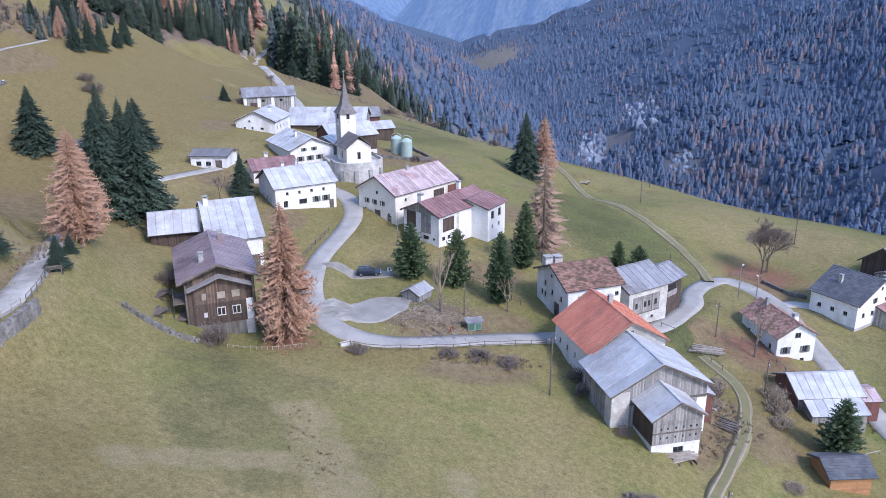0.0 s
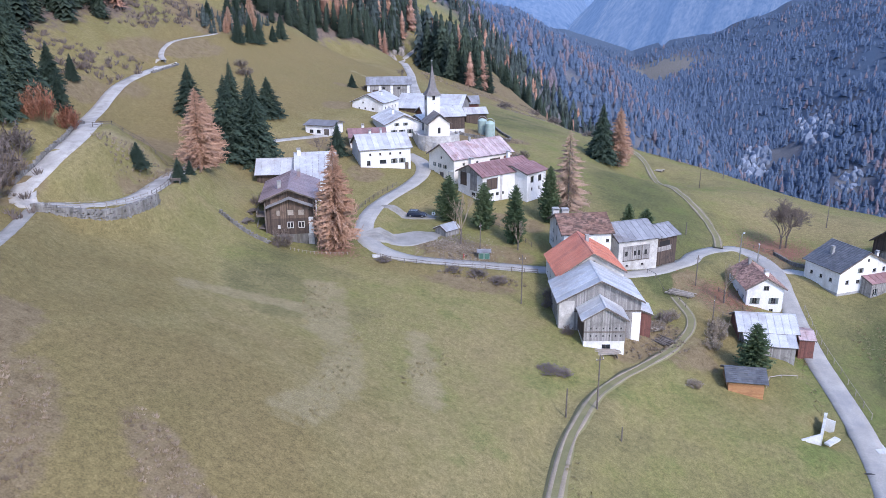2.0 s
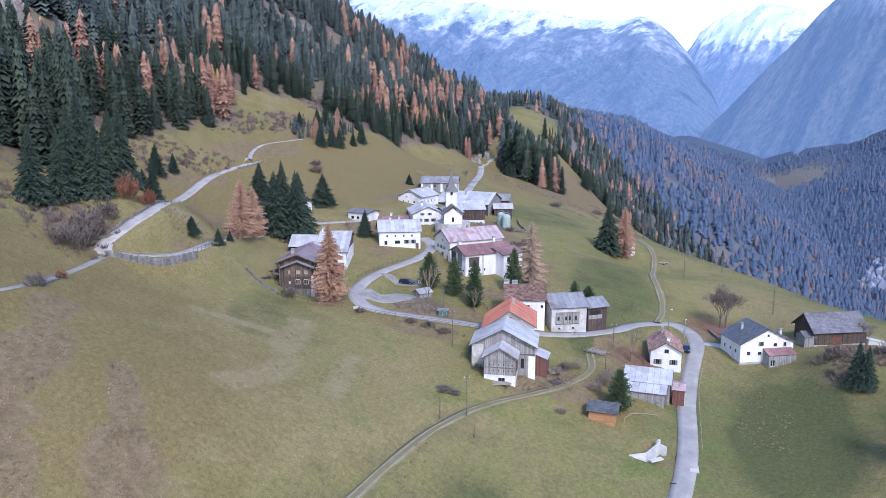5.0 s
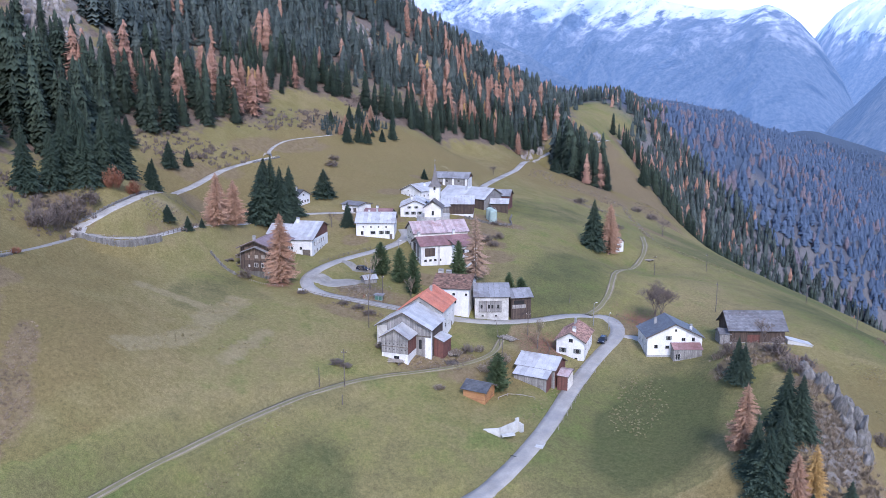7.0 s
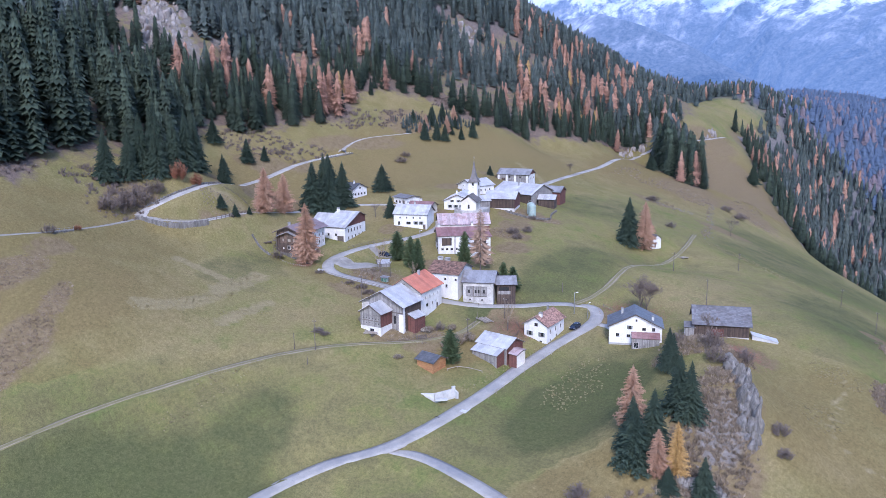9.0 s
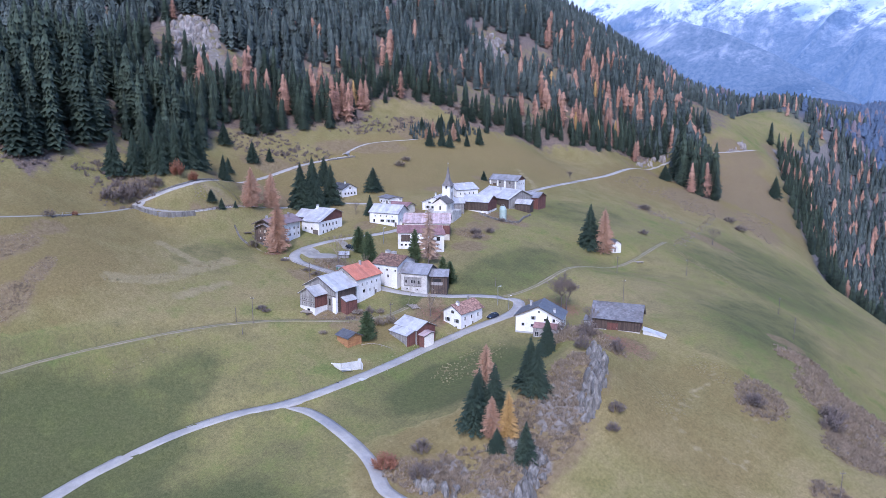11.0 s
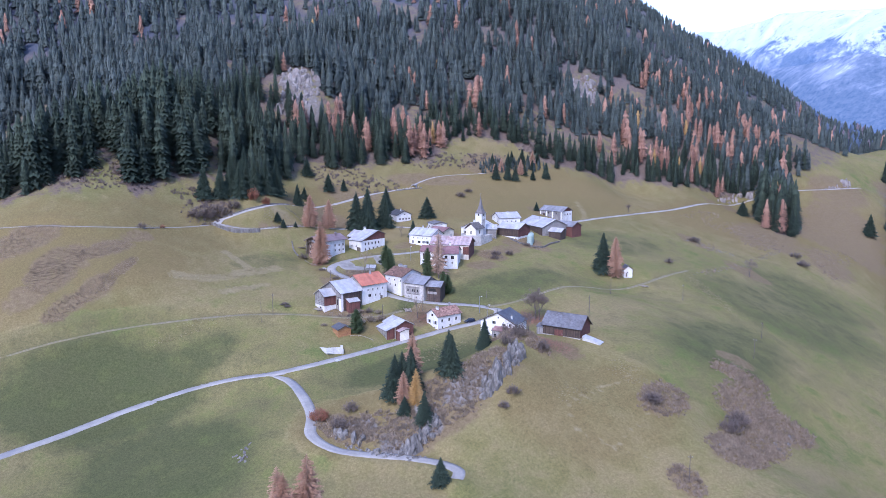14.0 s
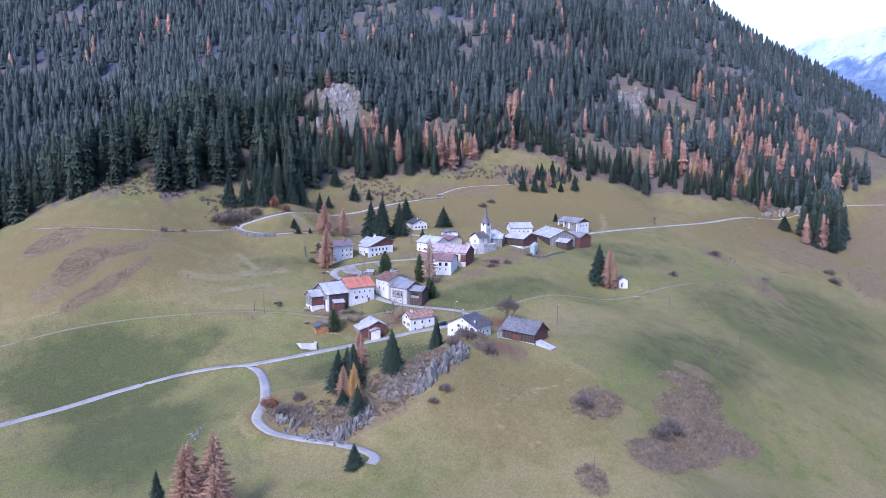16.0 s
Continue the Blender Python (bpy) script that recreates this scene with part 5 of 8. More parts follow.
for sgn in (1, -1):
    bm = bmesh.new()
    q = [bm.verts.new(p) for p in ((0.05, 0, 8.05), (1.1, 0, 8.3), (1.1, sgn * 4.4, 6.6), (0.05, sgn * 4.4, 6.35), (0.05, 0, 8.13), (1.1, 0, 8.38), (1.1, sgn * 4.4, 6.68), (0.05, sgn * 4.4, 6.43))]
    for f in ((3, 2, 1, 0), (4, 5, 6, 7), (0, 1, 5, 4), (1, 2, 6, 5), (2, 3, 7, 6), (3, 0, 4, 7)):
        bm.faces.new([q[i] for i in f])
    part("skirt_roof", bm, "metal_grey", chalet, "narrow grey sheet skirt below the gable")
    part("corner_post", boxed((0.5, 0.75, sgn * 4.55 - 0.12, sgn * 4.55 + 0.12, -1.5, 7.5)), "timber", chalet)
for z in (2.2, 4.6):
    deck = part("balcony", boxed((0.8, 5.2, 4.7, 6.3, z, z + 0.12)), "timber", chalet, "weathered side balcony of grey boards")
    for k in range(4):
        part("rail_post", boxed((0.9 + 1.4 * k, 1.0 + 1.4 * k, 6.18, 6.28, z + 0.12, z + 1.0)), "timber", deck)
    part("rail", boxed((0.8, 5.2, 6.2, 6.26, z + 0.45, z + 0.60), (0.8, 5.2, 6.2, 6.26, z + 0.85, z + 1.0)), "timber_pale", deck)

house("farmhouse", "white farmhouse with a wide pale sheet roof", (-42.7, 131.9), (-33.7, 135.3), (5.2, 11.2), 25.4, (23.4, 21.2), 15.6, "plaster", "metal_light", windows=[
    *row("B", 2.2, 2.2, 5, 3.4, 0.95, 1.2), *row("B", 2.2, 2.6, 5, 0.9, 1.0, 1.1), *row("R", 1.5, 3.0, 2, 2.4, 0.8, 0.9)],
    doors=[("R", 5.4, 2.6, 2.5, "timber")], chimneys=[(1.2, -1.0, 1.2, 0.8, "white_paint")], gables=("wood_dark", "wood_red"))
house("barn", "open timber barn under a pale sheet roof beside the farmhouse", (-50.9, 129.5), (-42.8, 132.0), (3.6, 4.8), 24.2, (22.4, 21.4), 17.2, "wood_dark", "metal_light", category="barn", over=(0.8, 0.4))
house("house", "white three-storey house with pale standing-seam roof", (-36.4, 156.4), (-24.2, 163.2), (5.6, 6.2), 25.5, 22.5, 16.8, "plaster", "metal_light", windows=[
    *row("R", 2.2, 2.6, 4, 4.1, 0.55, 0.6), *row("R", 8.2, 2.1, 2, 1.9, 0.85, 1.15, "shutter"), ("R", 4.9, 1.9, 1.7, 1.0, "plain"), ("R", 1.6, 1.6, 0.9, 1.3, "plain"), *row("A", 2.5, 2.3, 3, 2.3, 0.7, 0.9), *row("B", 2.6, 2.3, 3, 2.3, 0.7, 0.9)],
    doors=[("R", 11.4, 1.0, 2.0, "timber")], chimneys=[(4.4, 0.6, 0.9, 0.6, "plaster"), (7.2, 0.3, 1.0, 0.5, "metal_light")], panel=1.45)
house("house", "cream house with faded pink-white streaked sheet roof", (-13.6, 154.6), (-0.4, 168.6), (5.9, 6.1), 24.2, 21.0, 14.6, "plaster_cream", "metal_pink", windows=[
    *row("A", 2.2, 2.3, 3, 3.6, 0.7, 0.95, "shutter"), ("A", 5.4, 5.9, 0.5, 0.6, "plain"), *row("A", 1.6, 7.0, 2, 1.4, 0.7, 0.95), *row("R", 2.6, 4.2, 2, 4.7, 0.7, 0.6)],
    doors=[("A", 4.6, 1.9, 2.5, "timber"), ("A", 8.4, 1.3, 2.0, "timber")], walls={"B": "wood_red"}, clad=[("board_panel", "R", 11.2, 14.4, 2.4, 5.4, "wood_dark"), ("board_panel", "R", 15.6, 18.6, 2.0, 5.6, "wood_red")], panel=0.9, gables=("plaster_cream", "wood_red"), chimneys=[(9.0, -0.4, 0.7, 0.5, "concrete")])
house("house", "white house and barn under a rusty red sheet roof", (-4.4, 144.2), (7.0, 157.5), (4.9, 5.1), 21.5, 19.3, 13.6, "plaster", "metal_red", windows=[
    ("R", 10.6, 3.6, 0.9, 0.9, "plain"), ("R", 10.6, 2.0, 1.1, 1.1, "plain")], doors=[("R", 10.9, 0.9, 1.6, "timber")], clad=[("board_panel", "R", 1.2, 4.6, 2.3, 5.0, "wood_dark"), *[("vent", "R", x, x + 0.8, 0.7, 1.4, "black") for x in (1.0, 2.6, 4.2, 5.8)], ("pier", "R", 5.4, 6.1, -1, 99, "plaster_old"), ("board_panel", "A", 4.6, 7.0, 1.9, 99, "wood_grey"), ("board_panel", "A", 0.9, 3.2, 2.6, 99, "wood_dark"), ("vent", "A", 5.2, 6.4, 0.7, 1.4, "black"), ("vent", "A", 7.6, 8.0, 0.8, 1.2, "black")], gables=("wood_grey", None), panel=0.95,
    chimneys=[(1.3, 0.6, 1.3, 0.9, "plaster"), (13.0, 0.6, 1.6, 0.7, "plaster")])
house("house", "white wing with arched dark windows and red sheet roof", (5.2, 149.2), (9.6, 156.0), (2.2, 4.9), 20.6, (20.3, 19.2), 13.6, "plaster", "metal_red", windows=[
    *row("R", 1.3, 2.9, 2, 3.2, 1.3, 1.5), *row("R", 1.6, 2.8, 2, 1.2, 0.5, 0.8)], panel=0.95)
house("house", "white house with old brown lichen-stained tile roof", (17.5, 120.5), (27.8, 123.9), (6.1, 6.2), 17.2, 14.6, 8.4, "plaster", "tile_old", "tile", windows=[
    *row("A", 1.5, 1.2, 2, 2.2, 0.85, 0.95), ("A", 2.6, 4.2, 0.8, 0.9, "plain"), ("A", 5.2, 3.4, 0.8, 0.9, "plain"), ("A", 8.4, 3.4, 0.8, 0.9, "plain"), ("A", 5.2, 6.4, 0.4, 0.5, "plain"), *row("R", 1.8, 3.4, 3, 4.2, 0.7, 0.7), *row("R", 2.4, 3.2, 2, 2.0, 0.7, 0.9)],
    doors=[("A", 6.4, 1.9, 2.6, "timber")], chimneys=[(0.9, 2.6, 1.3, 1.3, "plaster_old"), (3.0, 3.2, 1.2, 1.4, "plaster_old")], over=(0.55, 0.6))
house("barn", "masonry barn with grey boarded front and grey sheet roof", (27.6, 123.0), (36.2, 128.2), (5.2, 5.6), 15.1, 12.6, 5.8, "plaster_old", "metal_grey", category="barn", windows=[*row("R", 1.8, 3.6, 2, 1.2, 0.6, 0.45)],
      clad=[("board_panel", "R", 1.0, 7.2, 2.5, 5.6, "wood_grey"), *[("vent", "R", x, x + 0.55, 3.5, 4.5, "black") for x in (1.5, 3.5, 4.4, 6.0)], ("beam", "R", 1.0, 7.2, 2.42, 2.6, "timber"), ("beam", "R", 3.05, 3.2, 2.6, 5.6, "timber"), ("beam", "R", 5.3, 5.45, 2.6, 5.6, "timber")], gables=("wood_grey", "wood_grey"))
house("shed", "open timber lean-to with grey sheet roof", (36.0, 127.2), (40.8, 131.6), (3.4, 3.8), 13.7, 11.9, 6.6, "wood_dark", "metal_grey", category="shed", over=(0.7, 0.5), clad=[("balcony_board", "R", 0.2, 4.0, 2.2, 3.2, "wood_grey"), ("opening", "R", 0.6, 3.6, 3.3, 4.4, "black")])
house("house", "white house with a bright orange-red roof", (25.9, 98.4), (22.5, 111.2), (6.3, 6.2), 16.6, (12.2, 13.0), 6.0, "plaster", "metal_orange", windows=[
    *row("R", 2.6, 2.4, 4, 4.6, 0.6, 0.75), ("R", 3.0, 2.2, 1.4, 1.0, "plain"), *row("R", 6.4, 2.2, 2, 2.2, 0.6, 0.8), *row("L", 1.5, 2.6, 4, 3.4, 0.6, 0.8), *row("L", 2.0, 3.6, 2, 1.2, 0.5, 0.6), ("A", 5.7, 8.4, 0.6, 0.7, "plain")],
    doors=[("R", 9.0, 1.2, 2.0, "timber")], gables=("plaster_old", "plaster"), chimneys=[(8.2, -0.7, 0.9, 0.6, "concrete")], panel=0.62)
house("barn", "grey weathered plank barn with pale sheet roof", (27.5, 88.3), (25.2, 98.5), (7.1, 7.5), 15.3, 11.5, 5.0, "wood_grey", "metal_light", category="barn", doors=[("A", 3.2, 2.4, 3.6, "wood_dark")], over=(0.5, 0.7), panel=2.3,
      walls={"L": "wood_grey", "R": "wood_dark"}, clad=[("pier", "A", 0.0, 2.5, -2.4, 99, "plaster_old"), ("pier", "A", 12.2, 14.0, -2.4, 4.4, "plaster"), ("pier", "R", 0.0, 0.9, -2.4, 99, "plaster"), ("pier", "L", 7.4, 9.0, -2.4, 99, "plaster_old"), ("board_panel", "R", 2.6, 7.6, 0.6, 2.6, "wood_red"),
                ("gap", "A", 10.6, 11.3, 1.6, 3.8, "black"), ("beam", "A", 2.5, 14.0, 4.6, 4.85, "timber")])
house("stable", "small plank stable on a masonry base with pale sheet roof", (28.5, 83.4), (27.0, 90.6), (3.8, 3.8), 12.7, 10.4, 4.4, "plaster", "metal_light", category="stable", windows=[("A", 3.0, 0.9, 1.4, 0.8, "plain")], panel=2.2, gables=("wood_grey", "wood_grey"),
      clad=[("board_panel", "A", 0, 9, 2.3, 99, "wood_grey"), ("board_panel", "L", 0, 9, 2.3, 99, "wood_dark"), ("board_panel", "R", 0, 9, 2.3, 99, "wood_red"), *[("vent_hole", "A", x, x + 0.2, z, z + 0.26, "black") for z in (3.1, 4.4) for x in (1.0, 1.9, 3.0, 4.0, 5.0, 5.8)], ("beam", "A", 0, 9, 3.85, 4.0, "timber")])
house("shed", "low red-boarded lean-to with pale sheet roof against the barn", (33.8, 92.5), (33.2, 97.5), (0.4, 2.6), 9.2, (9.1, 8.2), 5.0, "wood_red", "metal_light", category="shed", over=(0.25, 0.2))
house("house", "small white house with a brown-red tile roof", (58.7, 116.6), (56.7, 128.2), (3.9, 4.1), 7.7, 5.3, -0.2, "plaster", "tile_red", "tile", windows=[
    ("A", 1.2, 2.4, 0.9, 1.2, "shutter"), ("A", 4.8, 2.4, 0.9, 1.2, "shutter"), ("A", 3.1, 5.2, 1.0, 0.9, "plain"), ("A", 4.6, 0.7, 0.8, 0.6, "plain"), *row("R", 1.6, 3.3, 3, 3.2, 0.8, 1.1), ("R", 1.8, 0.9, 0.7, 0.7, "plain"), *row("L", 2.0, 3.2, 3, 2.6, 0.8, 1.0)],
    doors=[("R", 5.4, 1.0, 2.0, "timber")], chimneys=[(2.4, -0.6, 0.8, 0.8, "plaster"), (9.0, 0.4, 1.1, 0.55, "concrete")])
house("barn", "brown plank barn with a pale dented sheet roof", (51.2, 104.2), (61.6, 104.7), (4.0, 4.3), 5.3, 3.3, -0.9, "wood_red", "metal_light", category="barn", over=(0.5, 0.4), walls={"R": "wood_grey"})
house("shed", "lean-to of grey planks under a pale sheet roof", (52.2, 100.6), (60.9, 100.9), (0.5, 3.6), 3.35, (3.3, 2.1), -1.2, "wood_grey", "metal_light", category="shed", over=(0.35, 0.3), walls={"B": "wood_red"})
house("shed", "small porch of red-brown planks with a rusty roof", (61.7, 103.4), (64.6, 103.5), (1.6, 2.6), 3.0, (2.8, 2.2), -0.6, "wood_red", "metal_pink", category="shed", over=(0.25, 0.2), walls={"B": "plaster_cream"})
house("garage", "small fresh orange wooden garage with dark slate roof", (47.1, 84.4), (53.4, 84.6), (2.9, 2.9), 3.9, 2.6, -0.1, "wood_orange", "slate", "slate", category="garage", doors=[("B", 0.5, 2.0, 2.0, "wood_orange"), ("B", 2.7, 1.9, 2.0, "wood_orange")], over=(0.45, 0.5))
house("house", "white farmhouse with a dark slate roof and red porch", (80.9, 131.6), (75.6, 140.4), (7.3, 7.5), 9.3, 5.7, 0.6, "plaster", "slate", "slate", windows=[
    ("A", 1.8, 2.2, 0.9, 0.9, "plain"), ("A", 4.6, 2.1, 1.0, 0.8, "plain"), ("A", 5.0, 4.4, 0.7, 1.0, "shutter"), ("A", 8.6, 4.1, 1.0, 0.8, "plain"), ("A", 11.2, 4.0, 0.8, 1.0, "plain"), ("A", 6.8, 6.6, 0.5, 0.6, "plain"), *row("L", 1.5, 2.6, 3, 2.4, 0.8, 0.8), *row("R", 1.5, 2.6, 3, 2.4, 0.8, 0.8)],
    clad=[("base", "A", 0, 20, -2.4, 0.45, "concrete"), ("base", "L", 0, 20, -2.4, 0.6, "concrete")], doors=[("A", 10.3, 1.0, 2.0, "timber")], chimneys=[(6.4, 3.4, 1.2, 0.6, "concrete"), (2.6, -4.6, 1.0, 0.6, "plaster")])
house("barn", "large dark plank barn with grey slate roof on a stone base", (89.0, 147.4), (102.4, 154.9), (4.9, 5.2), 10.1, 6.1, 2.0, "wood_dark", "slate_grey", "slate", category="barn", doors=[("R", 4.4, 3.2, 3.0, "wood_red")], over=(0.6, 0.7), walls={"B": "wood_red", "R": "wood_dark"}, clad=[("base", "R", 0, 4.3, -2.4, 0.9, "plaster_old"), ("base", "R", 7.7, 20, -2.4, 0.9, "plaster_old"), ("base", "B", 0, 20, -2.4, 0.9, "plaster_old")])
house("barn", "grey two-storey barn with white corner piers and shingle roof", (-63.0, 253.2), (-46.6, 258.2), (5.0, 5.0), 29.9, 27.4, 23.0, "wood_grey", "metal_grey", category="barn", windows=[*row("R", 5.6, 2.8, 3, 2.6, 1.0, 0.9), *row("B", 2.0, 2.4, 3, 2.2, 0.9, 0.9)], doors=[("R", 2.0, 2.0, 2.6, "wood_dark")], gables=("wood_dark", "wood_red"), walls={"B": "plaster"}, clad=[("pier", "R", x, x + 1.0, -2, 99, "plaster") for x in (0.0, 4.3, 8.6, 14.8)])
house("house", "white house with a pale sheet roof and arched gate", (-49.8, 211.4), (-47.6, 224.2), (6.1, 6.1), 28.8, 26.1, 21.2, "plaster", "metal_light", windows=[*row("A", 2.2, 2.2, 2, 2.7, 0.6, 0.6), ("A", 7.0, 2.6, 0.9, 0.6, "plain"), ("A", 7.8, 1.0, 1.6, 0.9, "plain"), ("A", 3.8, 4.6, 0.5, 0.5, "plain"), *row("R", 1.6, 2.5, 4, 2.6, 0.7, 0.9)],
      doors=[("A", 4.2, 1.9, 2.3, "timber")], chimneys=[(6.5, -2.0, 1.0, 0.8, "plaster")])
house("house", "white house with grey-green shutters and pale sheet roof", (-30.2, 184.4), (-38.6, 198.6), (6.0, 6.0), 26.6, 24.0, 18.6, "plaster", "metal_light", windows=[*row("A", 2.0, 2.4, 3, 2.6, 0.9, 1.1, "shutter"), *row("A", 3.0, 2.6, 2, 4.9, 0.7, 0.8, "shutter"), *row("A", 2.0, 2.4, 3, 0.6, 0.9, 1.0, "shutter"), *row("R", 2.0, 2.6, 4, 2.6, 0.7, 0.9)], chimneys=[(7.0, 1.5, 1.2, 0.6, "white_paint")], gables=(None, None))
house("barn", "boarded barn wing with pale sheet roof beside the church", (-28.6, 190.0), (-24.2, 197.0), (4.0, 4.4), 25.8, 23.8, 18.4, "wood_grey", "metal_light", category="barn")
house("barn", "large barn with broad pale sheet roof", (-43.6, 231.6), (-20.4, 230.8), (7.4, 8.6), 26.9, (23.6, 23.0), 18.6, "wood_dark", "metal_light", category="barn", doors=[("B", 4.0, 3.0, 3.2, "wood_grey")], chimneys=[(11.0, -2.4, 1.2, 0.6, "metal_light")], walls={"B": "wood_grey"})
house("barn", "red-brown boarded stable on a white base with pale roof", (-30.6, 204.2), (-18.6, 210.2), (6.4, 6.6), 26.3, 23.7, 17.4, "plaster", "metal_light", category="barn", windows=[*row("B", 2.0, 2.6, 4, 1.0, 0.8, 0.6), *row("R", 1.6, 3.0, 4, 1.0, 0.8, 0.6)], gables=("wood_red", "wood_red"), clad=[("board_panel", "B", 0, 20, 2.4, 99, "wood_red"), ("board_panel", "R", 0, 20, 2.4, 99, "wood_dark"), ("board_panel", "A", 0, 20, 2.4, 99, "wood_red")])
house("barn", "red-brown timber barn with dull grey roof", (-31.0, 239.6), (-18.2, 243.2), (4.4, 4.6), 25.1, 22.8, 17.2, "wood_red", "metal_grey", category="barn")
house("shed", "small shed with a pale sheet roof near the tanks", (-21.2, 228.2), (-13.8, 231.4), (2.6, 3.6), 22.9, (22.2, 21.1), 17.0, "wood_dark", "metal_light", category="shed")
house("shed", "low flat-roofed utility shed with pale front", (-56.4, 177.4), (-47.2, 176.6), (4.0, 4.2), 25.7, 24.8, 21.6, "plaster", "slate_grey", category="shed", windows=[*row("R", 1.2, 2.2, 2, 0.9, 1.2, 1.0)], doors=[("R", 5.6, 1.6, 2.2, "timber")])
house("house", "small house with a brown-red sheet roof", (-42.8, 170.2), (-33.0, 174.2), (4.4, 5.2), 24.6, 22.9, 18.0, "plaster_cream", "metal_red", chimneys=[(4.4, 0.8, 1.0, 0.7, "plaster")], windows=[*row("R", 1.6, 2.6, 3, 2.2, 0.8, 0.9)])
house("house", "white cottage with dark roof on the slope above", (-67.4, 165.2), (-77.1, 164.2), (4.9, 4.9), 30.4, 28.1, 24.6, "plaster", "slate", "slate", windows=[*row("A", 1.4, 1.9, 4, 0.9, 1.0, 0.9), ("A", 4.2, 3.5, 0.9, 0.6, "plain")], chimneys=[(3.0, 0.6, 0.9, 0.5, "plaster")])
house("cabin", "tiny white cabin under the spruce and larch", (33.6, 233.4), (28.8, 235.4), (2.4, 2.4), 10.4, 8.6, 5.2, "plaster", "slate", "slate", category="cabin", windows=[("A", 1.5, 1.7, 0.5, 0.6, "plain")], doors=[("A", 1.0, 0.8, 1.8, "timber")], over=(0.3, 0.3))


def church():
    yaw = math.degrees(math.atan2(-0.90, 0.43))
    ob = thing("church", "small cream church with a grey slate spire and clock tower", "church", pose(-21.6, 184.4, 21.8, 0, 0, yaw))
    wall = part("wall", wall_mesh(6.0, 3.6, [(2.6, 3.4, 0.9, 2.5)], 0.4), "plaster_cream", ob, "", pose(6.8, -3.0, 0, 0, 0, 90))
    window(wall, 2.6, 0.9, 0.8, 1.6, "plain")
    part("gable", gable_mesh(6.0, 3.6, 3.0, 5.6, 0.4), "plaster_cream", ob, "", pose(6.8, -3.0, 0, 0, 0, 90))
    for s in (1, -1):
        w = part("wall", wall_mesh(6.2, 3.6, [(2.6, 3.4, 1.0, 2.6)], 0.4), "plaster_cream", ob, "", pose(0.6, -3.0, 0) if s < 0 else pose(6.8, 3.0, 0, 0, 0, 180))
        window(w, 2.6, 1.0, 0.8, 1.6, "plain")
        roof_slope(ob, -0.6, 7.5, 0, 6.4, s * 3.6, 3.5, "shingle", "slate")
    w = 1.85
    tower = part("tower", boxed((-w - 1.6, w - 1.6, -w, w, -4, 10.6)), "plaster_old", ob)
    part("pier", boxed((-w - 1.62, -w - 1.2, -w - 0.03, w + 0.03, -4, 10.5), (w - 2.0, w - 1.58, -w - 0.03, w + 0.03, -4, 10.5)), "plaster", tower)
    bm = bmesh.new()
    levels = ((10.5, 2.45), (11.2, 1.95), (12.6, 1.15), (15.0, 0.62), (19.2, 0.05))
    rings = []
    for z, r in levels:
        rings.append([bm.verts.new((-1.6 + r * math.cos(math.pi / 4 + k * math.pi / 4) * (1.28 if k % 2 == 0 else 1.0), r * math.sin(math.pi / 4 + k * math.pi / 4) * (1.28 if k % 2 == 0 else 1.0), z)) for k in range(8)])
    for lo, hi in zip(rings, rings[1:]):
        for k in range(8):
            bm.faces.new((lo[k], lo[(k + 1) % 8], hi[(k + 1) % 8], hi[k]))
    bm.faces.new(rings[0][::-1])
    bm.faces.new(rings[-1])
    spire = part("spire", bm, "shingle", ob)
    bm = bmesh.new()
    prism(bm, (-1.6, 0, 19.1), (-1.6, 0, 20.6), 0.05, 6)
    box(bm, -1.64, -1.56, -0.3, 0.3, 20.0, 20.1)
    part("cross", bm, "steel", spire)
    for ang in (0, 90, 180, 270):
        m = pose(-1.6, 0, 0, 0, 0, ang) @ pose(0, -w - 0.04, 0)
        bm = bmesh.new()
        prism(bm, (0.0, 0.02, 8.3), (0.0, -0.05, 8.3), 0.72, 24)
        clock = part("clock_face", bm, "white_paint", tower, "round white clock face", m)
        part("clock_hand", boxed((-0.04, 0.04, -0.09, -0.06, 8.3, 8.85), (0, 0.4, -0.09, -0.06, 8.26, 8.34)), "black", clock)
        part("belfry_opening", boxed((-0.38, 0.38, -0.02, 0.1, 9.2, 10.35)), "black", tower, "dark belfry opening", m)
    return ob


church()


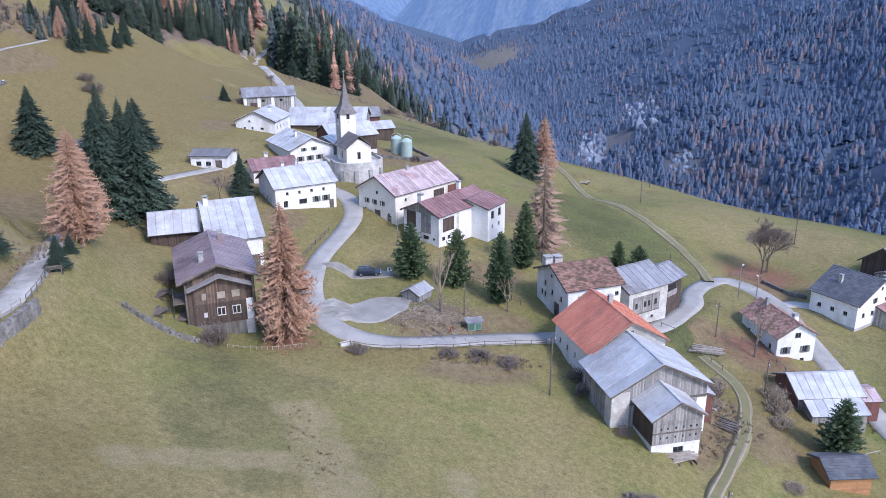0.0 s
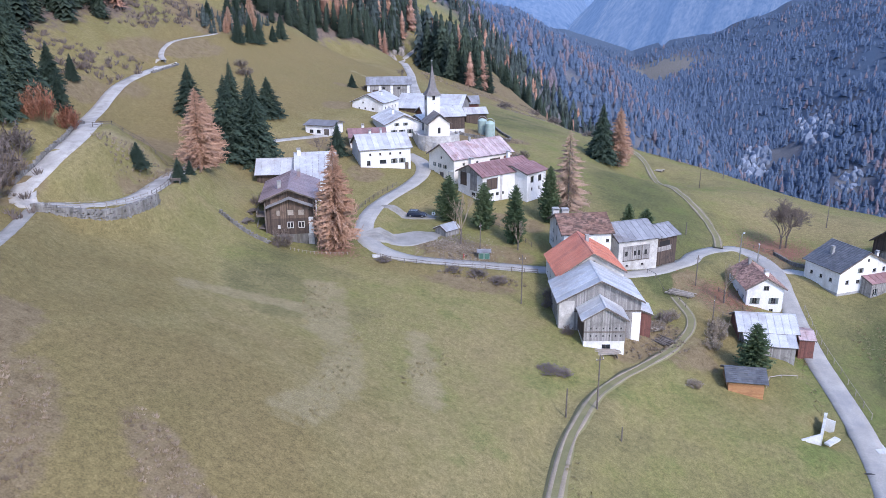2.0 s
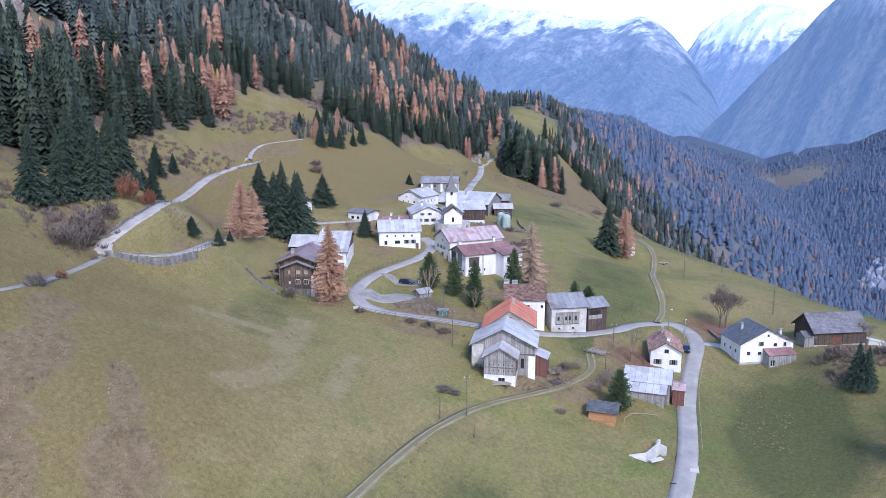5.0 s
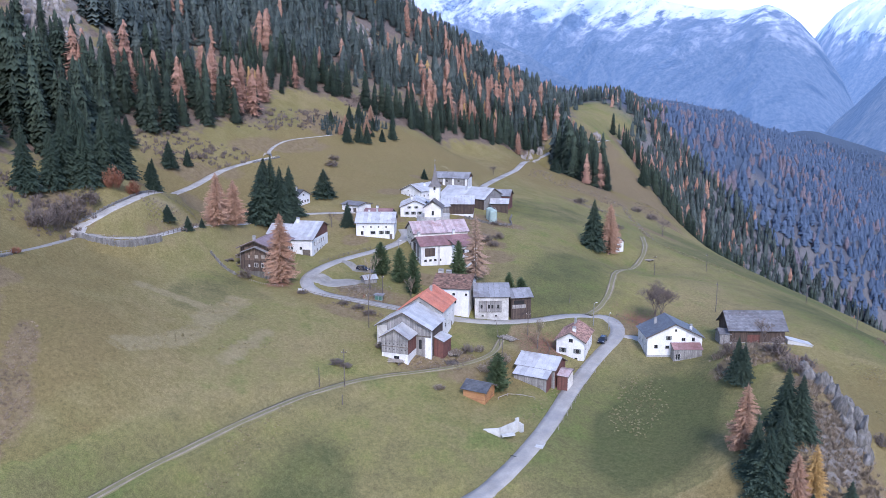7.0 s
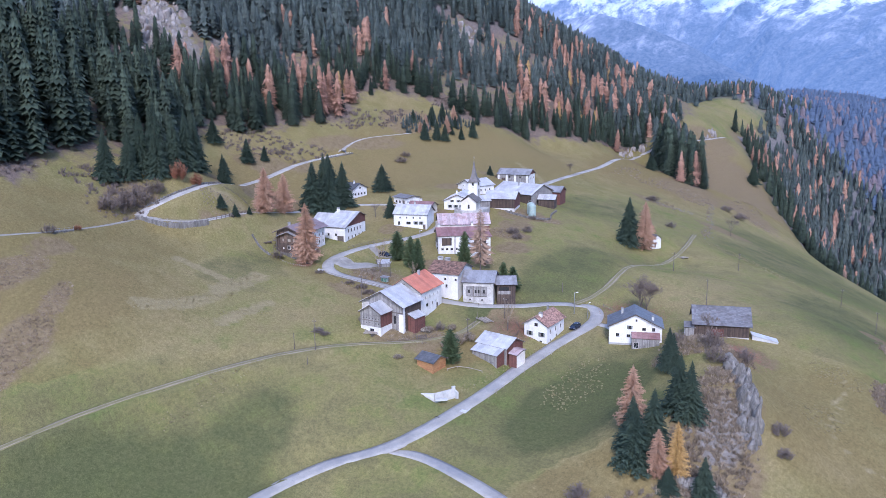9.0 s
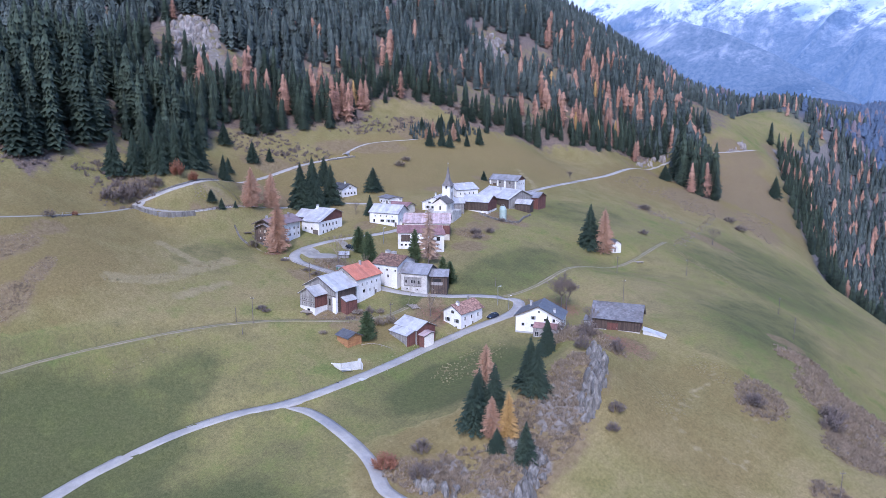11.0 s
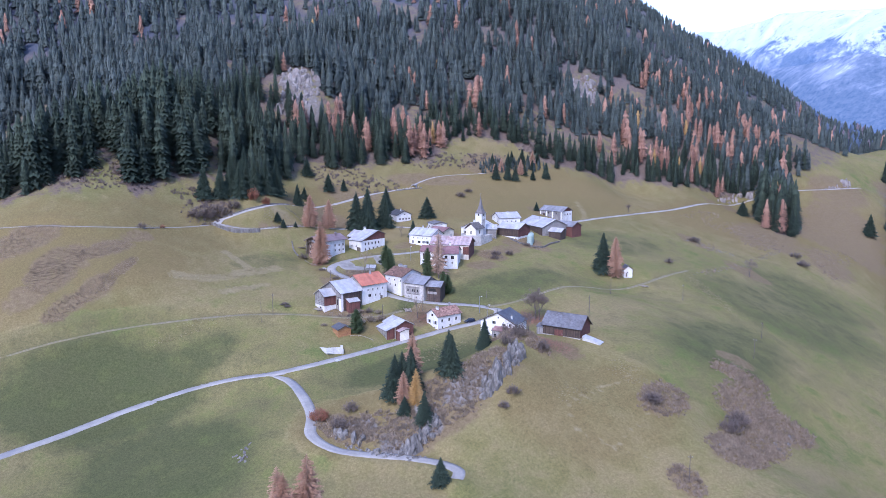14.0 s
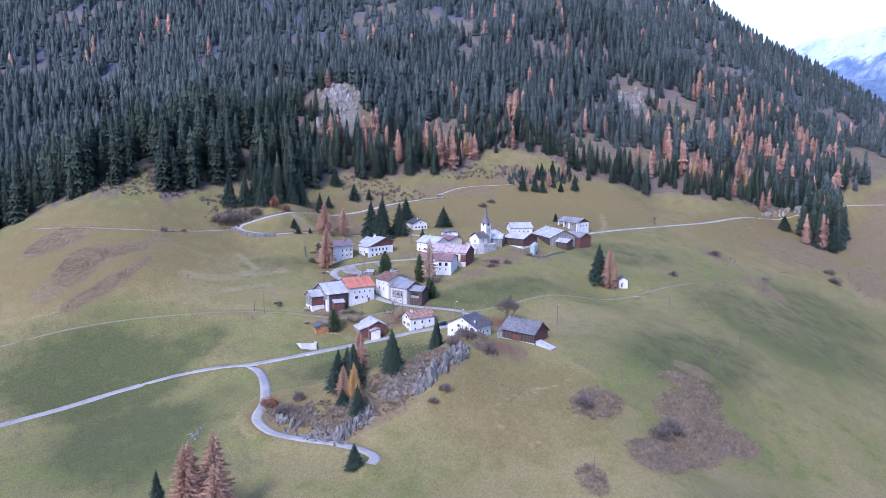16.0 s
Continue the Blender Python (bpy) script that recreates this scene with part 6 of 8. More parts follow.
def church_terrace():
    """A rounded walled terrace that carries the church."""
    yaw = math.degrees(math.atan2(-0.90, 0.43))
    ob = thing("church_terrace", "rounded grey plastered retaining wall below the church", "wall", pose(-21.6, 184.4, 21.8, 0, 0, yaw))
    outline = [(-4.5, -5.2), (3.0, -5.8)] + [(5.0 + 5.9 * math.cos(radians(g)), 6.1 * math.sin(radians(g))) for g in range(-75, 76, 10)] + [(3.0, 5.8), (-4.5, 5.2)]
    bm = bmesh.new()
    lo = [bm.verts.new((x * 1.02, y * 1.02, -6.5)) for x, y in outline]
    hi = [bm.verts.new((x, y, -0.02)) for x, y in outline]
    for k in range(len(outline)):
        j = (k + 1) % len(outline)
        bm.faces.new((lo[k], lo[j], hi[j], hi[k]))
    bm.faces.new(hi)
    part("base", bm, "plaster_old", ob)
    rail = [(x, y) for x, y in outline[1:-1]]
    bm = bmesh.new()
    rings = [[bm.verts.new((x * s, y * s, z)) for x, y in rail] for s, z in ((1.0, -0.1), (1.0, 0.7), (0.95, 0.7), (0.95, -0.1))]
    for a, b in zip(rings, rings[1:]):
        for k in range(len(rail) - 1):
            bm.faces.new((a[k], a[k + 1], b[k + 1], b[k]))
    for k in (0, len(rail) - 1):
        bm.faces.new([r[k] for r in rings])
    part("parapet", bm, "plaster_old", ob)
    for g in (-50, -20, 10, 40):
        x, y = 5.0 + 5.95 * math.cos(radians(g)), 6.15 * math.sin(radians(g))
        part("buttress", boxed((-0.3, 0.45, -0.45, 0.45, -6.0, -0.9)), "concrete", ob, "", pose(x, y, 0, 0, 0, g))


church_terrace()

# ---- single trees ----


def array_mesh(name, vf, material):
    return mesh_from(name, vf[0], vf[1], M[material])


def taper_mesh(name, material, sides=7, top=0.12, bend=0.01):
    """A trunk one metre high and one metre thick at the foot."""
    bm = bmesh.new()
    rings = []
    for k, z in enumerate((0, 0.04, 0.3, 0.65, 1.0)):
        r = 0.5 * (1.35 if k == 0 else 1 - (1 - top) * z)
        rings.append([bm.verts.new((r * math.cos(6.283 * i / sides) + bend * math.sin(5 * z), r * math.sin(6.283 * i / sides), z)) for i in range(sides)])
    for lo, hi in zip(rings, rings[1:]):
        for i in range(sides):
            bm.faces.new((lo[i], lo[(i + 1) % sides], hi[(i + 1) % sides], hi[i]))
    me = bpy.data.meshes.new(name)
    bm.to_mesh(me)
    bm.free()
    me.materials.append(M[material])
    return me


TRUNK = taper_mesh("trunk", "bark")
CROWNS = {
    "spruce": [array_mesh("crown", conifer(100 + s, 520, 0.5, 14, 0.26, 0.03, 0.85, 0.25, 0.04, 0.045, 0.0, 0.6), "spruce_single") for s in range(3)],
    "pine": [array_mesh("crown", conifer(110 + s, 340, 0.44, 18, -0.12, 0.05, 0.46, 0.35, 0.025, 0.06, 0.45, 0.5, 0.6, 0.04), "pine") for s in range(3)],
    "larch": [array_mesh("crown", conifer(120 + s, 330, 0.46, 34, 0.12, 0.05, 0.62, 0.38, 0.006, 0.016, 0.40, 0.42, 0.75, 0.04), "larch") for s in range(3)],
    "thin_larch": [array_mesh("crown", conifer(130, 170, 0.44, 18, 0.10, 0.12, 0.55, 0.5, 0.007, 0.011, 0.3, 0.45, 0.7, 0.05), "larch_brown")],
    "golden_larch": [array_mesh("crown", conifer(140, 320, 0.5, 18, 0.14, 0.08, 0.68, 0.35, 0.015, 0.024, 0.2, 0.5, 0.5, 0.04), "larch_yellow")],
}
TREE_WORDS = {"spruce": "dark green drooping spruce", "pine": "rounded green stone pine", "larch": "rust-orange autumn larch",
              "thin_larch": "tall sparse brown larch", "golden_larch": "golden yellow autumn larch"}


def tree(kind, x, y, tall, wide, beside, group="", n=0):
    z = at(x, y)
    ob = thing(kind.replace("thin_", "").replace("golden_", ""), f"{TREE_WORDS[kind]} {beside}", "tree", pose(x, y, z - 0.2, 0, 0, (x * 37 + y * 11) % 360), group)
    share("trunk", TRUNK, ob, Matrix.Diagonal((max(0.18, tall * 0.026), max(0.18, tall * 0.026), tall * 0.94, 1)))
    crowns = CROWNS[kind]
    girth = wide * (1.12 if "larch" in kind else 1.22)
    share("crown", crowns[int(abs(x * 3 + y)) % len(crowns)], ob, Matrix.Diagonal((girth, girth, tall, 1)))
    return ob


for x, y, h, w in ((-84.5, 162, 14, 7.6), (-60, 134.5, 20, 9.5), (-55, 138.5, 22, 9), (-61.8, 141.5, 22.5, 9), (-62.0, 151, 18.5, 8.5), (-70.0, 180, 11.8, 8.2), (-67.7, 251, 5.3, 3.2)):
    tree("spruce", x, y, h, w, "on the meadow above the farm", "spruces above the village")
for x, y, h, w in ((-75, 70, 17, 6.5), (-73, 79, 19, 7), (-78, 76, 21, 7.5), (-76, 87, 20, 7), (-80, 94, 22, 7.5), (-83, 84, 23, 8), (-86, 101, 21, 7.5), (-74.5, 62, 18, 7)):
    tree("spruce", x, y, h, w, "at the edge of the wood", "spruces at the edge of the wood")
tree("spruce", -41.3, 157.6, 9.2, 4.4, "beside the white house")
tree("spruce", -46.0, 534.0, 17.0, 8.5, "alone on the brown spur slope")
tree("spruce", -78, 436, 11, 8.0, "below the high road")
tree("spruce", 25.6, 224.7, 19.6, 9.0, "beside a larch at the tiny cabin")
for x, y, h, w in ((-49.0, 93.2, 4.6, 2.6), (-56.5, 92.5, 4.8, 3.6), (-50.3, 99.5, 3.0, 1.7)):
    tree("spruce", x, y, h, w, "by the hairpin road", "young spruces by the hairpin")
for x, y, h, w in ((111.0, 78.0, 13.4, 6.8), (112.4, 82.6, 13.8, 6.4), (108.4, 81.6, 11.4, 5.4), (111.2, 95.8, 13.4, 6.2), (113.9, 95.3, 13.0, 5.6), (98.6, 115.8, 10.4, 4.2), (100.2, 114.6, 9.6, 4.0), (124.0, 81.0, 9.4, 4.6), (118.4, 77.6, 5.4, 3.6), (146.4, 74.4, 7.4, 4.4), (149.5, 23, 17, 6.5)):
    tree("spruce", x, y, h, w, "on the rocky knoll below the farmhouse", "spruces on the knoll")
for x, y, h, w in ((-85.7, 111.9, 12, 5), (-106.5, 136.5, 10.5, 5.6), (-107.6, 146, 7, 3.4), (-118, 128, 11, 6), (-96, 119, 7, 4)):
    tree("spruce", x, y, h, w, "above the gravel road", "young spruces above the road")
for x, y, h, w in ((-52.3, 107.5, 16.5, 8.4), (-56.5, 118.5, 15, 7.6)):
    tree("larch", x, y, h, w, "beside the road above the chalet", "larches above the chalet")
tree("larch", -22.6, 102.2, 20.5, 8.8, "in front of the chalet")
tree("thin_larch", 19.2, 140.5, 21.0, 8.6, "behind the village houses")
tree("larch", 31.2, 227.3, 20.0, 8.4, "leaning over the tiny cabin")
for x, y, h, w in ((105.5, 86.4, 14.0, 6.4), (115.6, 78.6, 10.2, 5.0)):
    tree("larch", x, y, h, w, "on the rocky knoll below the farmhouse", "larches on the knoll")
tree("golden_larch", 118.1, 81.4, 11.6, 4.4, "among the spruces on the knoll")
for x, y, h, w in ((156, 36.6, 27.0, 11.0), (162, 29.5, 28.5, 11.0), (152, 31, 24.0, 10.0), (166, 36, 24, 11.0)):
    tree("larch", x, y, h, w, "below the bend of the side road", "larches below the side road")
for x, y, h, w in ((-5.6, 126.9, 10.4, 5.6), (2.3, 125.2, 10.8, 4.8), (9.4, 121.4, 13.0, 4.6), (15.3, 137, 13.4, 4.6), (32.6, 135.6, 8.6, 3.6), (36.4, 135.6, 8.2, 4.8)):
    tree("pine", x, y, h, w, "among the village gardens", "stone pines in the village")
for k in range(16):
    gx_, gy_ = -118 + 9 * math.sin(k * 2.4), 250 + 2.7 * k + 3 * math.cos(k * 3.7)
    tree("spruce" if k % 4 else "larch", gx_, gy_, 6.5 + 5.0 * abs(math.sin(k * 1.7)), 3.0 + 1.8 * abs(math.sin(k * 1.7)), "at the wood's young edge", "young trees at the wood's edge")
tree("pine", 52.4, 89.3, 9.4, 5.2, "between garage and barn")


def limb(bm, a, direction, length, radius, depth, rnd, spread_=0.55):
    """A bare bough that forks into thinner ones."""
    b = a + direction * length
    prism(bm, a, b, radius, 5 if radius > 0.05 else 3, radius * 0.62)
    if depth == 0:
        return
    for _ in range(3 if depth > 1 else 4):
        d = (direction + Vector((rnd.uniform(-1, 1), rnd.uniform(-1, 1), rnd.uniform(-0.35, 0.75))) * spread_).normalized()
        limb(bm, a.lerp(b, rnd.uniform(0.4, 1.0)), d, length * rnd.uniform(0.62, 0.85), max(0.02, radius * 0.55), depth - 1, rnd, spread_)


def bare_tree(x, y, tall, beside, seed, depth=4, spread_=0.6, material="twig"):
    rnd = random.Random(seed)
    ob = thing("bare_tree", f"leafless grey-brown tree {beside}", "tree", pose(x, y, at(x, y) - 0.2))
    part("trunk", boxed_trunk(tall * 0.3, tall * 0.015), "bark", ob)
    bm = bmesh.new()
    for k in range(4):
        d = Vector((rnd.uniform(-0.5, 0.5), rnd.uniform(-0.5, 0.5), 1)).normalized()
        limb(bm, Vector((0, 0, tall * (0.2 + 0.03 * k))), d, tall * 0.28, tall * 0.009, depth, rnd, spread_)
    part("crown", bm, material, ob)
    return ob


def boxed_trunk(h, r):
    bm = bmesh.new()
    prism(bm, (0, 0, 0), (0, 0, h), r * 1.3, 8, r)
    return bm


bare_tree(69.0, 156.3, 12.0, "on fallen red leaves by the road bend", 3, 6, 0.8)
bare_tree(70.4, 157.2, 11.4, "grown close to another on fallen red leaves", 13, 5, 0.75)


def fallen_leaves(label, x, y, reach, count, seed, kind="litter"):
    """Leaves lying loose on the grass, thickest in the middle."""
    rs = np.random.RandomState(seed)
    lx, ly = x + rs.normal(0, reach * 0.42, count), y + rs.normal(0, reach * 0.42, count)
    p = np.stack([lx, ly, height(lx, ly) + rs.uniform(0.03, 0.10, count)], -1)
    g, s = rs.uniform(0, 6.28, count), rs.uniform(0.10, 0.26, count)
    u = np.stack([np.cos(g) * s, np.sin(g) * s, rs.uniform(-0.04, 0.04, count)], -1)
    w = np.stack([-np.sin(g) * s, np.cos(g) * s, rs.uniform(-0.04, 0.04, count)], -1) * 0.7
    v = np.stack([p - u, p - w, p + u, p + w], 1).reshape(-1, 3)
    f = np.arange(count * 4).reshape(-1, 4)
    return tagged(new("fallen_leaves", mesh_from("fallen_leaves", v, f, M[kind])), label, "leaves", kind="stuff")


fallen_leaves("rust-red fallen leaves spread under the bare tree", 67.5, 154.5, 10, 4200, 1)
fallen_leaves("pale brown fallen leaves on the bank by the yard", -1.0, 112.5, 8, 3200, 2, "twig_pale")
fallen_leaves("brown fallen leaves beside the small house", 51.5, 118.0, 7, 1600, 3)
fallen_leaves("orange needles under the larch by the chalet", -22.0, 101.0, 5, 900, 4)
fallen_leaves("rust-red leaves below the large barn", 106, 138, 9, 1400, 5)
bare_tree(-0.6, 114.3, 11.5, "on the leaf-strewn bank by the yard", 4, 3, 0.35, "twig_pale")
bare_tree(50.9, 114.7, 9.5, "beside the timber stack", 5, 3, 0.3, "twig_pale")
bare_tree(25.8, 324.4, 10.5, "alone on the far meadow", 6, 4, 0.8)
bare_tree(101.5, 131.0, 7.5, "on the knoll below the barn", 7, 4, 0.8)
bare_tree(10.5, 118.5, 7.0, "beside the pines", 8, 3, 0.35, "twig_pale")
bare_tree(-44.5, 152.5, 7.0, "behind the farmhouse", 9, 3, 0.5)
bare_tree(-66.5, 320.5, 6.0, "beside the high road", 10, 4, 0.8)


def shrub_mesh(seed, stems, leaves, material, name="twigs"):
    """A rounded thicket one metre across: stems from the foot, twigs along them, leaves at their ends."""
    r = random.Random(seed)
    v, f = [], []
    for _ in range(stems):
        g, lean = r.uniform(0, 6.283), r.uniform(0, 1) ** 0.6
        tip = Vector((math.cos(g) * lean * 0.5, math.sin(g) * lean * 0.5, (0.62 - 0.32 * lean * lean) * r.uniform(0.75, 1.15)))
        foot = Vector((tip.x * 0.45, tip.y * 0.45, 0))
        kite(v, f, foot, tip, 0.008, 0, Vector((math.sin(g), -math.cos(g), 0.2)))
        for k in range(leaves):
            p = foot.lerp(tip, r.uniform(0.35, 1.0))
            d = Vector((r.uniform(-1, 1), r.uniform(-1, 1), r.uniform(-0.2, 1))).normalized()
            kite(v, f, p, p + d * r.uniform(0.05, 0.14), r.uniform(0.006, 0.02), 0.004)
    return mesh_from(name, np.array([tuple(p) for p in v]), np.array(f), M[material])


SHRUBS = {"grey": [shrub_mesh(s, 90, 9, "twig") for s in range(3)], "pale": [shrub_mesh(10 + s, 90, 9, "twig_pale") for s in range(3)], "rust": [shrub_mesh(20 + s, 110, 12, "beech", "leaves") for s in range(2)]}
SHRUB_WORDS = {"grey": "leafless grey-brown thicket", "pale": "dry straw-coloured shrub", "rust": "rust-red autumn shrub"}


def shrub(kind, x, y, wide, tall, beside):
    ob = thing("bush", f"{SHRUB_WORDS[kind]} {beside}", "bush", pose(x, y, at(x, y) - 0.1, 0, 0, (x * 71) % 360))
    share("foliage", SHRUBS[kind][int(abs(x + y)) % len(SHRUBS[kind])], ob, Matrix.Diagonal((wide, wide, tall / 0.62, 1)))
    return ob


for kind, x, y, w, h, beside in (
        ("rust", 104.5, 57.0, 6.6, 3.6, "at the bend of the side road"), ("rust", -69.0, 84.5, 6.5, 6.5, "at the edge of the wood"), ("rust", -68.2, 90.5, 5, 4.5, "at the edge of the wood"),
        ("grey", -60.5, 60.5, 9, 6.0, "above the hairpin"), ("grey", -64.0, 66.5, 10, 6.5, "above the hairpin"), ("grey", -66, 74, 8, 5, "above the hairpin"), ("grey", -57.5, 54.5, 8, 5, "above the hairpin"),
        ("grey", 113, 60, 6, 3.6, "on the rocky bank"), ("grey", 106, 66, 5.5, 3.2, "on the rocky bank"), ("grey", 128, 108, 5, 2.6, "at the foot of the knoll"), ("grey", 131, 103, 4, 2.2, "at the foot of the knoll"),
        ("grey", 105.5, 124, 7, 4.2, "on the knoll below the barn"), ("grey", 109, 118, 6, 4.0, "on the knoll below the barn"), ("grey", 111, 130, 6, 3.4, "on the knoll below the barn"), ("grey", 95, 126.5, 6, 3.8, "beside the farmhouse"),
        ("grey", -31.5, 97.0, 4.8, 3.4, "in front of the chalet"), ("grey", -41.5, 109.5, 4, 2.4, "beside the chalet"), ("pale", 37.5, 96.5, 3.6, 2.0, "beside the plank barn"), ("grey", 38.8, 100, 3.8, 2.4, "beside the plank barn"), ("pale", 40.5, 103, 3.4, 1.8, "beside the plank barn"),
        ("grey", 19.0, 95, 3.6, 2.0, "along the plank barn"), ("grey", 18.6, 99, 3.2, 2.0, "along the plank barn"), ("grey", 22.5, 86, 2.6, 1.6, "along the plank barn"), ("pale", 47.5, 97.5, 4.6, 3.2, "above the barn"), ("pale", 48.2, 101, 4.4, 3.0, "above the barn"), ("pale", 46.5, 94, 3.6, 2.2, "above the barn"),
        ("grey", 20.5, 72.2, 4.4, 1.1, "in the meadow by the farm track"), ("grey", 22.6, 72.8, 3.4, 0.9, "in the meadow by the farm track"), ("grey", 5, 101.5, 4.6, 1.4, "below the road"), ("grey", 9, 100.6, 4.6, 1.3, "below the road"), ("grey", 0.5, 100.8, 3.6, 1.2, "below the road"), ("grey", -12.5, 99.0, 3.4, 1.2, "below the road"),
        ("rust", -40.5, 37.5, 2.6, 1.6, "beside the lane wall"), ("grey", -36.5, 28.5, 4.5, 2.4, "beside the lane wall"), ("grey", -93, 214, 7, 3.0, "on the upper meadow"), ("grey", -98, 222, 6, 2.4, "on the upper meadow"), ("pale", -62, 251, 5, 2.2, "behind the barn"),
        ("grey", 2, 180, 6, 2.6, "below the pink house"), ("grey", 7, 176, 5, 2.0, "below the pink house"), ("grey", 4, 186, 5, 2.4, "below the church wall"), ("grey", -6, 203, 4, 2.0, "beside the tanks"), ("pale", 42.5, 80.5, 3.2, 1.0, "in the meadow below the track"),
        ("grey", 20, 272, 6, 2.6, "on the far meadow edge"), ("grey", -2, 404, 10, 4.0, "on the gorge rim"), ("grey", -14, 412, 9, 3.6, "on the gorge rim"), ("grey", -20, 330, 9, 3.0, "on the far meadow"), ("grey", 150, 176, 9, 5.0, "on the scrubby bank"), ("grey", 153, 170, 8, 4.4, "on the scrubby bank"), ("grey", 141, 150, 7, 3.6, "on the scrubby bank")):
    shrub(kind, x, y, w, h, beside)


def thicket(name, label, patches, count, seed, kind, tall):
    """Low scrub, spread over uneven patches, as one mass."""
    rs = np.random.RandomState(seed)
    tv, tf = [], []
    for s in range(4):
        me = shrub_stub(seed + s)
        tv.append(me[0])
        tf.append(me[1])
    pts = []
    for a, b, rx, ry, turn in patches:
        n = int(count * rx * ry / 100)
        k = np.sqrt(rs.uniform(0, 1, n)) * (0.85 + 0.3 * rs.rand(n))
        g = rs.uniform(0, 6.283, n)
        u, w = k * np.cos(g) * rx, k * np.sin(g) * ry
        c, s = math.cos(radians(turn)), math.sin(radians(turn))
        pts.append(np.stack([a + u * c - w * s, b + u * s + w * c], -1))
    p = np.concatenate(pts)
    h = rs.uniform(0.4, 1.0, len(p)) * tall
    rows = np.stack([p[:, 0], p[:, 1], height(p[:, 0], p[:, 1]) - 0.1, h, h * rs.uniform(0.9, 1.8, len(p)), rs.uniform(0, 6.28, len(p)), np.zeros(len(p))], -1)
    v, f, _ = spread(list(zip(tv, tf)), rows)
    return tagged(new(name, mesh_from(name, v, f, M[kind])), label, "scrub", kind="stuff")


def shrub_stub(seed):
    r = random.Random(seed)
    v, f = [], []
    for _ in range(26):
        g, lean = r.uniform(0, 6.283), r.uniform(0.1, 1)
        tip = Vector((math.cos(g) * lean * 0.6, math.sin(g) * lean * 0.6, r.uniform(0.5, 1.1)))
        kite(v, f, Vector((tip.x * 0.3, tip.y * 0.3, 0)), tip, r.uniform(0.02, 0.06), 0.01, Vector((math.sin(g), -math.cos(g), 0.3)))
    return np.array([tuple(p) for p in v]), np.array(f)


thicket("scrub", "dry pale scrub and bramble on the stony knoll", [(120, 92, 8, 14, 12), (124, 78, 7, 9, 20), (113, 61, 9, 5, 25), (118, 69, 8, 6, 40), (116, 106, 6, 10, 20), (103, 125, 11, 5, 35), (96, 130, 6, 4, 30)], 520, 31, "twig_pale", 1.3)
thicket("scrub", "grey-brown scrub on the steep bank below the meadow", [(140, 155, 6.5, 10, 12), (131, 198, 5, 11, -20), (142, 190, 8, 14, 10), (150, 196, 7, 15, 0), (157, 176, 8, 18, 18), (163, 162, 8, 9, 20), (168, 137, 6, 4, 0)], 560, 32, "twig_pale", 1.3)
thicket("scrub", "dark undergrowth along the edge of the wood", [(-60, 58, 8, 10, 20), (-66, 68, 6, 10, 0), (-112, 168, 6, 16, 0), (-80, 20, 12, 25, 0), (-74, 60, 8, 14, 0), (-120, 150, 10, 22, 0), (-132, 230, 8, 40, 0), (-138, 310, 8, 24, 0), (-118, 440, 6, 50, 0)], 60, 33, "twig", 2.0)
thicket("scrub", "dry bracken on the brown spur below the high road", [(-66, 384, 6, 22, 10), (-50, 388, 10, 18, 0), (-30, 400, 10, 22, 20), (-20, 460, 9, 20, 10), (-2, 425, 5, 20, 60), (24, 300, 2.5, 26, 23), (-6, 372, 2.5, 34, 24), (-12, 335, 5, 12, 30)], 60, 37, "twig_pale", 1.1)
thicket("scrub", "leaf litter and low stems on the yard bank", [(-2.5, 110, 5, 3.5, 15), (33, 89, 5, 4, 0), (39, 94, 4, 6, 0), (-6, 206, 9, 4, 20), (1, 178, 7, 5, 0), (6, 100.5, 9, 1.6, 12)], 420, 34, "twig_pale", 0.7)
thicket("grass_tufts", "matted pale dry grass on two eroded banks", [(-33, -16, 8, 14, 20), (-20, 12, 4.2, 12, 25), (-15, -4, 7.5, 12, 35), (-8, -8, 8, 9, 40), (-5, 15, 2.5, 12.5, 47), (2, 7, 4.6, 9, 42), (9, -4, 4, 9, 35)], 900, 36, "bank_grass", 0.55)
thicket("grass_tufts", "tall dry straw-coloured grass tufts along banks", [(-15, 72, 2.4, 9, 20), (-4.5, 50, 2.0, 15, 8), (4.5, 60, 1.6, 9, -15), (28, 36, 2.5, 16, 12), (80, 105, 6, 14, 10), (62, 98, 1.2, 20, 0), (-57, 105, 3, 12, 0), (-54, 87, 3, 7, 0), (130, 128, 5, 6, 0), (126, 152, 7, 6, 30), (60, 260, 24, 4, -20)], 320, 35, "dry_grass", 0.55)

px, py, prs = scatter(-128, -117, 246, 296, 2.2, 41, lambda x, y: 0.55 + 0 * x)
stand("spruce_forest", "young planted spruces in a row at the edge of the wood", px, py, 2.5, 5.5, 1.4, SPRUCE_MID, M["spruce"], 42, 0.1)

# ---- rock ----


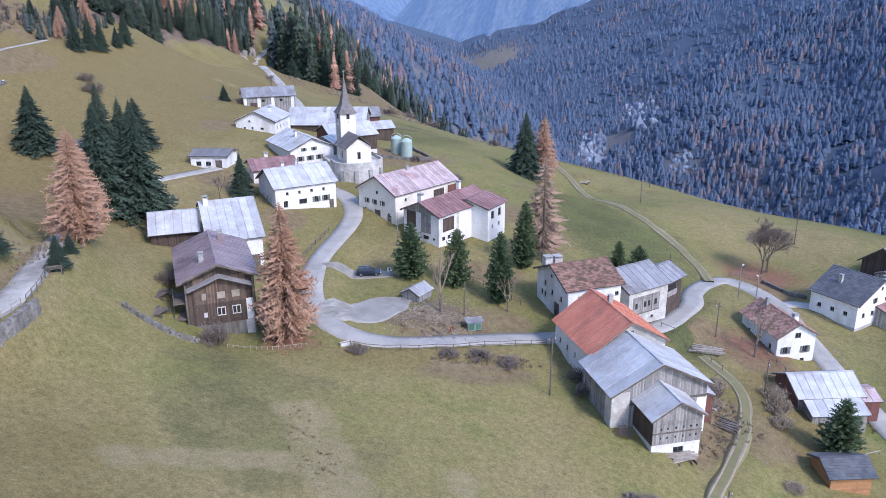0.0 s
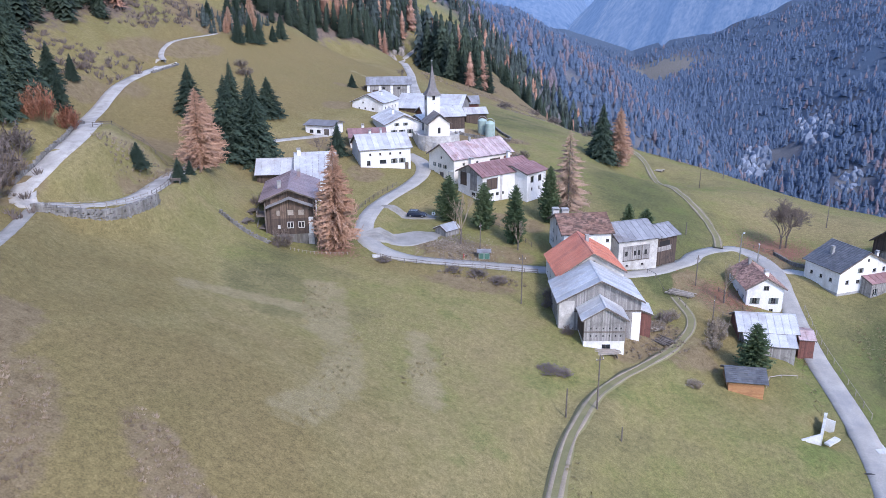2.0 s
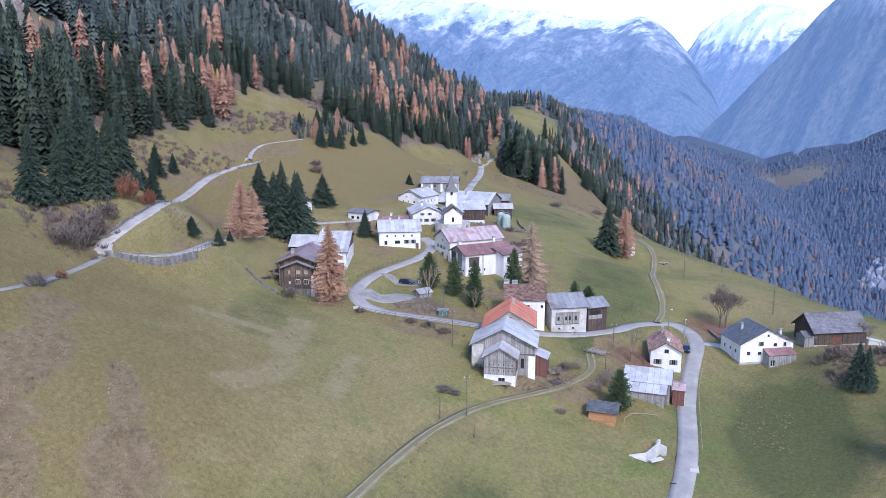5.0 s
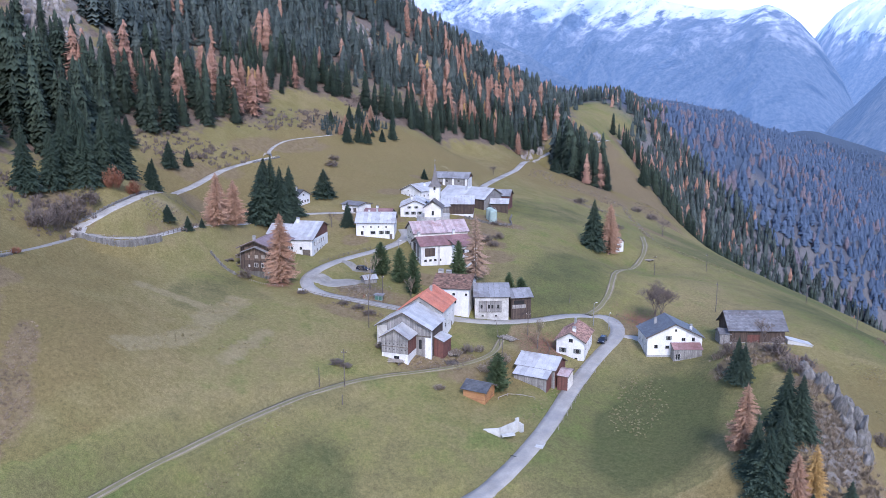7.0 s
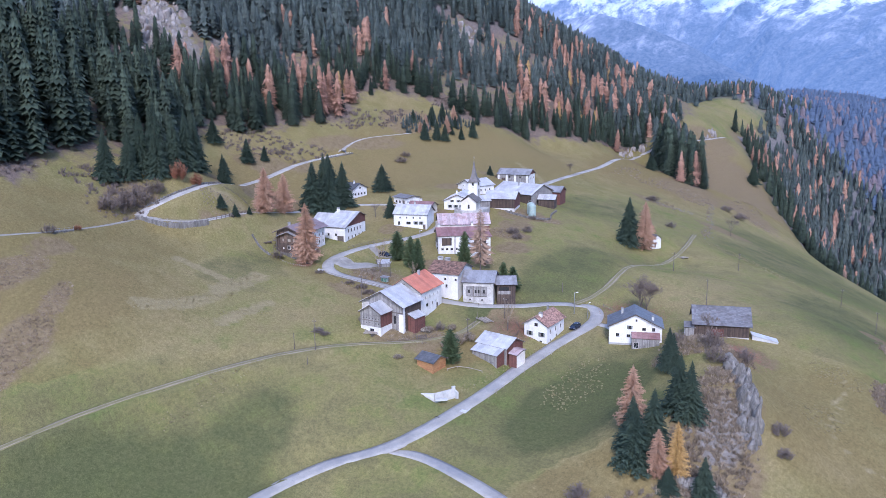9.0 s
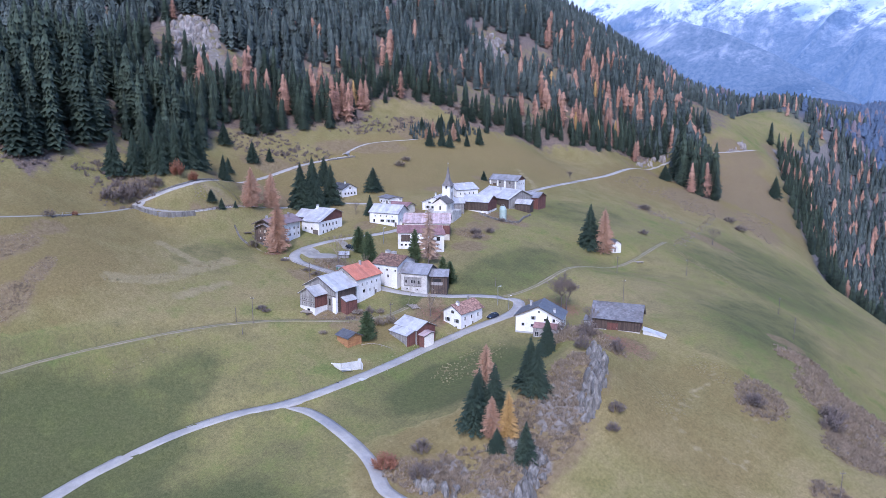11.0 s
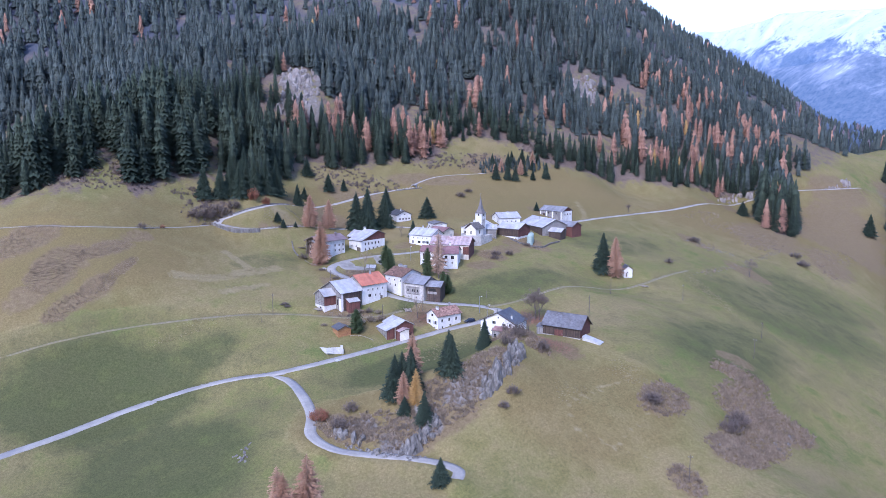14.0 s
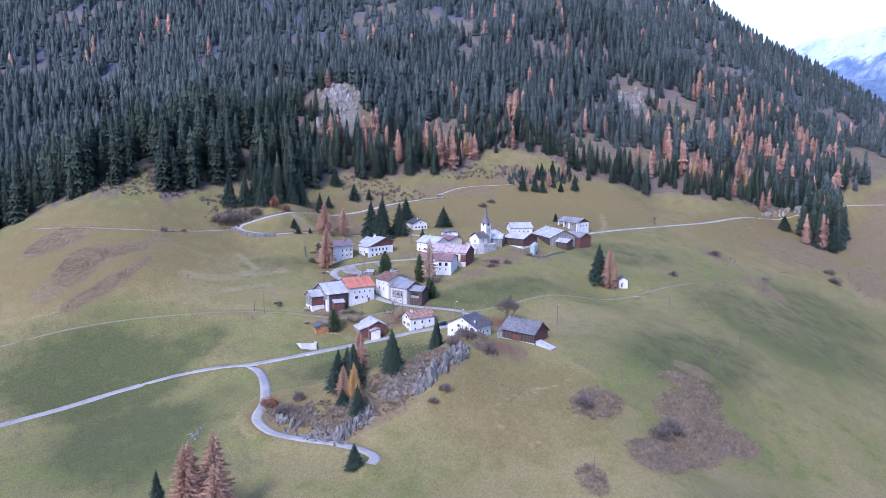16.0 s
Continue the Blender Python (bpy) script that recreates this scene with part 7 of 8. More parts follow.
def rock_mesh(seed, flat=0.6):
    """An angular block: a cut and cleft boulder one metre across."""
    r = random.Random(seed)
    bm = bmesh.new()
    bmesh.ops.create_icosphere(bm, subdivisions=2, radius=0.5)
    for _ in range(7):
        n = Vector((r.uniform(-1, 1), r.uniform(-1, 1), r.uniform(-1, 1))).normalized()
        cut = r.uniform(0.24, 0.42)
        for q in bm.verts:
            d = q.co.dot(n)
            if d > cut:
                q.co -= n * (d - cut)
    for q in bm.verts:
        q.co += Vector((r.uniform(-1, 1), r.uniform(-1, 1), r.uniform(-1, 1))) * 0.035
        q.co.x *= flat
    bmesh.ops.remove_doubles(bm, verts=bm.verts, dist=0.02)
    me = bpy.data.meshes.new("rock")
    bm.to_mesh(me)
    bm.free()
    me.materials.append(M["rock"])
    return me


ROCKS = [rock_mesh(s, 0.45 + 0.1 * (s % 5)) for s in range(9)]


def outcrop(name, label, line, half, count, low, high, seed, tilt=18, upright=1.0, material=""):
    """A broken rock face: blocks and slabs crowded along a line on the slope."""
    r = random.Random(seed)
    pts = curve_points(line, 1.0)
    x0, y0 = pts[len(pts) // 2]
    ob = thing(name, label, "rock", pose(x0, y0, at(x0, y0)))
    inv = ob.matrix_basis.inverted()
    for k in range(count):
        cx_, cy_ = pts[r.randrange(len(pts))]
        x, y = cx_ + r.gauss(0, half * 0.5), cy_ + r.gauss(0, half * 0.5)
        s = r.uniform(low, high) * (1 if r.random() < 0.75 else 1.7)
        m = pose(x, y, at(x, y) - 0.1 * s, r.uniform(-tilt, tilt), r.uniform(-tilt, tilt), 25 + r.gauss(0, 30)) @ Matrix.Diagonal((s * 1.35, s * 1.1, s * r.uniform(0.7, 1.45) * upright, 1))
        block = share("rock", ROCKS[r.randrange(9)], ob, inv @ m)
        if material:
            block.material_slots[0].link = "OBJECT"
            block.material_slots[0].material = M[material]
    return ob


outcrop("rock_outcrop", "grey limestone face with upright cleft slabs", [(112, 121), (118, 113.5), (122, 107), (125, 100.5)], 2.0, 130, 1.0, 2.6, 1, 10, 1.9)
outcrop("rock_outcrop", "low grey limestone ledge under the spruces", [(119.5, 81), (123, 82.5), (127, 84)], 1.3, 60, 0.8, 2.0, 2, 12, 1.5)
outcrop("rock_outcrop", "broken grey limestone face above the side road", [(127.5, 80), (129, 76), (129.5, 72)], 1.5, 70, 0.9, 2.3, 10, 14, 1.7)
outcrop("rock_outcrop", "weathered rocks beside the rust shrub", [(114, 58.5), (117, 60), (120.5, 63.5)], 1.3, 50, 0.7, 1.7, 11, 14, 1.5)
outcrop("rock_outcrop", "scattered grey stones in the scrub of the knoll", [(110, 100), (116, 92), (121, 86), (122, 76), (124, 69)], 2.4, 46, 0.4, 1.2, 12)
outcrop("rock_outcrop", "grey stones beside the side road bend", [(121, 60), (128, 66), (134, 75)], 1.6, 60, 0.5, 1.4, 3)
outcrop("rock_outcrop", "weathered rocks in the scrubby bank", [(158, 166), (160, 160), (154, 204)], 3, 36, 0.5, 1.4, 4)
outcrop("rock_outcrop", "pale cliff band high in the wood", [(-190, 140), (-195, 150), (-198, 160)], 11, 80, 1.4, 3.8, 5, 20, 1.3, "cliff_near")
outcrop("rock_outcrop", "broken pale cliff above the larches", [(-176, 132), (-181, 146), (-184, 158)], 9, 60, 1.2, 3.4, 13, 20, 1.4, "cliff_near")
outcrop("rock_outcrop", "pale cliff face among the spruces", [(-206, 380), (-214, 396), (-219, 412)], 10, 80, 1.6, 4.2, 6, 20, 1.4, "cliff_near")
outcrop("rock_outcrop", "lower pale cliff step among the spruces", [(-196, 366), (-200, 380), (-203, 390)], 7, 40, 1.4, 3.4, 14, 20, 1.5, "cliff_near")
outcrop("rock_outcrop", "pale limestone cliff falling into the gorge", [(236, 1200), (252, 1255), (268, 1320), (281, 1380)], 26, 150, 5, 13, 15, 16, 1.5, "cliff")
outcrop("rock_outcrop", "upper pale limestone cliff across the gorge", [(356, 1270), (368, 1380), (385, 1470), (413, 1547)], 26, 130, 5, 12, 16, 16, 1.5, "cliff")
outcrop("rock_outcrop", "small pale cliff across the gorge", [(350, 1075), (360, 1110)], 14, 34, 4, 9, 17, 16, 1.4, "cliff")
outcrop("rock_outcrop", "white rock cutting beside the high road", [(-96, 548), (-97, 566), (-101, 585)], 2.0, 46, 1.0, 2.6, 18, 12, 1.6, "cliff_near")
outcrop("rock_outcrop", "low bank of pale cleared stones", [(36, 272), (24, 302), (9.5, 336), (-8, 375), (-21, 408)], 2.6, 170, 0.3, 0.8, 19, 18, 0.7)
outcrop("rock_outcrop", "patch of grey stones in the far meadow", [(-22, 326), (-12, 335), (-4, 344)], 4.5, 130, 0.3, 0.8, 20, 18, 0.7)
outcrop("rock_outcrop", "scattered stones on the meadow knoll", [(104, 36), (110, 33)], 2.2, 26, 0.4, 1.2, 7)
outcrop("rock_outcrop", "pale rock face where the high road enters the wood", [(-106, 440), (-111, 466), (-108, 486)], 2.4, 60, 1.0, 2.8, 9, 12, 1.6, "cliff_near")

# ---- walls and fences ----


def stone_wall(name, label, line, low, tall, thick=0.55, seed=1, stone=0.55):
    """A dry wall of uneven stones along a line; low: how far its foot lies below the line's ground."""
    r = random.Random(seed)
    pts = curve_points(line, stone)
    z = height(pts[:, 0], pts[:, 1])
    ob = thing(name, label, "wall", pose(float(pts[0, 0]), float(pts[0, 1]), float(z[0])))
    inv = ob.matrix_basis.inverted()
    bm = bmesh.new()
    rows = max(1, round(tall / 0.36))
    for i in range(len(pts) - 1):
        d = pts[i + 1] - pts[i]
        ang = math.atan2(d[1], d[0])
        for j in range(rows):
            n = len(bm.verts)
            w, h = stone * r.uniform(0.45, 0.75), tall / rows * r.uniform(0.40, 0.62)
            t = thick / 2 * r.uniform(0.85, 1.1)
            vs = box(bm, -w, w, -t, t, -h, h)
            m = inv @ pose(pts[i, 0] + d[0] * (0.5 if j % 2 else 0.1), pts[i, 1] + d[1] * (0.5 if j % 2 else 0.1), float(z[i]) - low + (j + 0.5) * tall / rows, r.uniform(-8, 8), r.uniform(-10, 10), math.degrees(ang) + r.uniform(-14, 14))
            for q in vs:
                q.co = m @ (q.co * r.uniform(0.82, 1.08))
    part("stones", bm, "rock", ob)
    return ob


stone_wall("retaining_wall", "rough grey stone wall holding up the hairpin", [(-46.0, 81), (-45.9, 75), (-46.8, 69.2), (-49.8, 64), (-53.6, 60.8)], 2.3, 3.5, 0.7, 1)
stone_wall("retaining_wall", "rough stone wall above the hairpin road", [(-61.8, 68), (-63.2, 76), (-66.2, 87.5), (-75, 104)], 0.2, 0.9, 0.6, 2)
stone_wall("retaining_wall", "grey lane wall with a rail above", [(-36.2, 29.5), (-39.5, 36)], 1.8, 2.0, 0.6, 3)
stone_wall("retaining_wall", "low dry stone wall in front of the chalet", [(-42.5, 95), (-37, 94.3), (-33, 95.2)], 0.1, 0.7, 0.5, 4)
stone_wall("retaining_wall", "stone edging below the side road", [(112, 49.4), (119.1, 51.3), (123.6, 54.3), (128.6, 60.3), (133.2, 67.4)], 2.6, 2.4, 0.6, 5)
stone_wall("retaining_wall", "lookout parapet of pale stone on the upper road", [(-103.9, 177), (-104.1, 185), (-104.6, 192.5), (-106.8, 195)], 1.9, 2.4, 0.6, 6)
stone_wall("retaining_wall", "long low stone wall around the barnyard", [(-18, 201), (-8, 202.5), (-2.5, 209), (-6.5, 217), (-10, 226)], 0.3, 1.1, 0.5, 8)
stone_wall("retaining_wall", "dry stone wall by the road bend", [(66.5, 150), (69, 144), (72, 141.5)], 0.1, 0.9, 0.5, 9)

POST = bpy.data.meshes.new("post")
_bm = bmesh.new()
prism(_bm, (0, 0, 0), (0, 0, 1), 0.5, 6, 0.45)
_bm.to_mesh(POST)
_bm.free()
POST.materials.append(M["timber"])


def fence(name, label, line, spacing=2.4, tall=1.05, rails=2, rail_w=0.09, material="timber", post_w=0.13):
    pts = curve_points(line, 0.25)
    step_i = max(1, int(spacing / 0.25))
    keys = list(range(0, len(pts), step_i))
    z0 = at(*pts[0])
    ob = thing(name, label, "fence", pose(pts[0][0], pts[0][1], z0))
    spots = [Vector((pts[k][0] - pts[0][0], pts[k][1] - pts[0][1], at(*pts[k]) - z0)) for k in keys]
    for s in spots:
        p = share("post", POST, ob, Matrix.LocRotScale(s - Vector((0, 0, 0.3)), None, (post_w, post_w, tall + 0.35)))
        if material != "timber":
            p.material_slots[0].link = "OBJECT"
            p.material_slots[0].material = M[material]
    for a, b in zip(spots, spots[1:]):
        for k in range(rails):
            h = Vector((0, 0, tall * (0.92 - k * 0.45)))
            bm = bmesh.new()
            prism(bm, a + h, b + h, rail_w / 2, 5)
            part("rail", bm, material, ob)
    return ob


fence("fence", "brown two-rail timber fence along the upper road", [(-47.3, 81.5), (-48.5, 88), (-51.3, 97), (-55, 108)], 2.2, 1.1)
fence("railing", "weathered grey timber rail on the hairpin wall", [(-47.4, 80.5), (-47.5, 75), (-48.4, 70), (-51, 65.4), (-54, 62.4)], 2.2, 1.0, 2, 0.08, "timber_pale", 0.11)
fence("railing", "steel railing along the lower edge of the road", [(-13.5, 100.6), (-9, 99.9), (-0.3, 102.5), (8.2, 105.8), (16.5, 108.4)], 2.6, 0.9, 2, 0.1, "timber", 0.12)
fence("railing", "steel rail above the lane wall", [(-35.8, 28.5), (-40, 36.5)], 1.8, 1.0, 2, 0.06, "steel", 0.08)
fence("railing", "white-painted rail on the lookout wall", [(-103.9, 178), (-104.1, 185), (-104.6, 192.5)], 2.2, 1.0, 2, 0.07, "white_paint", 0.09)
fence("fence", "rail fence along the planted terrace", [(-58, 108), (-63.5, 98), (-66, 92)], 2.2, 1.0)
fence("fence", "timber fence beside the village street", [(-25.2, 122), (-24.6, 132), (-21.8, 144.5)], 2.4, 1.0)
fence("fence", "dark rail fence behind the pines", [(3.5, 129), (8.5, 126), (13, 121.5)], 2.0, 1.0)
fence("fence", "post fence along the lower road", [(69.4, 84), (68.2, 96), (67, 108), (66.8, 122)], 3.4, 1.0, 1, 0.07, "timber_pale")
fence("fence", "pale pole barrier across the grass", [(54.2, 86.2), (55.5, 89.6), (61.8, 93.5)], 3.2, 0.55, 1, 0.14, "timber_pale")
fence("fence", "rail fence around the farm garden", [(50, 108.5), (54.5, 109.5), (53.5, 116.5), (49, 120.5)], 2.4, 0.9)
fence("fence", "thin pasture fence below the farm", [(36.5, 119.3), (41, 112.8), (43.5, 108)], 2.6, 0.9, 1, 0.08)
fence("fence", "short pale palisade below the larch", [(-30, 97.2), (-24, 97.8), (-19, 99.4)], 0.8, 0.5, 1, 0.05, "timber_pale", 0.1)
fence("fence", "garden fence by the road bend", [(66.5, 151), (61.5, 150.5), (58, 150.2)], 2.4, 0.9, 2)

# ---- poles and lamps ----


def pole(x, y, tall, label, lamp=False, arm=True):
    ob = thing("street_lamp" if lamp else "utility_pole", label, "lamp" if lamp else "pole", pose(x, y, at(x, y) - 0.3, 0, 0, (x * 53) % 90))
    bm = bmesh.new()
    prism(bm, (0, 0, 0), (0, 0, tall + 0.3), 0.13, 8, 0.085)
    part("mast", bm, "steel" if lamp else "timber", ob)
    if lamp:
        bm = bmesh.new()
        prism(bm, (0, 0, tall + 0.2), (0.7, 0, tall + 0.35), 0.04, 6)
        part("arm", bm, "steel", ob)
        part("lamp_head", boxed((0.5, 1.05, -0.14, 0.14, tall + 0.28, tall + 0.42)), "white_paint", ob)
    elif arm:
        a = part("cross_arm", boxed((-0.6, 0.6, -0.05, 0.05, tall - 0.5, tall - 0.38)), "timber", ob)
        for dx in (-0.5, 0.0, 0.5):
            bm = bmesh.new()
            prism(bm, (dx, 0, tall - 0.38), (dx, 0, tall - 0.2), 0.04, 6)
            part("insulator", bm, "white_paint", a)
    return ob


for x, y, h in ((14.0, 93.6, 9.0), (46, 119.5, 6.4), (47.3, 101.9, 5.8), (27.8, 65.6, 8.4), (3.2, 115.1, 5.4), (117.9, 220.6, 8.0), (82.6, 171.5, 9.0), (46.3, 148, 3.0), (169, 137, 8.0), (55, 205, 7), (100, 246, 7), (66, 236, 7)):
    pole(x, y, h, "weathered wooden utility pole in the meadow", False, h > 4)
pole(23.7, 62.2, 4.4, "short wooden post in the meadow", False, False)
pole(31.2, 60.4, 2.2, "short wooden post in the meadow", False, False)
pole(57.0, 138.5, 6.4, "steel street lamp at the road bend", True)
pole(61.0, 139.6, 4.6, "steel street lamp at the junction", True)
pole(-8.4, 140.5, 6.5, "steel street lamp by the village street", True)

# ---- vehicles ----


def car(x, y, z, turn, label, paint="car_paint"):
    ob = thing("car", label, "car", pose(x, y, z, 0, 0, turn))
    bm = bmesh.new()
    # half outlines of the body, from nose to tail: x, half width, sill, waist
    stations = [(-2.15, 0.62, 0.42, 0.62), (-2.0, 0.80, 0.28, 0.74), (-1.2, 0.87, 0.22, 0.90), (-0.6, 0.88, 0.22, 0.95), (0.9, 0.88, 0.22, 0.98), (1.8, 0.86, 0.24, 0.98), (2.1, 0.80, 0.34, 0.90), (2.2, 0.70, 0.45, 0.72)]
    rings = []
    for px_, hw, lo, hi in stations:
        rings.append([bm.verts.new((px_, s * w_, zz)) for s, w_, zz in ((-1, hw * 0.92, lo), (-1, hw, (lo + hi) / 2), (-1, hw * 0.93, hi), (1, hw * 0.93, hi), (1, hw, (lo + hi) / 2), (1, hw * 0.92, lo))])
    for a, b in zip(rings, rings[1:]):
        for k in range(6):
            bm.faces.new((a[k], a[(k + 1) % 6], b[(k + 1) % 6], b[k]))
    bm.faces.new(rings[0][::-1])
    bm.faces.new(rings[-1])
    body = part("body", bm, paint, ob)
    bm = bmesh.new()
    lower = [(-0.95, 0.80, 0.93), (2.0, 0.78, 0.95)]
    upper = [(-0.25, 0.62, 1.42), (1.75, 0.60, 1.42)]
    q = [bm.verts.new((px_, s * w_, zz)) for px_, w_, zz in (*lower, *upper) for s in (-1, 1)]
    for f in ((0, 1, 5, 4), (2, 0, 4, 6), (1, 3, 7, 5), (3, 2, 6, 7), (4, 5, 7, 6)):
        bm.faces.new([q[i] for i in f])
    part("windows", bm, "glass", ob)
    part("roof", boxed((-0.22, 1.72, -0.61, 0.61, 1.41, 1.46)), paint, ob)
    part("roof_rail", boxed((-0.1, 1.6, -0.60, -0.56, 1.46, 1.51), (-0.1, 1.6, 0.56, 0.60, 1.46, 1.51)), "steel", ob)
    for s in (-1, 1):
        for wx in (-1.35, 1.35):
            bm = bmesh.new()
            prism(bm, (wx, s * 0.70, 0.31), (wx, s * 0.90, 0.31), 0.31, 16)
            tyre = part("tyre", bm, "rubber", ob)
            bm = bmesh.new()
            prism(bm, (wx, s * 0.90, 0.31), (wx, s * 0.92, 0.31), 0.19, 12)
            part("rim", bm, "steel", tyre)
        part("headlight", boxed((-2.1, -1.98, s * 0.62 - 0.14, s * 0.62 + 0.14, 0.58, 0.72)), "white_paint", body)
        part("tail_light", boxed((2.08, 2.17, s * 0.66 - 0.1, s * 0.66 + 0.1, 0.62, 0.84)), "red_paint", body)
        part("mirror", boxed((-0.75, -0.6, s * 0.92 - 0.08, s * 0.92 + 0.08, 0.95, 1.08)), paint, body)
    return ob


car(-13.0, 128.0, at(-13.0, 128.0) + 0.19, 182, "dark blue estate car parked on gravel")
car(62.2, 131.2, at(62.2, 131.2), 95, "dark car parked beside the small house")

# ---- odds and ends ----


def tank(x, y, r, tall, label):
    ob = thing("tank", label, "tank", pose(x, y, at(x, y) - 0.2))
    bm = bmesh.new()
    prism(bm, (0, 0, 0), (0, 0, tall), r, 24)
    part("shell", bm, "silo_green", ob)
    bm = bmesh.new()
    prism(bm, (0, 0, tall), (0, 0, tall + r * 0.35), r, 24, r * 0.55)
    prism(bm, (0, 0, tall + r * 0.35), (0, 0, tall + r * 0.45), r * 0.5, 16, r * 0.3)
    part("lid", bm, "silo_green", ob)
    bm = bmesh.new()
    last = None
    for k in range(13):
        g = math.pi * k / 12
        p = Vector((r * 0.95 * math.cos(g), 0, tall + r * 0.95 * math.sin(g)))
        if last is not None:
            prism(bm, last, p, 0.06, 6)
        last = p
    part("hoop", bm, "steel", ob)
    bm = bmesh.new()
    for k in range(4):
        z = tall * (k + 0.5) / 4
        prism(bm, (0, 0, z), (0, 0, z + 0.07), r + 0.03, 24)
    part("band", bm, "steel", ob)
    return ob


tank(-8.6, 206.4, 1.55, 4.6, "pale green upright tank with hoop beside the barnyard")
tank(-11.4, 209.0, 1.45, 4.4, "pale green upright tank beside its twin")


def culvert():
    ob = thing("culvert_wall", "white concrete wing walls of a culvert by the road", "wall", pose(61.2, 74.4, at(61.2, 74.4)))
    m = ob.matrix_basis.inverted()

    def slab(name, pts, lo, hi, thick, label=""):
        bm = bmesh.new()
        a, b = Vector((*pts[0], 0)), Vector((*pts[1], 0))
        n = (b - a).cross(Vector((0, 0, 1))).normalized() * thick
        q = []
        for p, (zl, zh) in ((a, (lo[0], hi[0])), (b, (lo[1], hi[1]))):
            for o in (Vector((0, 0, 0)), n):
                q += [bm.verts.new(m @ (p + o + Vector((0, 0, zl)))), bm.verts.new(m @ (p + o + Vector((0, 0, zh))))]
        for f in ((0, 4, 5, 1), (2, 3, 7, 6), (0, 2, 6, 4), (1, 5, 7, 3), (0, 1, 3, 2), (4, 6, 7, 5)):
            bm.faces.new([q[i] for i in f])
        part(name, bm, "white_concrete", ob, label)

    slab("main_wall", ((59.9, 75.4), (61.6, 80.6)), (-4.6, -4.6), (-1.35, -1.2), 0.35)
    slab("wing_wall", ((57.0, 73.9), (59.9, 75.4)), (-2.6, -4.6), (-1.65, -1.35), 0.3)
    slab("side_wall", ((61.6, 80.6), (63.2, 80.2)), (-4.0, -3.4), (-1.4, -1.7), 0.3)
    slab("pier", ((61.3, 79.8), (61.6, 80.6)), (-1.3, -1.3), (-0.6, -0.6), 0.4)
    slab("apron", ((60.5, 75.0), (62.4, 77.0)), (-2.75, -2.75), (-2.45, -2.45), 0.9, "flat white slab at the wall's foot")
    bm = boxed((-0.8, 0.8, -1.2, 1.2, -0.5, 0.12))
    part("kerb_slab", bm, "white_concrete", ob, "white concrete slab beside the road", ob.matrix_basis.inverted() @ pose(68.6, 76.4, at(68.6, 76.4), 0, 0, 8))
    bm = boxed((-2.1, 2.1, -0.14, 0.14, 0.0, 0.03))
    part("grating", bm, "black", ob, "dark drain grating across the road", ob.matrix_basis.inverted() @ pose(66.9, 70.6, at(66.9, 70.6) + 0.12, 0, 0, 8))
    return ob


culvert()


def plank_pile(x, y, turn, label, count, length, seed, spread_=1.0, material="timber"):
    r = random.Random(seed)
    ob = thing("timber_pile", label, "timber", pose(x, y, at(x, y), 0, 0, turn))
    for k in range(count):
        w = r.uniform(0.14, 0.3)
        z = 0.25 + 0.14 * (k // 6)
        part("beam", boxed((-length / 2 * r.uniform(0.8, 1), length / 2 * r.uniform(0.8, 1), -w / 2, w / 2, -0.06, 0.06)), material, ob, "", pose(r.uniform(-0.4, 0.4), (k % 6 - 2.5) * 0.42 * spread_, z, r.uniform(-4, 4), r.uniform(-2, 2), r.uniform(-7, 7)))
    part("bearer", boxed((-length * 0.35, -length * 0.3, -1.4, 1.4, -0.2, 0.18), (length * 0.3, length * 0.35, -1.4, 1.4, -0.2, 0.18)), "timber", ob)
    return ob


plank_pile(42.8, 114.6, -20, "stack of pale sawn beams beside the track", 16, 5.4, 1, 1.1, "timber_pale")
plank_pile(36.6, 96.8, -55, "heap of old planks leaning by the barn", 14, 4.0, 2, 1.0, "timber_pale")
plank_pile(38.4, 93.0, -40, "loose weathered boards on the ground", 10, 3.2, 3, 1.3, "timber")
plank_pile(29.2, 83.0, 12, "firewood and boards under the stable wall", 12, 3.6, 4, 0.7, "timber_pale")
plank_pile(-41.0, 104.6, 70, "timber rack with boards beside the chalet", 8, 3.0, 5, 0.8, "timber")
plank_pile(-39.6, 99.0, 75, "timber rack with boards beside the chalet", 8, 3.0, 6, 0.8, "timber")
plank_pile(-4.0, 206.0, 30, "scrap timber in the barnyard", 12, 3.6, 7, 1.4, "timber")
plank_pile(45.0, 233.5, 60, "boards beside the tiny cabin", 8, 3.0, 8, 1.0, "timber_pale")


def bench(x, y, turn, label):
    ob = thing("bench", label, "bench", pose(x, y, at(x, y), 0, 0, turn))
    for k in range(3):
        part("slat", boxed((-0.9, 0.9, -0.22 + 0.16 * k, -0.09 + 0.16 * k, 0.43, 0.48)), "timber", ob)
    for k in range(2):
        part("back_slat", boxed((-0.9, 0.9, 0.26, 0.3, 0.6 + 0.2 * k, 0.74 + 0.2 * k)), "timber", ob)
    for sx in (-0.7, 0.7):
        part("leg", boxed((sx - 0.05, sx + 0.05, -0.2, 0.3, -0.2, 0.43), (sx - 0.05, sx + 0.05, 0.24, 0.3, 0.43, 0.95)), "timber", ob)
    return ob


bench(-48.6, 91.4, 200, "weathered wooden bench below the road")


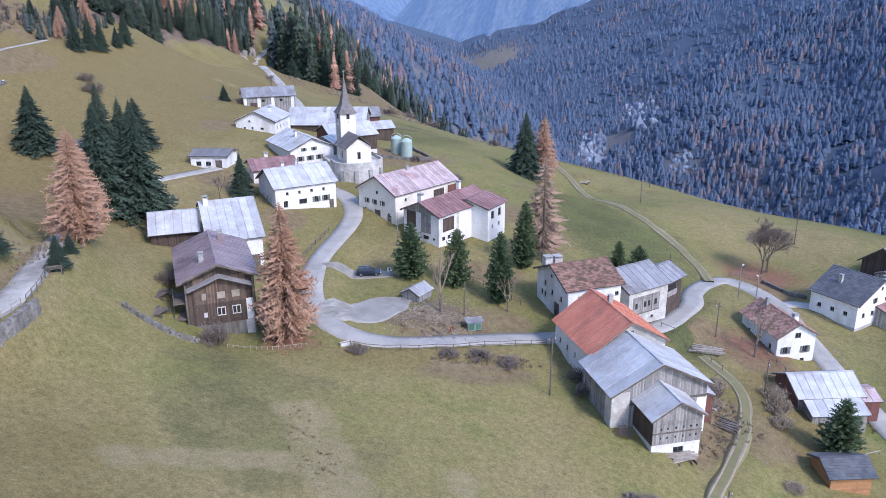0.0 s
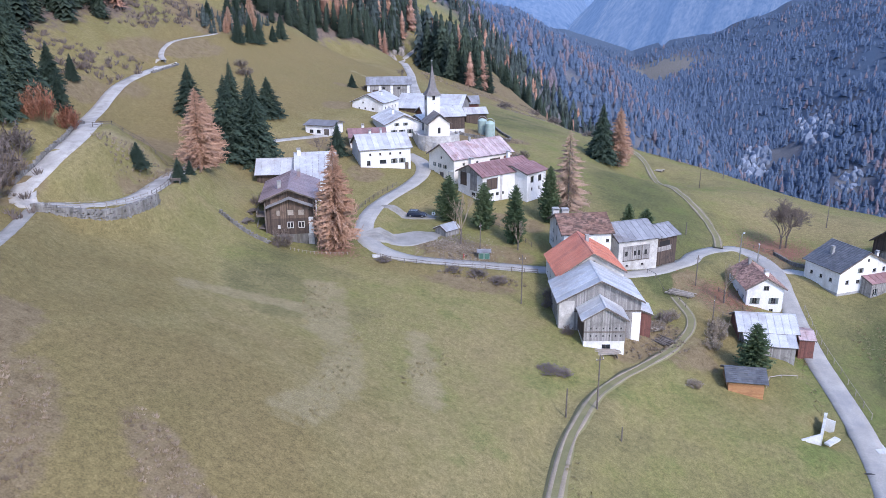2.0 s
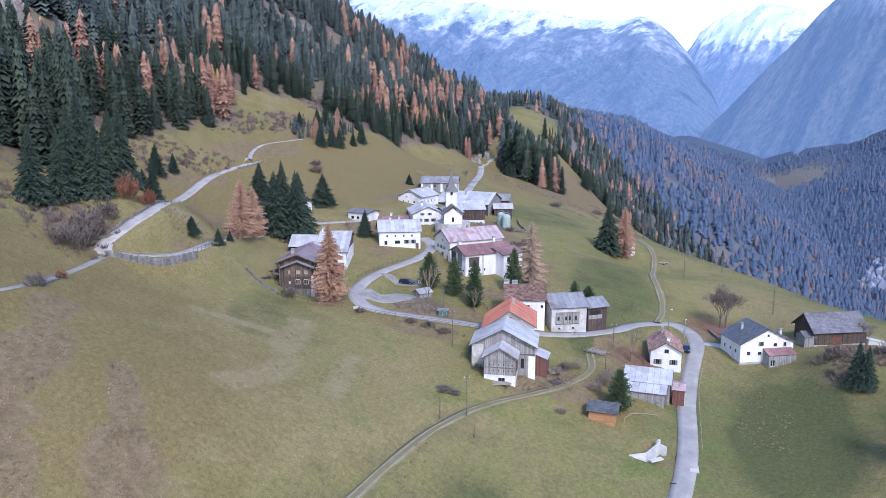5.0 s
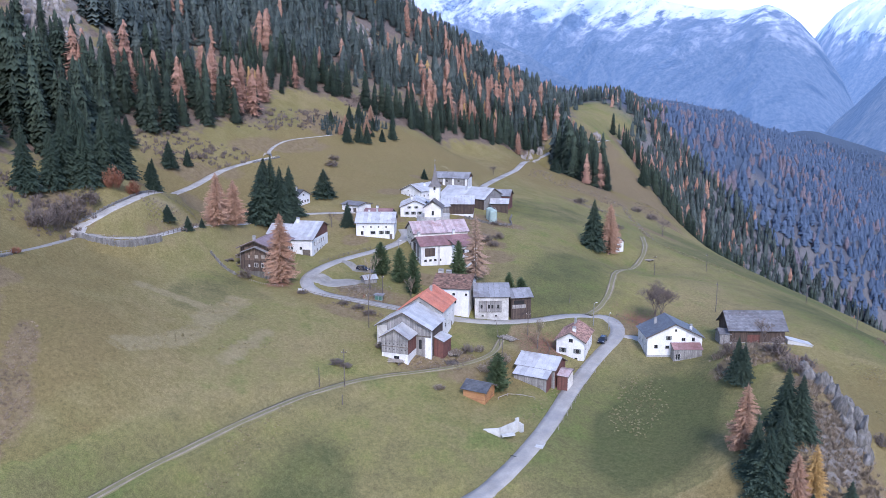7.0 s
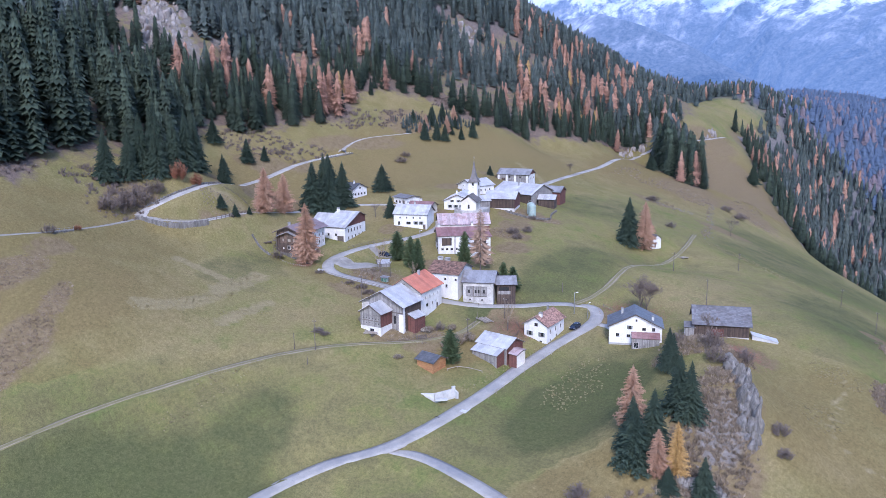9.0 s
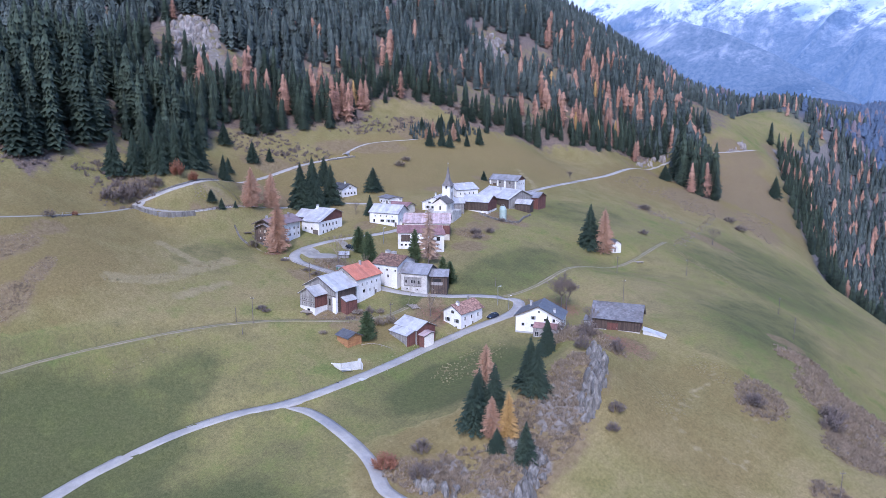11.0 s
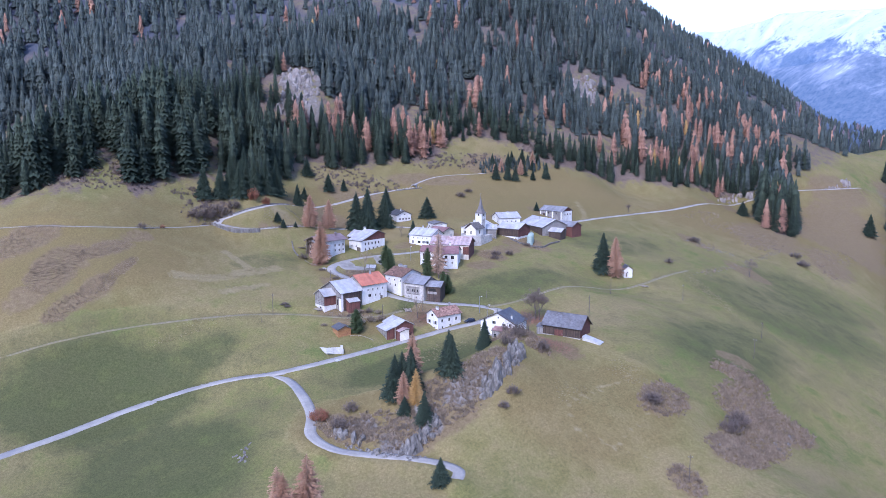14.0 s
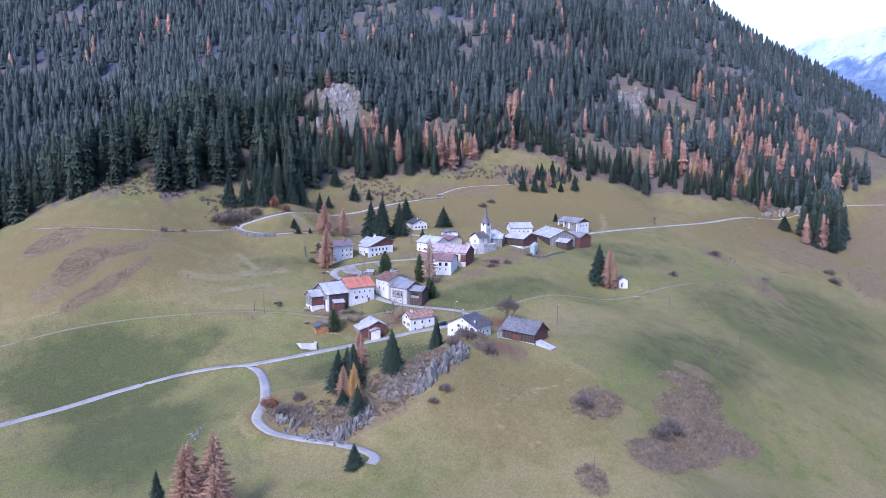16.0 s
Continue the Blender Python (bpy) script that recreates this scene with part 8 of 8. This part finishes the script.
def bin_shelter(x, y, turn):
    z = at(x, y)
    ob = thing("bin_shelter", "small shelter with two green bins under a grey roof", "shelter", pose(x, y, z, 0, 0, turn))
    for sx in (-0.55, 0.55):
        b = part("bin", boxed((sx - 0.48, sx + 0.48, -0.5, 0.5, 0.05, 1.3)), "silo_green", ob)
        part("bin_door", boxed((sx - 0.4, sx + 0.4, -0.54, -0.5, 0.15, 1.15)), "green_paint", b)
    for sx in (-1.15, 1.15):
        for sy in (-0.55, 0.55):
            part("post", boxed((sx - 0.05, sx + 0.05, sy - 0.05, sy + 0.05, -0.2, 1.55)), "timber", ob)
    part("roof", boxed((-1.4, 1.4, -0.85, 0.85, 0, 0.07)), "metal_grey", ob, "", pose(0, 0, 1.6, 8))
    return ob


bin_shelter(4.6, 111.4, 12)
house("hut", "small grey plank hut with a slatted tin roof", (-5.6, 117.4), (-3.2, 121.0), (1.9, 1.9), 14.4, 13.4, 11.2, "wood_grey", "metal_light", category="hut", over=(0.3, 0.3), panel=0.6)
house("porch", "low timber porch with a bright red sheet roof", (79.9, 131.34), (86.23, 135.16), (0.3, 2.7), 4.3, (4.25, 3.4), 0.6, "wood_grey", "metal_red", category="porch", over=(0.15, 0.15), windows=[("R", 0.5, 0.0, 1.2, 1.6, "white")])
house("shed", "small lean-to shed with dark roof at the barn", (88.4, 144.6), (91.2, 146.0), (2.2, 2.4), 6.0, 5.0, 1.8, "wood_grey", "slate_grey", "slate", category="shed", over=(0.2, 0.2))


def hydrant(x, y):
    ob = thing("hydrant", "red hydrant post on the leafy bank", "hydrant", pose(x, y, at(x, y) - 0.1))
    bm = bmesh.new()
    prism(bm, (0, 0, 0), (0, 0, 1.0), 0.11, 10)
    part("post", bm, "red_paint", ob)
    bm = bmesh.new()
    prism(bm, (0, 0, 1.0), (0, 0, 1.16), 0.14, 10, 0.06)
    part("cap", bm, "red_paint", ob)
    part("outlet", boxed((-0.2, 0.2, -0.05, 0.05, 0.7, 0.8)), "steel", ob)


hydrant(0.9, 109.4)


def planter(x, y, turn):
    ob = thing("planter", "pale concrete planter at the road edge", "planter", pose(x, y, at(x, y), 0, 0, turn))
    part("trough", boxed((-0.9, 0.9, -0.3, 0.3, 0, 0.1), (-0.9, 0.9, -0.3, -0.22, 0.1, 0.55), (-0.9, 0.9, 0.22, 0.3, 0.1, 0.55), (-0.9, -0.82, -0.22, 0.22, 0.1, 0.55), (0.82, 0.9, -0.22, 0.22, 0.1, 0.55)), "white_concrete", ob)
    part("soil", boxed((-0.82, 0.82, -0.22, 0.22, 0.1, 0.48)), "track", ob)


planter(-14.2, 100.9, 25)


def notice(x, y, turn):
    ob = thing("sign", "small white notice board on a post", "sign", pose(x, y, at(x, y) - 0.2, 0, 0, turn))
    bm = bmesh.new()
    prism(bm, (0, 0, 0), (0, 0, 1.5), 0.04, 6)
    part("post", bm, "steel", ob)
    board = part("board", boxed((-0.4, 0.4, -0.03, 0.0, 0.75, 1.5)), "white_paint", ob)
    part("marking", boxed((-0.16, 0.16, -0.036, -0.03, 0.95, 1.3)), "black", board)


notice(-9.4, 128.6, 10)


def barn_ramp():
    """A ramp with a sheet-covered parapet at the end of the large barn."""
    ob = thing("ramp", "pale covered ramp leading into the large barn", "ramp", pose(103.6, 153.2, 2.2, 0, 0, 29))
    bm = bmesh.new()
    q = [bm.verts.new(p) for p in ((0, -2.4, -1.5), (6.4, -2.4, -2.5), (6.4, 0.6, -2.5), (0, 0.6, -1.5), (0, -2.4, 1.6), (6.4, -2.4, -0.1), (6.4, 0.6, -0.1), (0, 0.6, 1.6))]
    for f in ((3, 2, 1, 0), (4, 5, 6, 7), (0, 1, 5, 4), (1, 2, 6, 5), (2, 3, 7, 6), (3, 0, 4, 7)):
        bm.faces.new([q[i] for i in f])
    part("wall", bm, "white_concrete", ob)
    bm = bmesh.new()
    q = [bm.verts.new(p) for p in ((-0.2, -2.6, 1.62), (6.6, -2.6, -0.12), (6.6, 0.8, -0.12), (-0.2, 0.8, 1.62), (-0.2, -2.6, 1.74), (6.6, -2.6, 0.0), (6.6, 0.8, 0.0), (-0.2, 0.8, 1.74))]
    for f in ((3, 2, 1, 0), (4, 5, 6, 7), (0, 1, 5, 4), (1, 2, 6, 5), (2, 3, 7, 6), (3, 0, 4, 7)):
        bm.faces.new([q[i] for i in f])
    part("covering", bm, "metal_light", ob)


barn_ramp()


def seedlings():
    """Rows of small planted tufts on the terraced bank by the hairpin."""
    rs = np.random.RandomState(5)
    gx, gy = np.meshgrid(np.arange(0, 7, 1.0), np.arange(0, 18, 1.1))
    a = radians(-18)
    x = -57.5 + (gx * math.cos(a) - gy * math.sin(a)).ravel() - 4 + rs.uniform(-0.12, 0.12, gx.size)
    y = 88 + (gx * math.sin(a) + gy * math.cos(a)).ravel() + rs.uniform(-0.12, 0.12, gx.size)
    rows = np.stack([x, y, height(x, y) - 0.05, rs.uniform(0.5, 0.9, len(x)), rs.uniform(0.7, 1.0, len(x)), rs.uniform(0, 6.28, len(x)), 0 * x], -1)
    v, f, _ = spread([shrub_stub(70), shrub_stub(71)], rows)
    return tagged(new("seedlings", mesh_from("seedlings", v, f, M["twig_pale"])), "rows of small planted tufts on a bare terrace", "plants", kind="stuff")


seedlings()
